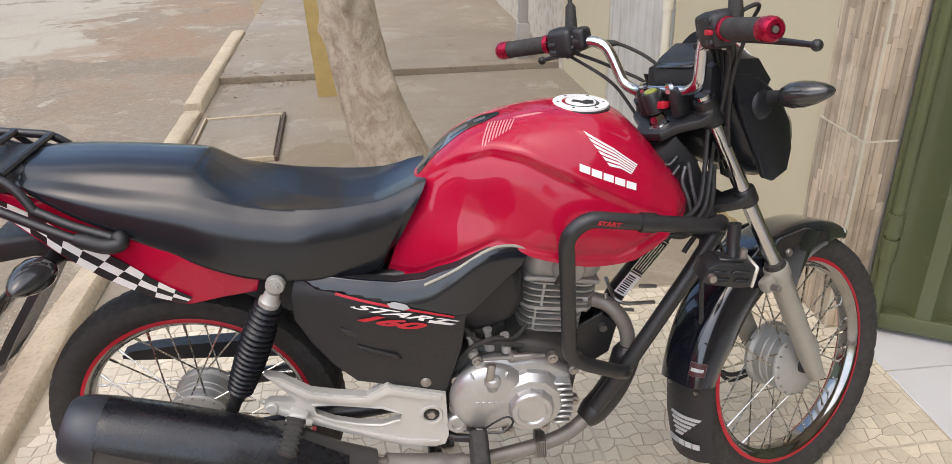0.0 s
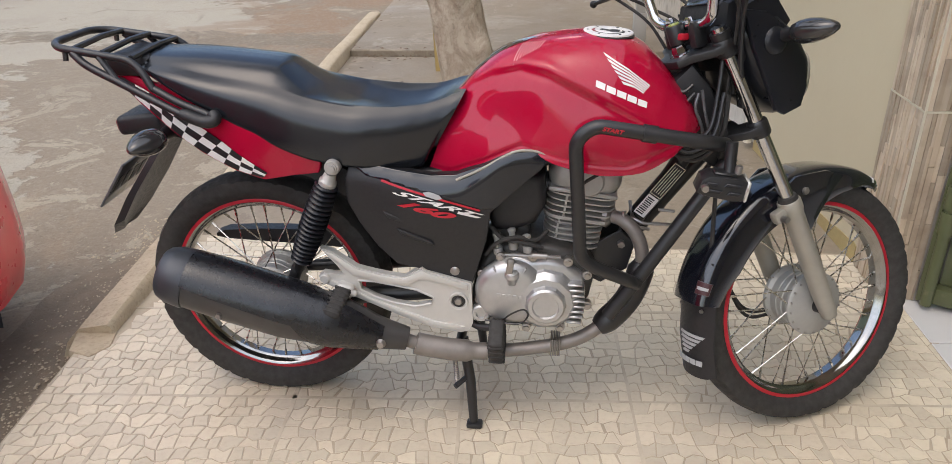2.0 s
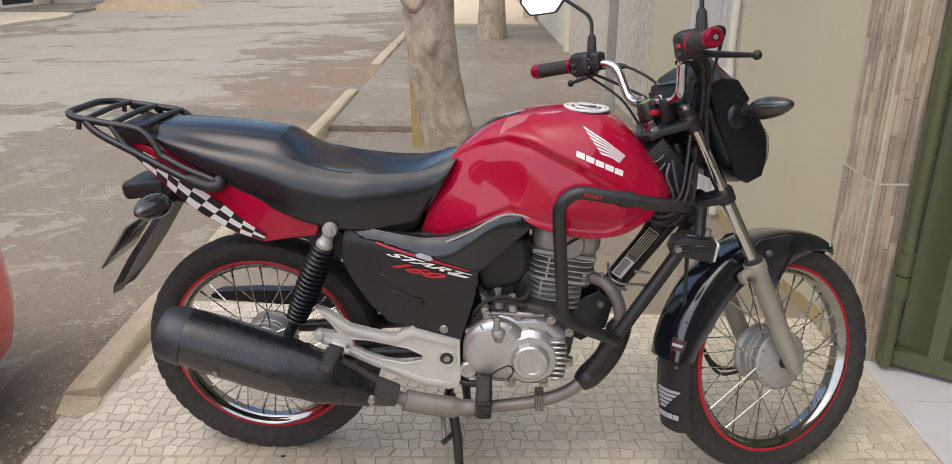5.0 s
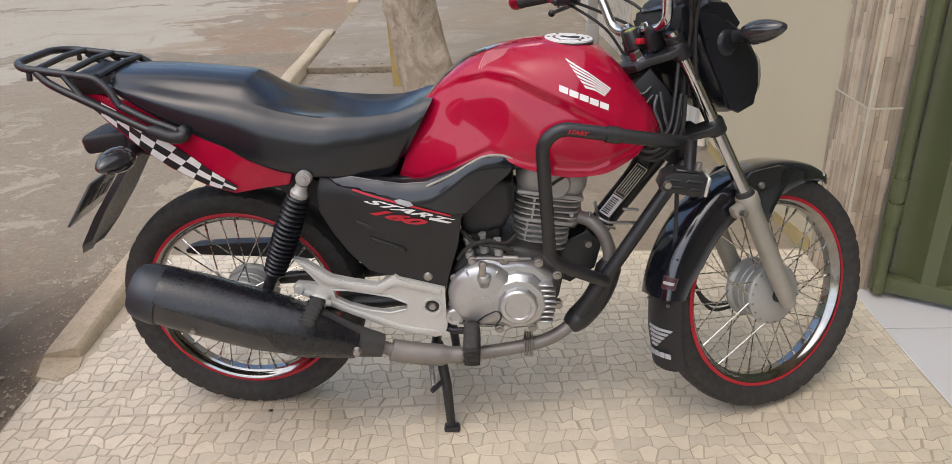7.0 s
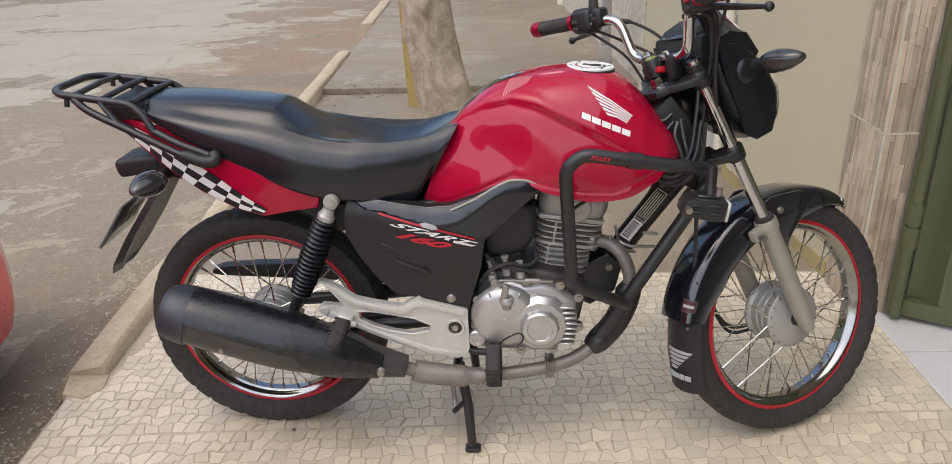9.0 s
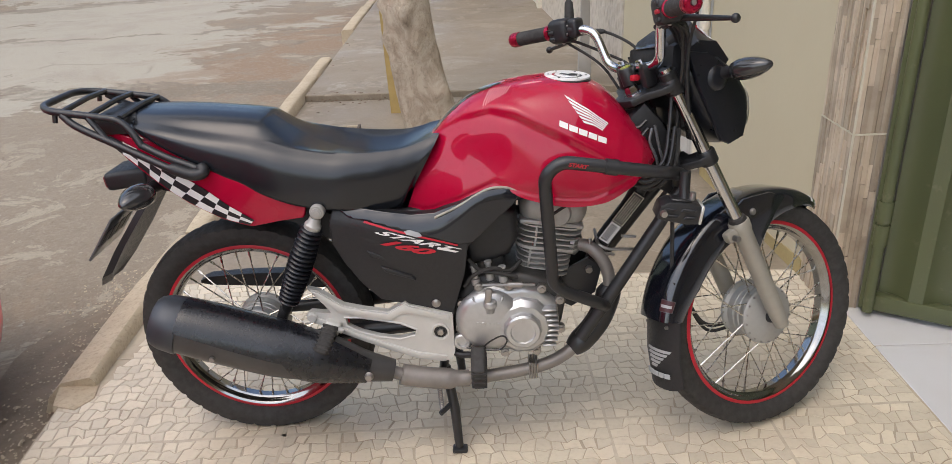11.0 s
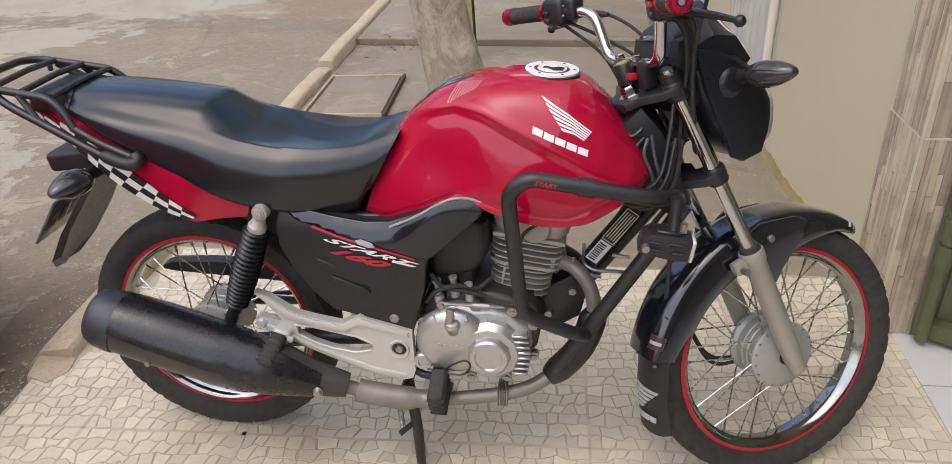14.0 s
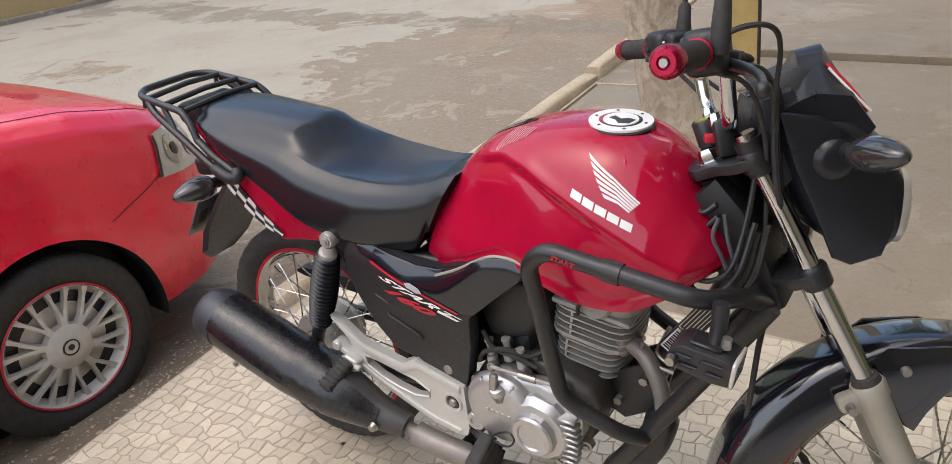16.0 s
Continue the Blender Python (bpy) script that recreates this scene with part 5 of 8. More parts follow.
for s in (-1, 1):
    cover = part("side_cover", bulged(COVER, cover_y, 0.03, s, 0.009), BLACK_PLASTIC, bike, "matt black side cover", 50)
    # gloss upper field with a pale edge
    up = [(0.262, 0.690), (0.350, 0.679), (0.445, 0.666), (0.500, 0.670), (0.555, 0.692), (0.620, 0.724), (0.662, 0.726), (0.697, 0.718), (0.680, 0.690), (0.640, 0.655), (0.585, 0.605), (0.548, 0.600), (0.470, 0.628), (0.36, 0.655), (0.30, 0.665)]
    part("gloss_panel", bulged(up, lambda x, z: cover_y(x, z) + 0.0024, 0.006, s, 0.008), COVER_GLOSS, cover, "glossy black upper panel", 50)
    edge = [(0.500, 0.663), (0.555, 0.690), (0.620, 0.726), (0.662, 0.729), (0.698, 0.719)]
    bm = bm_new()
    tube(bm, spline([(x, s * (cover_y(x, z) + 0.003), z) for x, z in edge], 6), 0.003, 8)
    part("edge_trim", bm, FORK_GREY, cover, "grey edge trim")
    for k, (x, z) in enumerate(((0.335, 0.585), (0.365, 0.545))):
        bm = bm_new()
        slab(bm, [(x, z), (x + 0.075, z - 0.028), (x + 0.082, z - 0.040), (x + 0.01, z - 0.016)], s * (cover_y(x, z) - 0.002), s * (cover_y(x, z) + 0.006), "y", 0.002, 1)
        part("rib", bm, BLACK_PLASTIC, cover)
    bm = bm_new()
    lathe(bm, [(0.011, -0.002), (0.011, 0.003), (0.008, 0.005), (0.0, 0.005)], (0.490, s * (cover_y(0.49, 0.434) - 0.001), 0.434), (0, s, 0), 14)
    part("bolt", bm, STEEL, cover)

# ----- tail panels -----
TAIL = [(-0.300, 0.880), (-0.251, 0.868), (-0.187, 0.845), (-0.144, 0.850), (-0.025, 0.800), (0.093, 0.740), (0.200, 0.700), (0.190, 0.668), (0.130, 0.660), (0.065, 0.648), (0.000, 0.664), (-0.080, 0.702), (-0.142, 0.742), (-0.22, 0.804)]


def tail_y(x, z):
    return 0.060 + 0.072 * smooth01(-0.32, 0.10, x) + 0.010 * math.sin(max(0, min(1, (z - 0.66) / 0.2)) * math.pi)


CHK_TOP = [(-0.262, 0.862), (-0.185, 0.827), (-0.117, 0.788), (-0.033, 0.742), (0.017, 0.704), (0.075, 0.664)]
CHK_LOW = [(-0.268, 0.846), (-0.190, 0.786), (-0.140, 0.745), (-0.080, 0.706), (0.000, 0.668), (0.062, 0.652)]
for s in (-1, 1):
    tail = part("tail_panel", bulged(TAIL, tail_y, 0.02, s), RED, bike, "glossy red tail panel with a chequered band", 50)
    tp, lw = spline([(x, 0, z) for x, z in CHK_TOP], 10), spline([(x, 0, z) for x, z in CHK_LOW], 10)
    n = 11
    for i in range(n):
        for j in range(3):
            def cell(u, v):
                f = u * (len(tp) - 1) / n
                k = min(int(f), len(tp) - 2)
                a = tp[k].lerp(tp[k + 1], f - k)
                b = lw[k].lerp(lw[k + 1], f - k)
                c = a.lerp(b, v / 3)
                return Vector((c.x, s * (tail_y(c.x, c.z) + 0.0035), c.z))
            q = [cell(i, j), cell(i + 0.5, j), cell(i + 1, j), cell(i + 1, j + 1), cell(i + 0.5, j + 1), cell(i, j + 1)]
            bm = bm_new()
            rings(bm, [q, [v + Vector((0, s * 0.001, 0)) for v in q]])
            part("chequer_square", bm, WHITE if (i + j) % 2 else BLACK_PLASTIC, tail, "", 0)

# tail end: inner mudguard, light, plate carrier
bm = bm_new()
loops = []
for x, z, w, t in ((-0.235, 0.745, 0.045, 0.028), (-0.19, 0.750, 0.060, 0.040), (-0.12, 0.745, 0.075, 0.05), (0.02, 0.70, 0.080, 0.05), (0.15, 0.665, 0.08, 0.05), (0.26, 0.60, 0.075, 0.05)):
    loops.append([Vector((x, a * w, z + b * t)) for a, b in ((-1, -0.6), (-0.9, 0.7), (0, 1.2), (0.9, 0.7), (1, -0.6), (0.7, -0.8), (0, -0.3), (-0.7, -0.8))])
rings(bm, loops)
guard_in = part("rear_mudguard", bm, BLACK_PLASTIC, bike, "black inner rear mudguard", 40)
bm = bm_new()
loops = []
for f, w in ((0, 0.055), (0.25, 0.07), (0.55, 0.085), (0.85, 0.07), (1.0, 0.03)):
    x, z = -0.20 - 0.19 * f, 0.725 - 0.27 * f
    loops.append([Vector((x + dx, a * w, z + dz)) for a, dx, dz in ((-1, 0.03, 0.01), (-1, 0.0, -0.005), (0, -0.012, -0.012), (1, 0.0, -0.005), (1, 0.03, 0.01), (0, 0.015, 0.004))])
rings(bm, loops)
part("plate_carrier", bm, BLACK_PLASTIC, guard_in, "black plate carrier flap", 40)
bm = bm_new()
box(bm, (0, 0, 0), (0.006, 0.17, 0.135), 0.002, pose(-0.335, 0.0, 0.60, 0, 36, 0))
plate = part("plate", bm, GREY_STRIPE, guard_in, "grey plate with plain bars")
bm = bm_new()
for k in range(4):
    box(bm, (0, 0, 0), (0.008, 0.026, 0.05), 0.001, pose(-0.335, -0.055 + 0.037 * k, 0.60, 0, 36, 0), 1)
part("plate_bars", bm, BLACK_PLASTIC, plate, "dark bars on the plate")
bm = bm_new()
box(bm, (0, 0, 0), (0.112, 0.115, 0.046), 0.012, pose(-0.250, 0, 0.746, 0, -8, 0), 3)
part("tail_light_housing", bm, BLACK_PLASTIC, bike, "black tail light housing")
bm = bm_new()
box(bm, (0, 0, 0), (0.014, 0.095, 0.032), 0.006, pose(-0.304, 0, 0.738, 0, -8, 0), 3)
part("tail_light_lens", bm, WINE, bike, "dark red tail light lens")


def indicator(root, tip, body, xf, big=1.0):
    """A turn signal on its stalk."""
    root, tip = Vector(root), Vector(tip)
    d = (tip - root)
    a = root + d * body
    bm = bm_new()
    tube(bm, [root, root.lerp(a, 0.5), a, a + d * 0.04], [0.017, 0.015, 0.013, 0.016], 14)
    sig = part("indicator", bm, BLACK_PLASTIC, bike, "black turn signal with a smoked lens", xf=xf)
    k = d.length * (1 - body)
    dn = d.normalized()
    bm = bm_new()
    lathe(bm, [(r * big, h) for r, h in ((0.012, 0.0), (0.021, 0.007), (0.0265, 0.022), (0.0270, k * 0.42), (0.0230, k * 0.64), (0.0155, k * 0.83), (0.008, k * 0.95), (0.0, k))], a, dn, 20)
    bmesh.ops.scale(bm, vec=(1.15, 1, 0.92), space=Matrix.Translation(-a), verts=bm.verts)
    part("lens", bm, LENS, sig, "smoked clear lens", xf=xf)


for s in (-1, 1):
    indicator((-0.172, s * 0.06, 0.733), (-0.194, s * 0.206, 0.733), 0.30, None, 1.15)
    indicator((1.120, s * 0.095, 0.931), (1.158, s * 0.240, 0.950), 0.36, STEER)

# ----- rear carrier -----
rack = part("luggage_rack", tube(bm_new(), rounded([(-0.158, -0.126, 0.848), (-0.180, -0.118, 0.885), (-0.208, -0.112, 0.909), (-0.368, -0.105, 0.932), (-0.398, -0.07, 0.936), (-0.398, 0.07, 0.936), (-0.368, 0.105, 0.932), (-0.208, 0.112, 0.909), (-0.180, 0.118, 0.885), (-0.158, 0.126, 0.848)], 0.04), 0.0085, 10), BLACK_METAL, bike, "black tubular steel luggage rack")
for x, z in ((-0.335, 0.929), (-0.270, 0.921), (-0.205, 0.911)):
    bm = bm_new()
    tube(bm, [(x, -0.107, z), (x + 0.01, 0, z + 0.008), (x, 0.107, z)], 0.007, 8)
    part("cross_bar", bm, BLACK_METAL, rack)
for s in (-1, 1):
    bm = bm_new()
    tube(bm, spline([(-0.335, s * 0.108, 0.922), (-0.300, s * 0.118, 0.896), (-0.215, s * 0.130, 0.856), (-0.10, s * 0.146, 0.803), (-0.045, s * 0.150, 0.784), (-0.026, s * 0.148, 0.786), (-0.034, s * 0.142, 0.797), (-0.10, s * 0.135, 0.822), (-0.16, s * 0.124, 0.850)], 6), 0.0088, 10)
    part("side_rail", bm, BLACK_METAL, rack)
    bm = bm_new()
    tube(bm, spline([(-0.095, s * 0.148, 0.803), (-0.045, s * 0.151, 0.786), (-0.020, s * 0.147, 0.790), (-0.030, s * 0.138, 0.803)], 5), [0.010] + [0.014] * 14 + [0.010], 12)
    part("rail_end", bm, BLACK_PLASTIC, rack, "thick black rail end")
    bm = bm_new()
    tube(bm, spline([(-0.275, s * 0.112, 0.915), (-0.255, s * 0.118, 0.890), (-0.235, s * 0.126, 0.866)], 5), 0.007, 8)
    part("brace", bm, BLACK_METAL, rack)
    bm = bm_new()
    tube(bm, [(-0.352, s * 0.105, 0.928), (-0.355, s * 0.107, 0.905)], 0.006, 8)
    part("hook", bm, BLACK_METAL, rack)
bm = bm_new()
box(bm, (-0.235, 0, 0.885), (0.11, 0.15, 0.05), 0.015)
part("tail_cowl", bm, BLACK_PLASTIC, bike, "black plastic tail cowl")

# ----- frame and swing arm -----
def bars(name, pts, r, mat, label="", both=True, seg=10, n=6):
    for s in ((1, -1) if both else (1,)):
        bm = bm_new()
        tube(bm, spline([(p[0], s * p[1], p[2]) for p in pts], n), r, seg)
        part(name, bm, mat, bike, label)


bars("down_tube", [(1.02, 0, 0.73), (0.980, 0, 0.634), (0.905, 0, 0.52), (0.86, 0, 0.40)], 0.021, BLACK_METAL, "black frame down tube with a paper label", False)
bars("frame_rail", [(0.99, 0.02, 0.83), (0.75, 0.05, 0.70), (0.50, 0.08, 0.65), (0.24, 0.085, 0.68), (-0.10, 0.075, 0.78)], 0.015, BLACK_METAL)
bars("frame_strut", [(0.50, 0.085, 0.65), (0.50, 0.09, 0.45), (0.48, 0.09, 0.28)], 0.017, BLACK_METAL)
bars("frame_strut", [(0.30, 0.085, 0.67), (0.42, 0.085, 0.55), (0.48, 0.085, 0.40)], 0.013, BLACK_METAL)
for s in (-1, 1):
    bm = bm_new()
    tube(bm, [(0.485, s * 0.085, 0.355), (0.30, s * 0.088, 0.335), (0.10, s * 0.095, 0.312), (-0.05, s * 0.095, 0.303)], [0.022, 0.021, 0.018, 0.016], 12)
    part("swing_arm", bm, BLACK_METAL, bike, "black swing arm")
    bm = bm_new()
    lathe(bm, [(0.0, -0.012), (0.013, -0.012), (0.015, 0), (0.015, 0.02)], (0, s * 0.115, 0.303), (0, -s, 0), 6)
    part("axle_nut", bm, STEEL, bike)
# chain case on the far side
bm = bm_new()
loops = []
for x, z, h in ((-0.175, 0.402, 0.004), (-0.150, 0.404, 0.012), (-0.05, 0.405, 0.018), (0.10, 0.402, 0.022), (0.25, 0.395, 0.026), (0.40, 0.39, 0.035), (0.46, 0.37, 0.03)):
    loops.append([Vector((x, 0.075, z - h)), Vector((x, 0.075, z + h)), Vector((x, 0.11, z + h)), Vector((x, 0.11, z - h))])
rings(bm, loops)
part("chain_case", bm, BLACK_PLASTIC, bike, "black chain case")

# ----- rear dampers with rubber gaiters -----
for s in (-1, 1):
    top, low = Vector((0.230, s * 0.148, 0.688)), Vector((0.095, s * 0.128, 0.375))
    d = (top - low).normalized()
    L = (top - low).length
    bm = bm_new()
    lathe(bm, [(0.010, 0.0), (0.012, 0.05), (0.015, 0.055), (0.015, 0.09), (0.010, 0.092), (0.010, L - 0.05), (0.010, L - 0.02)], low, d, 14)
    sh = part("damper", bm, BLACK_METAL, bike, "rear damper with a ribbed black rubber gaiter")
    prof = []
    n = 18
    for k in range(n):
        h = 0.075 + (L - 0.12) * k / n
        r = 0.024 + 0.006 * math.sin(math.pi * k / n)
        prof += [(r - 0.010, h), (r + 0.0005, h + 0.003), (r + 0.002, h + 0.0055), (r + 0.0005, h + 0.008), (r - 0.010, h + 0.0105)]
    bm = bm_new()
    lathe(bm, prof, low, d, 22)
    part("gaiter", bm, SATIN, sh, "ribbed black rubber gaiter", 60)
    bm = bm_new()
    lathe(bm, [(0.012, L - 0.050), (0.020, L - 0.048), (0.020, L - 0.038), (0.016, L - 0.034), (0.013, L - 0.018)], low, d, 20)
    part("spring_cup", bm, ALU_DARK, sh)
    bm = bm_new()
    lathe(bm, [(0.0, -0.013), (0.016, -0.013), (0.0175, -0.010), (0.0175, 0.010), (0.016, 0.013), (0.0, 0.013)], top, (0, 1, 0), 22)
    lathe(bm, [(0.0, 0.013), (0.012, 0.013), (0.0115, 0.016), (0.008, 0.016), (0.008, 0.021), (0.0, 0.021)], top, (0, s, 0), 12)
    part("top_eye", bm, ALU_DARK, sh, "dull grey top mount and nut")
    bm = bm_new()
    box(bm, (0, 0, 0), (0.022, 0.03, 0.085), 0.006, pose(low.x + 0.004, low.y, low.z + 0.02, 0, 22, 0))
    part("lower_mount", bm, BLACK_METAL, sh)

# ----- footrest hangers -----
WINDOWS = [[(0.262, 0.404), (0.300, 0.403), (0.345, 0.395), (0.400, 0.384), (0.438, 0.366), (0.434, 0.349), (0.395, 0.339), (0.345, 0.347), (0.300, 0.361), (0.266, 0.380)]]
HANGER = [(0.178, 0.486), (0.206, 0.478), (0.262, 0.438), (0.311, 0.426), (0.370, 0.416), (0.414, 0.443), (0.424, 0.435), (0.528, 0.406), (0.530, 0.30), (0.522, 0.278), (0.500, 0.272), (0.436, 0.282), (0.362, 0.310), (0.303, 0.336), (0.246, 0.362), (0.176, 0.396), (0.168, 0.412), (0.180, 0.422), (0.232, 0.416), (0.216, 0.44)]
for s in (-1, 1):
    hg = part("footrest_hanger", pierced(HANGER, WINDOWS, s * 0.128, s * 0.147), SILVER, bike, "silver cast footrest hanger", 30)
    for rim in WINDOWS:
        bm = bm_new()
        tube(bm, [Vector((x, s * 0.1465, z)) for x, z in rim + rim[:1]], 0.0030, 8)
        part("window_rim", bm, SILVER, hg)
    bm = bm_new()
    slab(bm, [(0.182, 0.484), (0.206, 0.476), (0.262, 0.436), (0.311, 0.424), (0.370, 0.414), (0.414, 0.440), (0.424, 0.432), (0.520, 0.404), (0.520, 0.390), (0.424, 0.414), (0.410, 0.416), (0.374, 0.394), (0.308, 0.404), (0.250, 0.420)], s * 0.144, s * 0.153, "y", 0.003, 2)
    part("top_rib", bm, SILVER, hg, "raised upper rib")
    bm = bm_new()
    slab(bm, [(0.182, 0.398), (0.250, 0.364), (0.305, 0.338), (0.364, 0.313), (0.436, 0.286), (0.500, 0.276), (0.510, 0.290), (0.440, 0.302), (0.372, 0.327), (0.312, 0.350), (0.258, 0.377), (0.190, 0.410)], s * 0.144, s * 0.152, "y", 0.003, 2)
    part("lower_rib", bm, SILVER, hg, "raised lower rib")
    bm = bm_new()
    lathe(bm, [(0.0165, 0.0), (0.0175, 0.005), (0.022, 0.006), (0.024, 0.0)], (0.497, s * 0.146, 0.358), (0, s, 0), 28)
    boss = part("pivot_boss", bm, SILVER, hg)
    # black disc stands in for the shade inside the boss
    bm = bm_new()
    lathe(bm, [(0.0, 0.0018), (0.0155, 0.0018), (0.0168, 0.0005)], (0.497, s * 0.146, 0.358), (0, s, 0), 28)
    part("recess_shade", bm, BLACK_METAL, boss, "dark disc for the shade in the bolt recess")
    bm = bm_new()
    lathe(bm, [(0.0, 0.006), (0.008, 0.006), (0.010, 0.003), (0.010, 0.0)], (0.497, s * 0.147, 0.358), (0, s, 0), 6)
    part("pivot_bolt", bm, STEEL, hg)
    bm = bm_new()
    lathe(bm, [(0.0, 0.010), (0.010, 0.010), (0.013, 0.006), (0.013, 0.0)], (0.184, s * 0.146, 0.408), (0, s, 0), 14)
    part("boss", bm, SILVER, hg)
    # rider's peg, folded up
    bm = bm_new()
    ribs = []
    pm = pose(0.224, s * 0.206, 0.376, -s * 24, 14, s * 6)
    box(bm, (0, 0, 0), (0.036, 0.080, 0.022), 0.009, pm, 3)
    for k in range(7):
        rib = bm_new()
        box(rib, (0, 0, 0), (0.039, 0.005, 0.025), 0.002, pm @ pose(0, -0.033 + 0.0115 * k, 0), 1)
        ribs.append(rib)
    peg = part("footpeg", bm, RUBBER, bike, "black rubber footpeg")
    for rib in ribs:
        part("rib", rib, RUBBER, peg)
    bm = bm_new()
    box(bm, (0, 0, 0), (0.040, 0.030, 0.034), 0.008, pose(0.232, s * 0.158, 0.384, s * 6, 22, 0), 3)
    lathe(bm, [(0.0, 0.026), (0.006, 0.026), (0.008, 0.022), (0.008, -0.026), (0.0, -0.026)], (0.236, s * 0.168, 0.386), (1, 0, -0.3), 12)
    part("peg_bracket", bm, SILVER, peg, "silver clevis of the footpeg")

# ----- silencer and exhaust -----
mp = [Vector((0.375, -0.168, 0.262)), Vector((0.300, -0.178, 0.285)), Vector((0.215, -0.190, 0.318)), Vector((0.10, -0.198, 0.352)), Vector((-0.02, -0.202, 0.393)), Vector((-0.10, -0.205, 0.420)), Vector((-0.140, -0.206, 0.433))]
bm = bm_new()
tube(bm, spline(mp, 5), [interp([(0, 0.028), (5, 0.040), (10, 0.060), (15, 0.069), (20, 0.070), (26, 0.067), (30, 0.064)], i) for i in range(31)], 30)
silencer = part("silencer", bm, SILENCER, bike, "long black silencer with a satin body")
# upper heat shield
bm = bm_new()
loops = []
sp = spline(mp, 5)
for i in range(4, 28):
    c = sp[i]
    r = interp([(0, 0.028), (5, 0.040), (10, 0.060), (15, 0.069), (20, 0.070), (26, 0.067), (30, 0.064)], i) + 0.004
    t = (sp[min(i + 1, 30)] - sp[i - 1]).normalized()
    side = Vector((0, -1, 0)) - t * Vector((0, -1, 0)).dot(t)
    side.normalize()
    up = side.cross(t)
    up = up if up.z > 0 else -up
    ring = []
    for k in range(15):
        a = radians(interp([(4, -80), (11, -60), (14, 5), (28, 16)], i) + 140 * k / 14)
        ring.append(c + r * (math.cos(a) * side + math.sin(a) * up))
    inner = [c + (q - c) * ((r - 0.003) / r) for q in reversed(ring)]
    loops.append(ring + inner)
rings(bm, loops)
part("heat_shield", bm, SHIELD, silencer, "glossy black heat shield", 50)
bm = bm_new()
e, d = Vector((-0.136, -0.206, 0.4315)), (mp[-1] - mp[-2]).normalized()
lathe(bm, [(0.0690, -0.022), (0.0705, -0.015), (0.0670, 0.018), (0.059, 0.038), (0.051, 0.045), (0.046, 0.038), (0.02, 0.034), (0.018, 0.02)], e, d, 32)
part("end_cap", bm, END_CAP, silencer, "dark blue-grey end cap", 50)
bm = bm_new()
lathe(bm, [(0.0, 0.006), (0.008, 0.006), (0.010, 0.0), (0.012, -0.004)], (0.322, -0.222, 0.279), (0, -1, 0), 14)
part("shield_bolt", bm, STEEL, silencer)
bm = bm_new()
lathe(bm, [(0.0, 0.004), (0.006, 0.004), (0.007, -0.003)], (-0.03, -0.2755, 0.372), (0, -1, 0), 12)
part("shield_bolt", bm, STEEL, silencer)
pts = spline([(0.836, -0.03, 0.537), (0.876, -0.050, 0.530), (0.909, -0.066, 0.492), (0.920, -0.072, 0.43), (0.895, -0.078, 0.345), (0.84, -0.098, 0.285), (0.77, -0.12, 0.246), (0.66, -0.135, 0.226), (0.53, -0.15, 0.222), (0.42, -0.162, 0.240), (0.36, -0.168, 0.262)], 8)
bm = bm_new()
tube(bm, pts, 0.0162, 16)
header = part("exhaust_pipe", bm, PIPE, bike, "dull brown-grey exhaust pipe")
bm = bm_new()
tube(bm, pts[23:43], [0.020, 0.026] + [0.031] * 15 + [0.029, 0.026, 0.021], 18)
part("pipe_shroud", bm, BLACK_METAL, header, "dark pipe shroud")
bm = bm_new()
tube(bm, [p for p in pts[62:76]], [0.021] * 3 + [0.027] * 11, 18)
part("joint_sleeve", bm, PIPE, header, "dull grey joint sleeve")
bm = bm_new()
for k in range(6):
    box(bm, (0.735 - 0.004 * k, -0.126, 0.238), (0.003, 0.045, 0.045), 0.001, seg=1)
part("clamp", bm, STEEL, header, "ribbed pipe clamp")
bm = bm_new()
lathe(bm, [(0.018, -0.02), (0.030, -0.016), (0.030, -0.006), (0.020, 0.0)], (0.848, -0.036, 0.536), (0.9, -0.4, -0.1), 16)
part("flange", bm, STEEL, header)

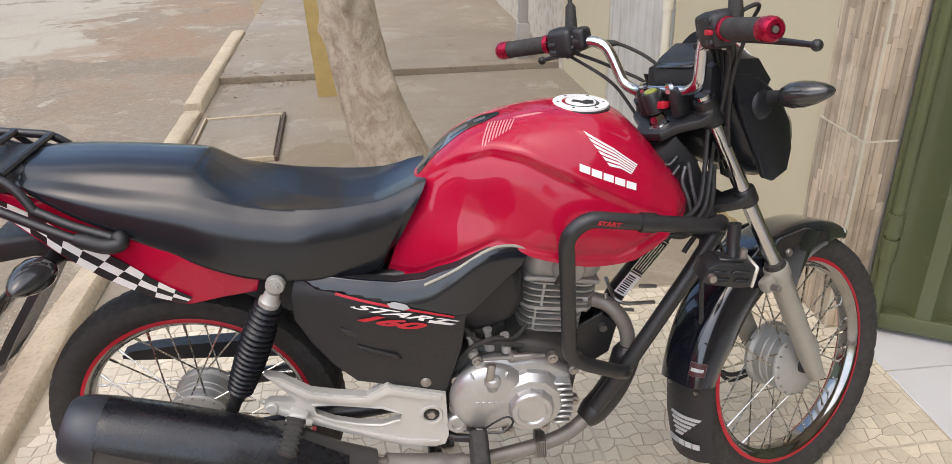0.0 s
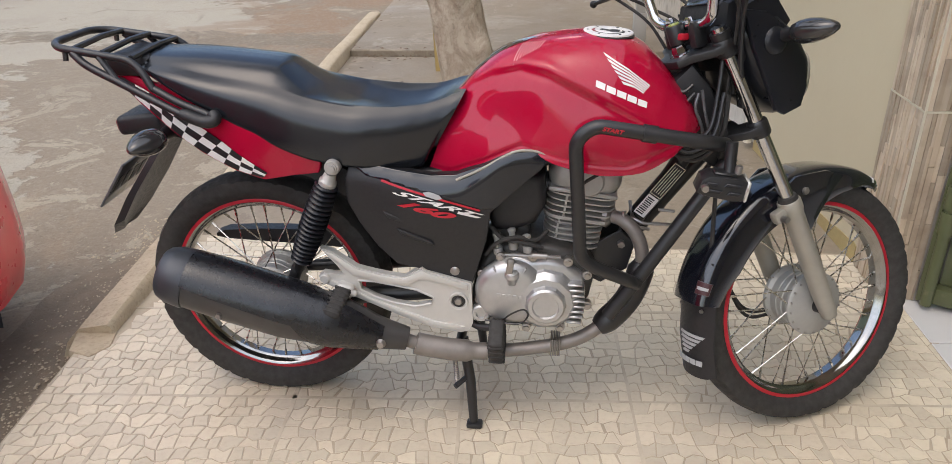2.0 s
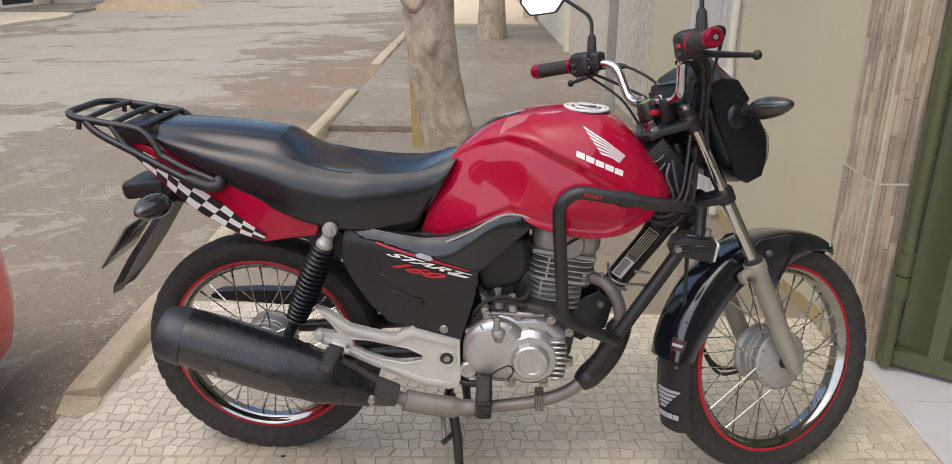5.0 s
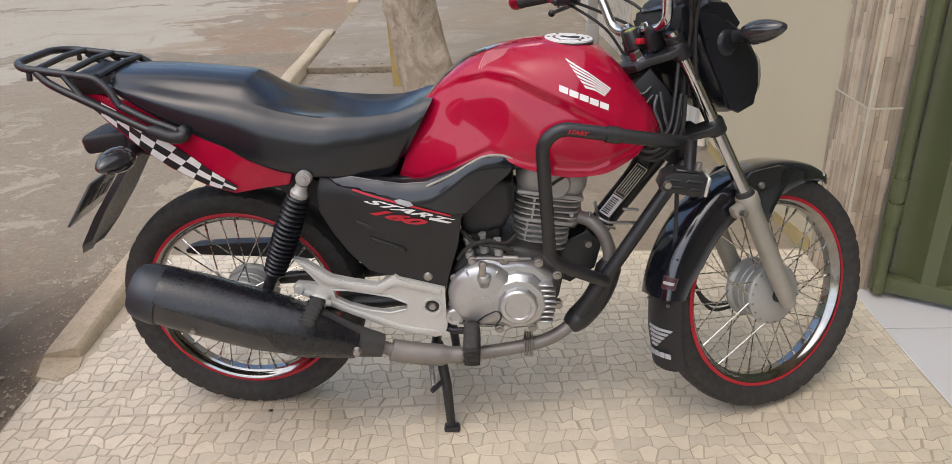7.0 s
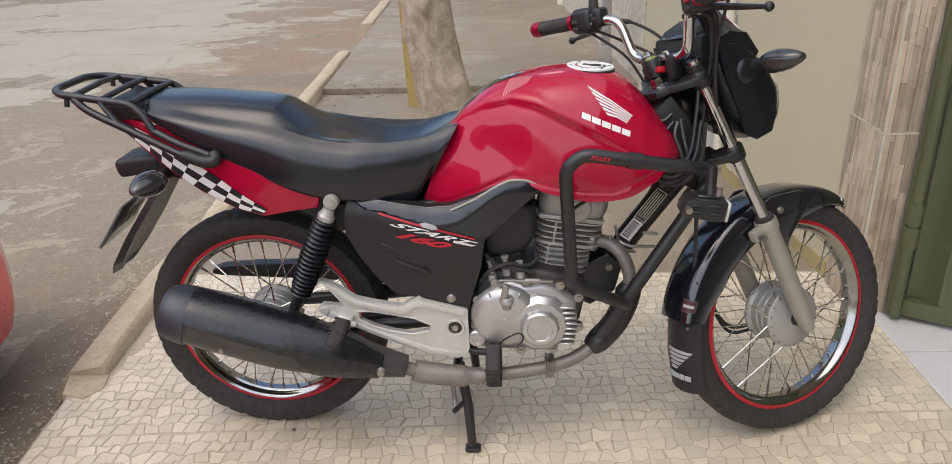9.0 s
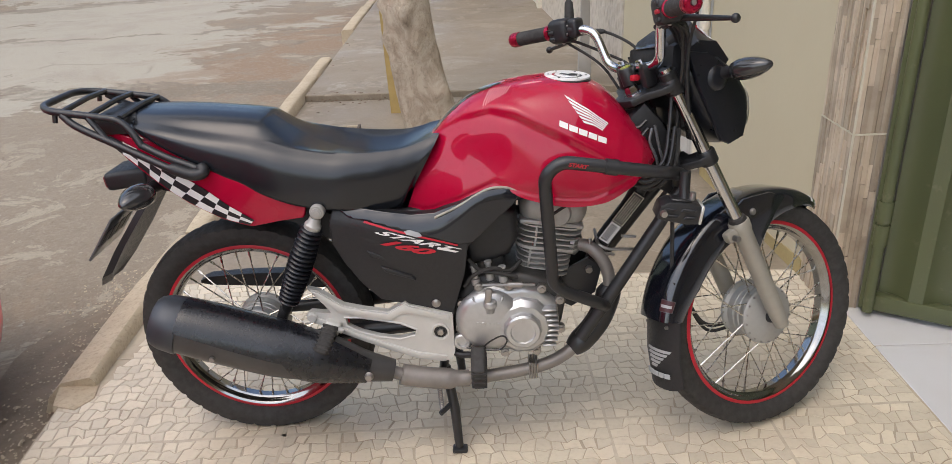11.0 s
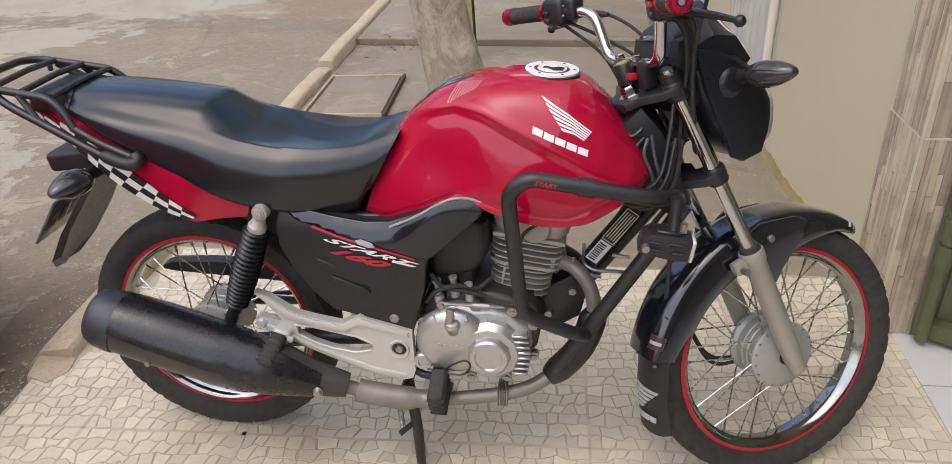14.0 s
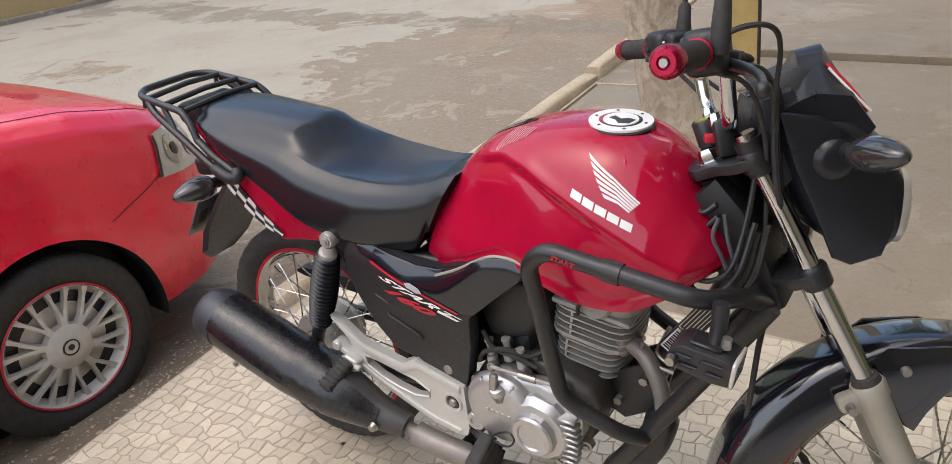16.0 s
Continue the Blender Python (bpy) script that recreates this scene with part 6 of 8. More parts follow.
# ----- front end, turned to the left on its steering axis -----
S = STEER
FORK = STEER @ Matrix.Translation((0.010, 0, -0.005))
for s in (-1, 1):
    y = s * 0.082
    fk = part("fork_leg", tube(bm_new(), [(0.990, y, 0.962), (1.212, y, 0.545)], 0.0155, 20), CHROME, bike, "fork leg with a bright upper tube and grey slider", xf=FORK)
    a, b = Vector((1.193, y, 0.580)), Vector((1.326, y, 0.300))
    d = (b - a).normalized()
    bm = bm_new()
    L = (b - a).length
    lathe(bm, [(0.017, -0.004), (0.024, -0.004), (0.0265, 0.0), (0.0265, 0.022), (0.0235, 0.030), (0.0230, L - 0.06), (0.021, L - 0.02), (0.018, L + 0.012), (0.0, L + 0.018)], a, d, 26)
    part("slider", bm, FORK_GREY, fk, "dull grey painted slider", xf=FORK)
    bm = bm_new()
    lathe(bm, [(0.0165, -0.016), (0.020, -0.014), (0.0225, -0.004), (0.0225, 0.0)], a, d, 22)
    part("dust_seal", bm, RUBBER, fk, xf=FORK)
    bm = bm_new()
    box(bm, (0, 0, 0), (0.050, 0.026, 0.030), 0.008, pose(1.176, y, 0.552, 0, -26, 0))
    part("mudguard_lug", bm, FORK_GREY, fk, xf=FORK)
    bm = bm_new()
    lathe(bm, [(0.0, 0.012), (0.009, 0.012), (0.010, 0.008), (0.010, -0.016)], (1.335, y - 0.004 * s, 0.300), (0, s, 0), 6)
    part("axle_nut", bm, STEEL, fk, xf=FORK)
    bm = bm_new()
    lathe(bm, [(0.0, 0.016), (0.007, 0.016), (0.008, 0.0)], (1.168, y + s * 0.014, 0.545), (0, s, 0), 12)
    part("lug_bolt", bm, STEEL, fk, xf=FORK)
    # gaiter-like cover round the stanchion between the yokes
    bm = bm_new()
    tube(bm, [(0.994, y, 0.953), (1.020, y, 0.905)], 0.021, 18)
    part("stanchion_cap", bm, BLACK_METAL, fk, xf=FORK)
for nm, (x, z), (w, h, t) in (("upper_yoke", (0.968, 0.895), (0.060, 0.205, 0.018)), ("lower_yoke", (1.064, 0.722), (0.060, 0.19, 0.020))):
    bm = bm_new()
    half = [(0.056, 0.0), (0.044, 0.034), (0.068, 0.056), (0.048, 0.104), (0.020, 0.092), (-0.004, 0.050), (-0.030, 0.034), (-0.036, 0.0)]
    slab(bm, half + [(a, -b) for a, b in half[-2:0:-1]], -t / 2, t / 2, "z", 0.004, 2)
    bmesh.ops.transform(bm, matrix=pose(x, 0, z, 0, -26, 0), verts=bm.verts)
    for s in (-1, 1):
        lathe(bm, [(0.0, -t * 0.9), (0.020, -t * 0.9), (0.0225, -t * 0.7), (0.0225, t * 0.7), (0.020, t * 0.9), (0.0, t * 0.9)], (x + 0.049, s * 0.082, z + 0.0225), (-0.4384, 0, 0.8988), 22)
    part(nm, bm, BLACK_METAL, bike, "black fork yoke", xf=S)
bm = bm_new()
lathe(bm, [(0.0, 0.018), (0.013, 0.018), (0.016, 0.010), (0.016, 0.0), (0.024, -0.001), (0.024, -0.012)], (0.966, -0.004, 0.906), (-0.4384, 0, 0.8988), 6)
part("stem_nut", bm, CHROME, bike, "chromed steering stem nut", xf=S)
bm = bm_new()
tube(bm, [(0.978, 0, 0.88), (1.075, 0, 0.70)], 0.030, 20)
part("steering_head", bm, BLACK_METAL, bike)

# handlebar, clamps and bar ends
bar = [(0.853, 0.344, 1.059), (0.897, 0.245, 1.064), (0.918, 0.195, 1.065), (0.956, 0.128, 1.060), (0.952, 0.098, 0.992), (0.957, 0.060, 0.972), (0.957, 0.0, 0.972)]
bar_pts = rounded(bar[:4] + [(0.973, 0.098, 0.972), (0.979, 0.068, 0.957), (0.979, -0.068, 0.957), (0.973, -0.098, 0.972)] + mirrored(bar[:4])[::-1], 0.035)
BAR = Matrix.Translation(HEAD) @ Matrix.Rotation(radians(30.2), 4, AXIS) @ Matrix.Translation((0, 0, 0.006)) @ Matrix.Translation(-HEAD)
hb = part("handlebar", tube(bm_new(), bar_pts, 0.0112, 16), CHROME, bike, "chromed tubular handlebar", 60, BAR)
for s in (-1, 1):
    bm = bm_new()
    box(bm, (0, 0, 0), (0.034, 0.024, 0.058), 0.008, pose(0.980, s * 0.042, 0.938, 0, -12, 0))
    part("bar_clamp", bm, BLACK_METAL, hb, xf=BAR)
    dy = 0.016 if s < 0 else 0.0
    o, e = Vector((0.898 + 0.42 * dy, s * (0.240 - dy), 1.064)), Vector((0.857, s * 0.337, 1.0595))
    d = (e - o).normalized()
    gl = (e - o).length
    prof = [(0.017, 0.0), (0.017, 0.003)]
    for k in range(16):
        prof += [(0.0165, 0.006 + k * (gl - 0.012) / 16), (0.0178, 0.008 + k * (gl - 0.012) / 16), (0.0178, 0.011 + k * (gl - 0.012) / 16)]
    bm = bm_new()
    lathe(bm, prof + [(0.017, gl)], o, d, 20)
    grip = part("grip", bm, RUBBER, hb, "black ribbed rubber grip", 50, BAR)
    for h0, r in ((-0.002, 0.0195), (gl - 0.006, 0.0190)):
        bm = bm_new()
        lathe(bm, [(0.016, h0 - 0.004), (r, h0 - 0.003), (r, h0 + 0.007), (0.016, h0 + 0.008)], o, d, 24)
        part("grip_ring", bm, ANODISED, grip, "red anodised ring", 40, BAR)
    bm = bm_new()
    prof_e = [(0.017, gl), (0.0195, gl + 0.002), (0.0195, gl + 0.010), (0.0175, gl + 0.016), (0.014, gl + 0.020), (0.008, gl + 0.020), (0.007, gl + 0.016), (0.0, gl + 0.015)]
    lathe(bm, prof_e, o, d, 14)
    part("bar_end", bm, ANODISED, grip, "red anodised bar end", 25, BAR)
    bm = bm_new()
    lathe(bm, [(0.0, gl + 0.021), (0.005, gl + 0.021), (0.0065, gl + 0.015)], o, d, 10)
    part("end_screw", bm, STEEL, grip, xf=BAR)
    # switch housing
    c = Vector((0.914 + 0.42 * dy, s * (0.206 - dy), 1.065))
    bm = bm_new()
    box(bm, (0, 0, 0), (0.052, 0.058, 0.060), 0.014, pose(c.x, c.y, c.z, 0, -8, s * 22), 3)
    box(bm, (0, 0, 0), (0.040, 0.030, 0.046), 0.010, pose(c.x + 0.018, c.y - s * 0.035, c.z + 0.004, 0, -8, s * 22), 3)
    sw = part("switch_housing", bm, BLACK_PLASTIC, hb, "black switch housing", 40, BAR)
    for k, (dx, dz) in enumerate(((-0.026, 0.014), (-0.027, -0.004), (-0.024, -0.020))):
        bm = bm_new()
        box(bm, (0, 0, 0), (0.012, 0.018, 0.010), 0.003, pose(c.x + dx, c.y + s * 0.006, c.z + dz, 0, 0, s * 22))
        part("switch", bm, RED_TRIM if (s < 0 and k == 1) else BLACK_METAL, sw, xf=BAR)
    # perch of the lever, its clamp screws and the cable adjuster with a boot
    bm = bm_new()
    pa = Vector((0.926 + 0.42 * dy, s * (0.176 - dy), 1.064))
    pd = Vector((-0.39, s * 0.92, 0.0))
    lathe(bm, [(0.0125, -0.012), (0.0165, -0.010), (0.0175, 0.0), (0.0165, 0.010), (0.0125, 0.012)], pa, pd, 18)
    box(bm, (0, 0, 0), (0.034, 0.022, 0.018), 0.006, pose(pa.x + 0.020, pa.y, pa.z - 0.006, 0, 0, s * 22), 2)
    perch = part("lever_perch", bm, BLACK_METAL, hb, "black lever perch clamped on the bar", 40, BAR)
    for dz in (-0.010, 0.010):
        bm = bm_new()
        lathe(bm, [(0.0, 0.004), (0.0032, 0.004), (0.004, 0.0)], pa + Vector((-0.016, 0, dz)), (-1, 0, 0), 8)
        part("perch_screw", bm, STEEL, perch, xf=BAR)
    bm = bm_new()
    ad = Vector((0.55, -s * 0.80, -0.10)).normalized()
    lathe(bm, [(0.0, 0.0), (0.006, 0.0), (0.006, 0.012), (0.009, 0.013), (0.009, 0.019), (0.0065, 0.020), (0.0075, 0.024), (0.0070, 0.044), (0.0045, 0.056), (0.0, 0.057)], pa + Vector((0.030, -s * 0.004, -0.006)), ad, 12)
    part("cable_boot", bm, RUBBER, perch, "black rubber cable boot", 40, BAR)
    bm = bm_new()
    box(bm, (0, 0, 0), (0.004, 0.046, 0.0025), 0.001, pose(c.x - 0.0265, c.y, c.z + 0.003, 0, -8, s * 22), 1)
    part("housing_seam", bm, RUBBER, sw, xf=BAR)
    for k in (-1, 1):
        bm = bm_new()
        lathe(bm, [(0.0, 0.003), (0.003, 0.003), (0.0045, 0.0)], (c.x - 0.008, c.y + s * 0.018 * k, c.z - 0.031), (0, 0, -1), 8)
        part("housing_screw", bm, STEEL, sw, xf=BAR)
    # lever with its ball end
    bm = bm_new()
    lv = spline([(c.x + 0.018, c.y - s * 0.03, c.z - 0.012), (c.x + 0.045, c.y + s * 0.02, c.z - 0.020), (c.x + 0.050, c.y + s * 0.08, c.z - 0.028), (0.957, s * 0.345, 1.028)], 6)
    tube(bm, lv, [0.009 - 0.0045 * i / (len(lv) - 1) for i in range(len(lv))], 10)
    lever = part("lever", bm, BLACK_METAL, hb, "black lever with a ball end", xf=BAR)
    bm = bm_new()
    bmesh.ops.create_uvsphere(bm, u_segments=14, v_segments=10, radius=0.0095)
    bmesh.ops.translate(bm, vec=lv[-1], verts=bm.verts)
    part("ball_end", bm, BLACK_METAL, lever, xf=BAR)
    # mirror on its stalk
    up = 0.0 if s > 0 else 0.14
    root = Vector((0.940, s * (0.224 - 0.6 * dy), 1.092))
    bm = bm_new()
    lathe(bm, [(0.0, -0.02), (0.011, -0.02), (0.013, 0.0), (0.0105, 0.045), (0.006, 0.052)], root, (0.02, 0, 1), 14)
    mr = part("mirror", bm, RUBBER, bike, "round-cornered black mirror on a thin stalk", xf=S)
    hc = Vector((0.832, s * 0.284, 1.236 + up))
    bm = bm_new()
    tube(bm, rounded([root + Vector((0, 0, 0.04)), root + Vector((0.004, s * 0.004, 0.095 + up)), hc + Vector((0.045, -s * 0.02, 0.004)), hc + Vector((0.01, 0, 0))], 0.03), 0.0048, 10)
    part("stalk", bm, BLACK_METAL, mr, xf=S)
    mm = Matrix.Translation(hc) @ Matrix.Rotation(radians(-10.5), 4, "Y") @ Matrix.Rotation(radians(52 if s > 0 else -14), 4, "Z")
    corner = [(-0.060, -0.010), (-0.050, 0.030), (0.000, 0.046), (0.046, 0.038), (0.060, 0.004), (0.040, -0.034), (-0.030, -0.040)]
    ends = [Vector((a, b, 0)) for a, b in corner]
    outline = []
    for a, b, c in zip(ends[-1:] + ends[:-1], ends, ends[1:] + ends[:1]):
        for f in (0.72, 0.88):
            outline.append(tuple(a.lerp(b, f))[:2])
        outline.append(tuple(b.lerp((a + c) / 2, 0.06))[:2])
        for f in (0.12, 0.28):
            outline.append(tuple(b.lerp(c, f))[:2])
    for nm, mt, sc, x0, x1 in (("shell", BLACK_PLASTIC, 1.0, 0.0, 0.022), ("glass", MIRROR, 0.90, -0.0025, 0.004)):
        bm = bm_new()
        loops = [[Vector((x, s * p[0] * k * sc, p[1] * k * sc)) for p in outline] for x, k in ((x0, 1.0), (x0 + (x1 - x0) * 0.5, 1.0), (x1, 0.75))]
        rings(bm, loops)
        part(nm, bm, mt, mr, "mirror glass" if nm == "glass" else "black mirror shell", 40, S @ mm)

# instrument pod, cables
bm = bm_new()
loops = []
for x, w, z0, z1 in ((1.012, 0.058, 0.972, 1.000), (1.024, 0.066, 0.968, 1.022), (1.07, 0.070, 0.955, 1.046), (1.10, 0.066, 0.950, 1.040)):
    loops.append([Vector((x, a * w, z0 + (z1 - z0) * b)) for a, b in ((-1, 0.1), (-1, 0.75), (-0.8, 1), (0.8, 1), (1, 0.75), (1, 0.1), (0.8, 0), (-0.8, 0))])
rings(bm, loops)
pod = part("instrument_pod", bm, BLACK_PLASTIC, bike, "black instrument pod", 40, S)
bm = bm_new()
box(bm, (0, 0, 0), (0.003, 0.098, 0.052), 0.001, pose(1.030, 0, 1.018, 0, 58, 0))
part("dial_glass", bm, LENS, pod, xf=S)
for pts in ([(0.925, -0.20, 1.082), (0.962, -0.222, 1.104), (1.000, -0.210, 1.104), (1.020, -0.175, 1.075), (1.026, -0.135, 1.00), (1.040, -0.098, 0.92), (1.062, -0.060, 0.82)],
            [(0.91, 0.20, 1.05), (0.98, 0.15, 1.01), (1.04, 0.08, 0.95), (1.05, 0.05, 0.82)], [(0.92, 0.19, 1.07), (1.0, 0.13, 1.05), (1.05, 0.06, 0.98), (1.06, 0.04, 0.84)],
            [(0.91, 0.21, 1.045), (0.97, 0.15, 0.985), (1.0, 0.12, 0.93), (1.03, 0.07, 0.83)]):
    bm = bm_new()
    tube(bm, spline(pts, 8), 0.0036, 8)
    part("control_cable", bm, RUBBER, bike, "black control cable", xf=S)
for pts in ([(0.925, -0.075, 0.735), (0.99, -0.095, 0.705), (1.045, -0.085, 0.74), (1.060, -0.06, 0.82)], [(0.94, -0.06, 0.715), (1.01, -0.085, 0.695), (1.060, -0.08, 0.745), (1.072, -0.05, 0.83)], [(0.93, 0.03, 0.80), (1.0, 0.02, 0.76), (1.06, 0.0, 0.70)], [(0.95, -0.02, 0.83), (1.02, -0.03, 0.78), (1.06, -0.04, 0.70), (1.03, -0.05, 0.64)]):
    bm = bm_new()
    tube(bm, spline(pts, 8), 0.0055, 8)
    part("wiring_loop", bm, RUBBER, bike, "black wiring loop")
bm = bm_new()
box(bm, (1.010, 0.0, 0.775), (0.075, 0.10, 0.10), 0.015)
box(bm, (0, 0, 0), (0.03, 0.07, 0.12), 0.01, pose(1.03, 0.0, 0.80, 0, -26, 0))
slab(bm, [(0.955, 0.855), (0.990, 0.895), (1.035, 0.845), (1.075, 0.765), (1.105, 0.690), (1.075, 0.655), (1.020, 0.690), (0.985, 0.755), (0.965, 0.800)], -0.052, 0.052, "y", 0.010, 2)
part("head_cowl", bm, BLACK_PLASTIC, bike, "black cowl round the steering head")
bm = bm_new()
tube(bm, [(1.075, 0.0, 0.705), (1.055, -0.02, 0.60), (1.040, -0.03, 0.44)], 0.005, 8)
tube(bm, [(1.040, -0.03, 0.45), (1.043, -0.045, 0.445), (1.03, -0.05, 0.44)], 0.004, 8)
part("brake_cable", bm, RUBBER, bike, "black front brake cable", xf=S)
bm = bm_new()
tube(bm, spline([(1.10, 0.075, 0.50), (1.16, 0.075, 0.36), (1.22, 0.07, 0.27), (1.31, 0.06, 0.262)], 8), 0.0055, 8)
tube(bm, spline([(1.11, 0.085, 0.50), (1.17, 0.085, 0.35), (1.23, 0.078, 0.25), (1.31, 0.065, 0.248)], 8), 0.0045, 8)
part("brake_cable", bm, RUBBER, bike, "black front brake cable", xf=S)

# bundle of cables and hoses between the bar and the headlamp
for k in range(5):
    v = 0.013 * k
    bm = bm_new()
    tube(bm, spline([(0.955, -0.165 + v, 1.045), (1.000, -0.150 + v, 1.050), (1.028 + 0.3 * v, -0.128 + v, 1.010), (1.036 + 0.4 * v, -0.112 + 0.9 * v, 0.94), (1.050 + 0.4 * v, -0.096 + 0.8 * v, 0.87), (1.072 + 0.3 * v, -0.080 + 0.6 * v, 0.79)], 8), 0.0058, 8)
    part("control_cable", bm, BLACK_METAL, bike, "black control cable", xf=S)
bm = bm_new()
slab(bm, [(1.010, 0.925), (1.020, 1.005), (1.060, 1.020), (1.085, 0.985), (1.085, 0.90), (1.050, 0.865)], -0.088, 0.088, "y", 0.012, 2)
part("fork_top_cover", bm, BLACK_PLASTIC, bike, "black cover between fork and headlamp", xf=S)

# key switch badge on the clamp
bm = bm_new()
lathe(bm, [(0.0, 0.006), (0.017, 0.006), (0.019, 0.003), (0.019, -0.035)], (0.955, 0.004, 0.960), (-0.35, 0, 0.93), 24)
badge = part("clamp_cap", bm, BLACK_METAL, bike, "black clamp cap with a yellow badge", xf=S)
bm = bm_new()
lathe(bm, [(0.0, 0.0075), (0.012, 0.0075), (0.013, 0.005)], (0.955, 0.004, 0.960), (-0.35, 0, 0.93), 24)
part("badge", bm, YELLOW, badge, "yellow-green round badge", xf=S)
bm = bm_new()
box(bm, (0.962, -0.018, 0.940), (0.018, 0.020, 0.014), 0.003)
part("red_clamp", bm, RED_TRIM, badge, "red spacer", xf=S)
for yy in (-0.035, 0.035):
    bm = bm_new()
    lathe(bm, [(0.0, 0.008), (0.007, 0.008), (0.009, 0.004), (0.009, -0.01)], (0.964, yy, 0.972), (-0.2, 0, 0.98), 6)
    part("clamp_bolt", bm, CHROME, badge, xf=S)

# headlamp nacelle, its back edge raked along the fork legs
def fork_x(z):
    return 1.000 + (0.957 - z) * 0.5324


loops = []
for f, w, z0, z1 in ((0.0, 0.070, 0.815, 0.955), (0.10, 0.098, 0.800, 0.976), (0.34, 0.113, 0.780, 0.994), (0.62, 0.117, 0.768, 0.990), (0.85, 0.112, 0.770, 0.955), (1.0, 0.104, 0.785, 0.915)):
    n = 28
    ring = []
    for k in range(n):
        a = k * math.tau / n
        ca, sa = math.cos(a), math.sin(a)
        z = (z0 + z1) / 2 + (z1 - z0) / 2 * math.copysign(abs(sa) ** 0.6, sa)
        ring.append(Vector(((1 - f) * (fork_x(z) + 0.026) + f * 1.214, w * math.copysign(abs(ca) ** 0.55, ca) * (1 - 0.14 * (sa < 0) * abs(sa)), z)))
    loops.append(ring)
bm = bm_new()
rings(bm, loops)
head = part("headlamp_nacelle", bm, SATIN, bike, "angular satin black headlamp nacelle", 45, S)
bm = bm_new()
last = loops[-1]
c = sum(last, Vector()) / len(last)
rings(bm, [[p + Vector((0.0, 0, 0)) for p in last], [c + (p - c) * 0.97 + Vector((0.010, 0, -0.002)) for p in last], [c + (p - c) * 0.80 + Vector((0.020, 0, -0.003)) for p in last], [c + (p - c) * 0.3 + Vector((0.024, 0, -0.003)) for p in last]])
part("headlamp_lens", bm, CLEAR, head, "clear headlamp lens", 45, S)
for s in (-1, 1):
    bm = bm_new()
    slab(bm, [(1.036, 0.990), (1.092, 0.984), (1.152, 0.948), (1.196, 0.885), (1.203, 0.83), (1.190, 0.787), (1.150, 0.772), (1.125, 0.782), (1.108, 0.82), (1.088, 0.862), (1.064, 0.910)], s * 0.104, s * 0.1195, "y", 0.006, 2)
    part("side_panel", bm, SATIN, head, "satin black side panel", 40, S)
    bm = bm_new()
    lathe(bm, [(0.028, 0.0), (0.028, 0.008), (0.022, 0.014), (0.014, 0.016)], (1.113, s * 0.114, 0.925), (0, s, 0), 20)
    part("indicator_boss", bm, SATIN, head, xf=S)
# fly screen
bm = bm_new()
loops = []
for f in range(21):
    t = f / 20
    y = -0.092 + 0.184 * t
    k = 1 - abs(2 * t - 1) ** 2.2
    loops.append([Vector((1.060 - 0.02 * (1 - k), y, 0.985)), Vector((1.075, y * (1 - 0.35 * k), 1.005 + 0.062 * k)), Vector((1.092 + 0.02 * k, y * (1 - 0.3 * k), 1.012 + 0.064 * k)), Vector((1.138 + 0.012 * k, y, 1.008 + 0.01 * k)), Vector((1.172 + 0.012 * k, y, 0.965)), Vector((1.16, y, 0.950))])
rings(bm, loops)
screen = part("fly_screen", bm, SATIN, bike, "small black fly screen with a red and white stripe", 40, S)
for dy, mt, w in ((0.0, RED_TRIM, 0.007), (0.011, WHITE, 0.004)):
    bm = bm_new()
    tube(bm, [(1.112, -0.046 - dy, 1.050 - 0.5 * dy), (1.140, -0.060 - dy, 1.019 - 0.5 * dy), (1.168, -0.066 - dy, 0.985)], w * 0.5, 6)
    part("stripe", bm, mt, screen, "painted stripe", 40, S)

# front mudguard
F_START, F_END = 53, 172


def fender_at(a, t):
    """The point of the mudguard's skin at a degrees round the wheel and t, from -1 to 1, across."""
    f = (a - F_START) / (F_END - F_START)
    r = interp([(0, 0.328), (0.15, 0.336), (0.4, 0.339), (0.7, 0.341), (1, 0.343)], f)
    w = 0.064 * interp([(0, 0.25), (0.06, 0.7), (0.2, 1.0), (0.8, 1.0), (1, 0.95)], f)
    drop = 0.076 * interp([(0, 0.15), (0.12, 0.42), (0.24, 0.80), (0.36, 1.25), (0.48, 1.10), (0.62, 1.08), (0.85, 1.05), (1, 0.70)], f)
    rad = Vector((math.cos(radians(a)), 0, math.sin(radians(a))))
    return FRONT + rad * (r - drop * abs(t) ** 4.0) + Vector((0, w * math.sin(t * math.pi / 2), 0)), rad


def mudguard():
    bm = bm_new()
    loops = []
    for i in range(61):
        row = [fender_at(F_START + (F_END - F_START) * i / 60, -1 + 2 * k / 24) for k in range(25)]
        inner = [q - rad * 0.003 + Vector((0, -0.003 * (1 if q.y > 0 else -1), 0)) for q, rad in reversed(row)]
        loops.append([q for q, _ in row] + inner)
    rings(bm, loops)
    return bm


def fender_patch(a0, a1, t0, t1, lift):
    """A thin film on the mudguard's skin."""
    loops = []
    for i in range(7):
        t = t0 + (t1 - t0) * i / 6
        row = [fender_at(a0 + (a1 - a0) * j / 4, t) for j in range(5)]
        row = [(q, (rad + Vector((0, t * 1.3, 0))).normalized()) for q, rad in row]
        loops.append([q + o * (lift + 0.0008) for q, o in row] + [q + o * lift for q, o in reversed(row)])
    bm = bm_new()
    rings(bm, loops)
    return bm


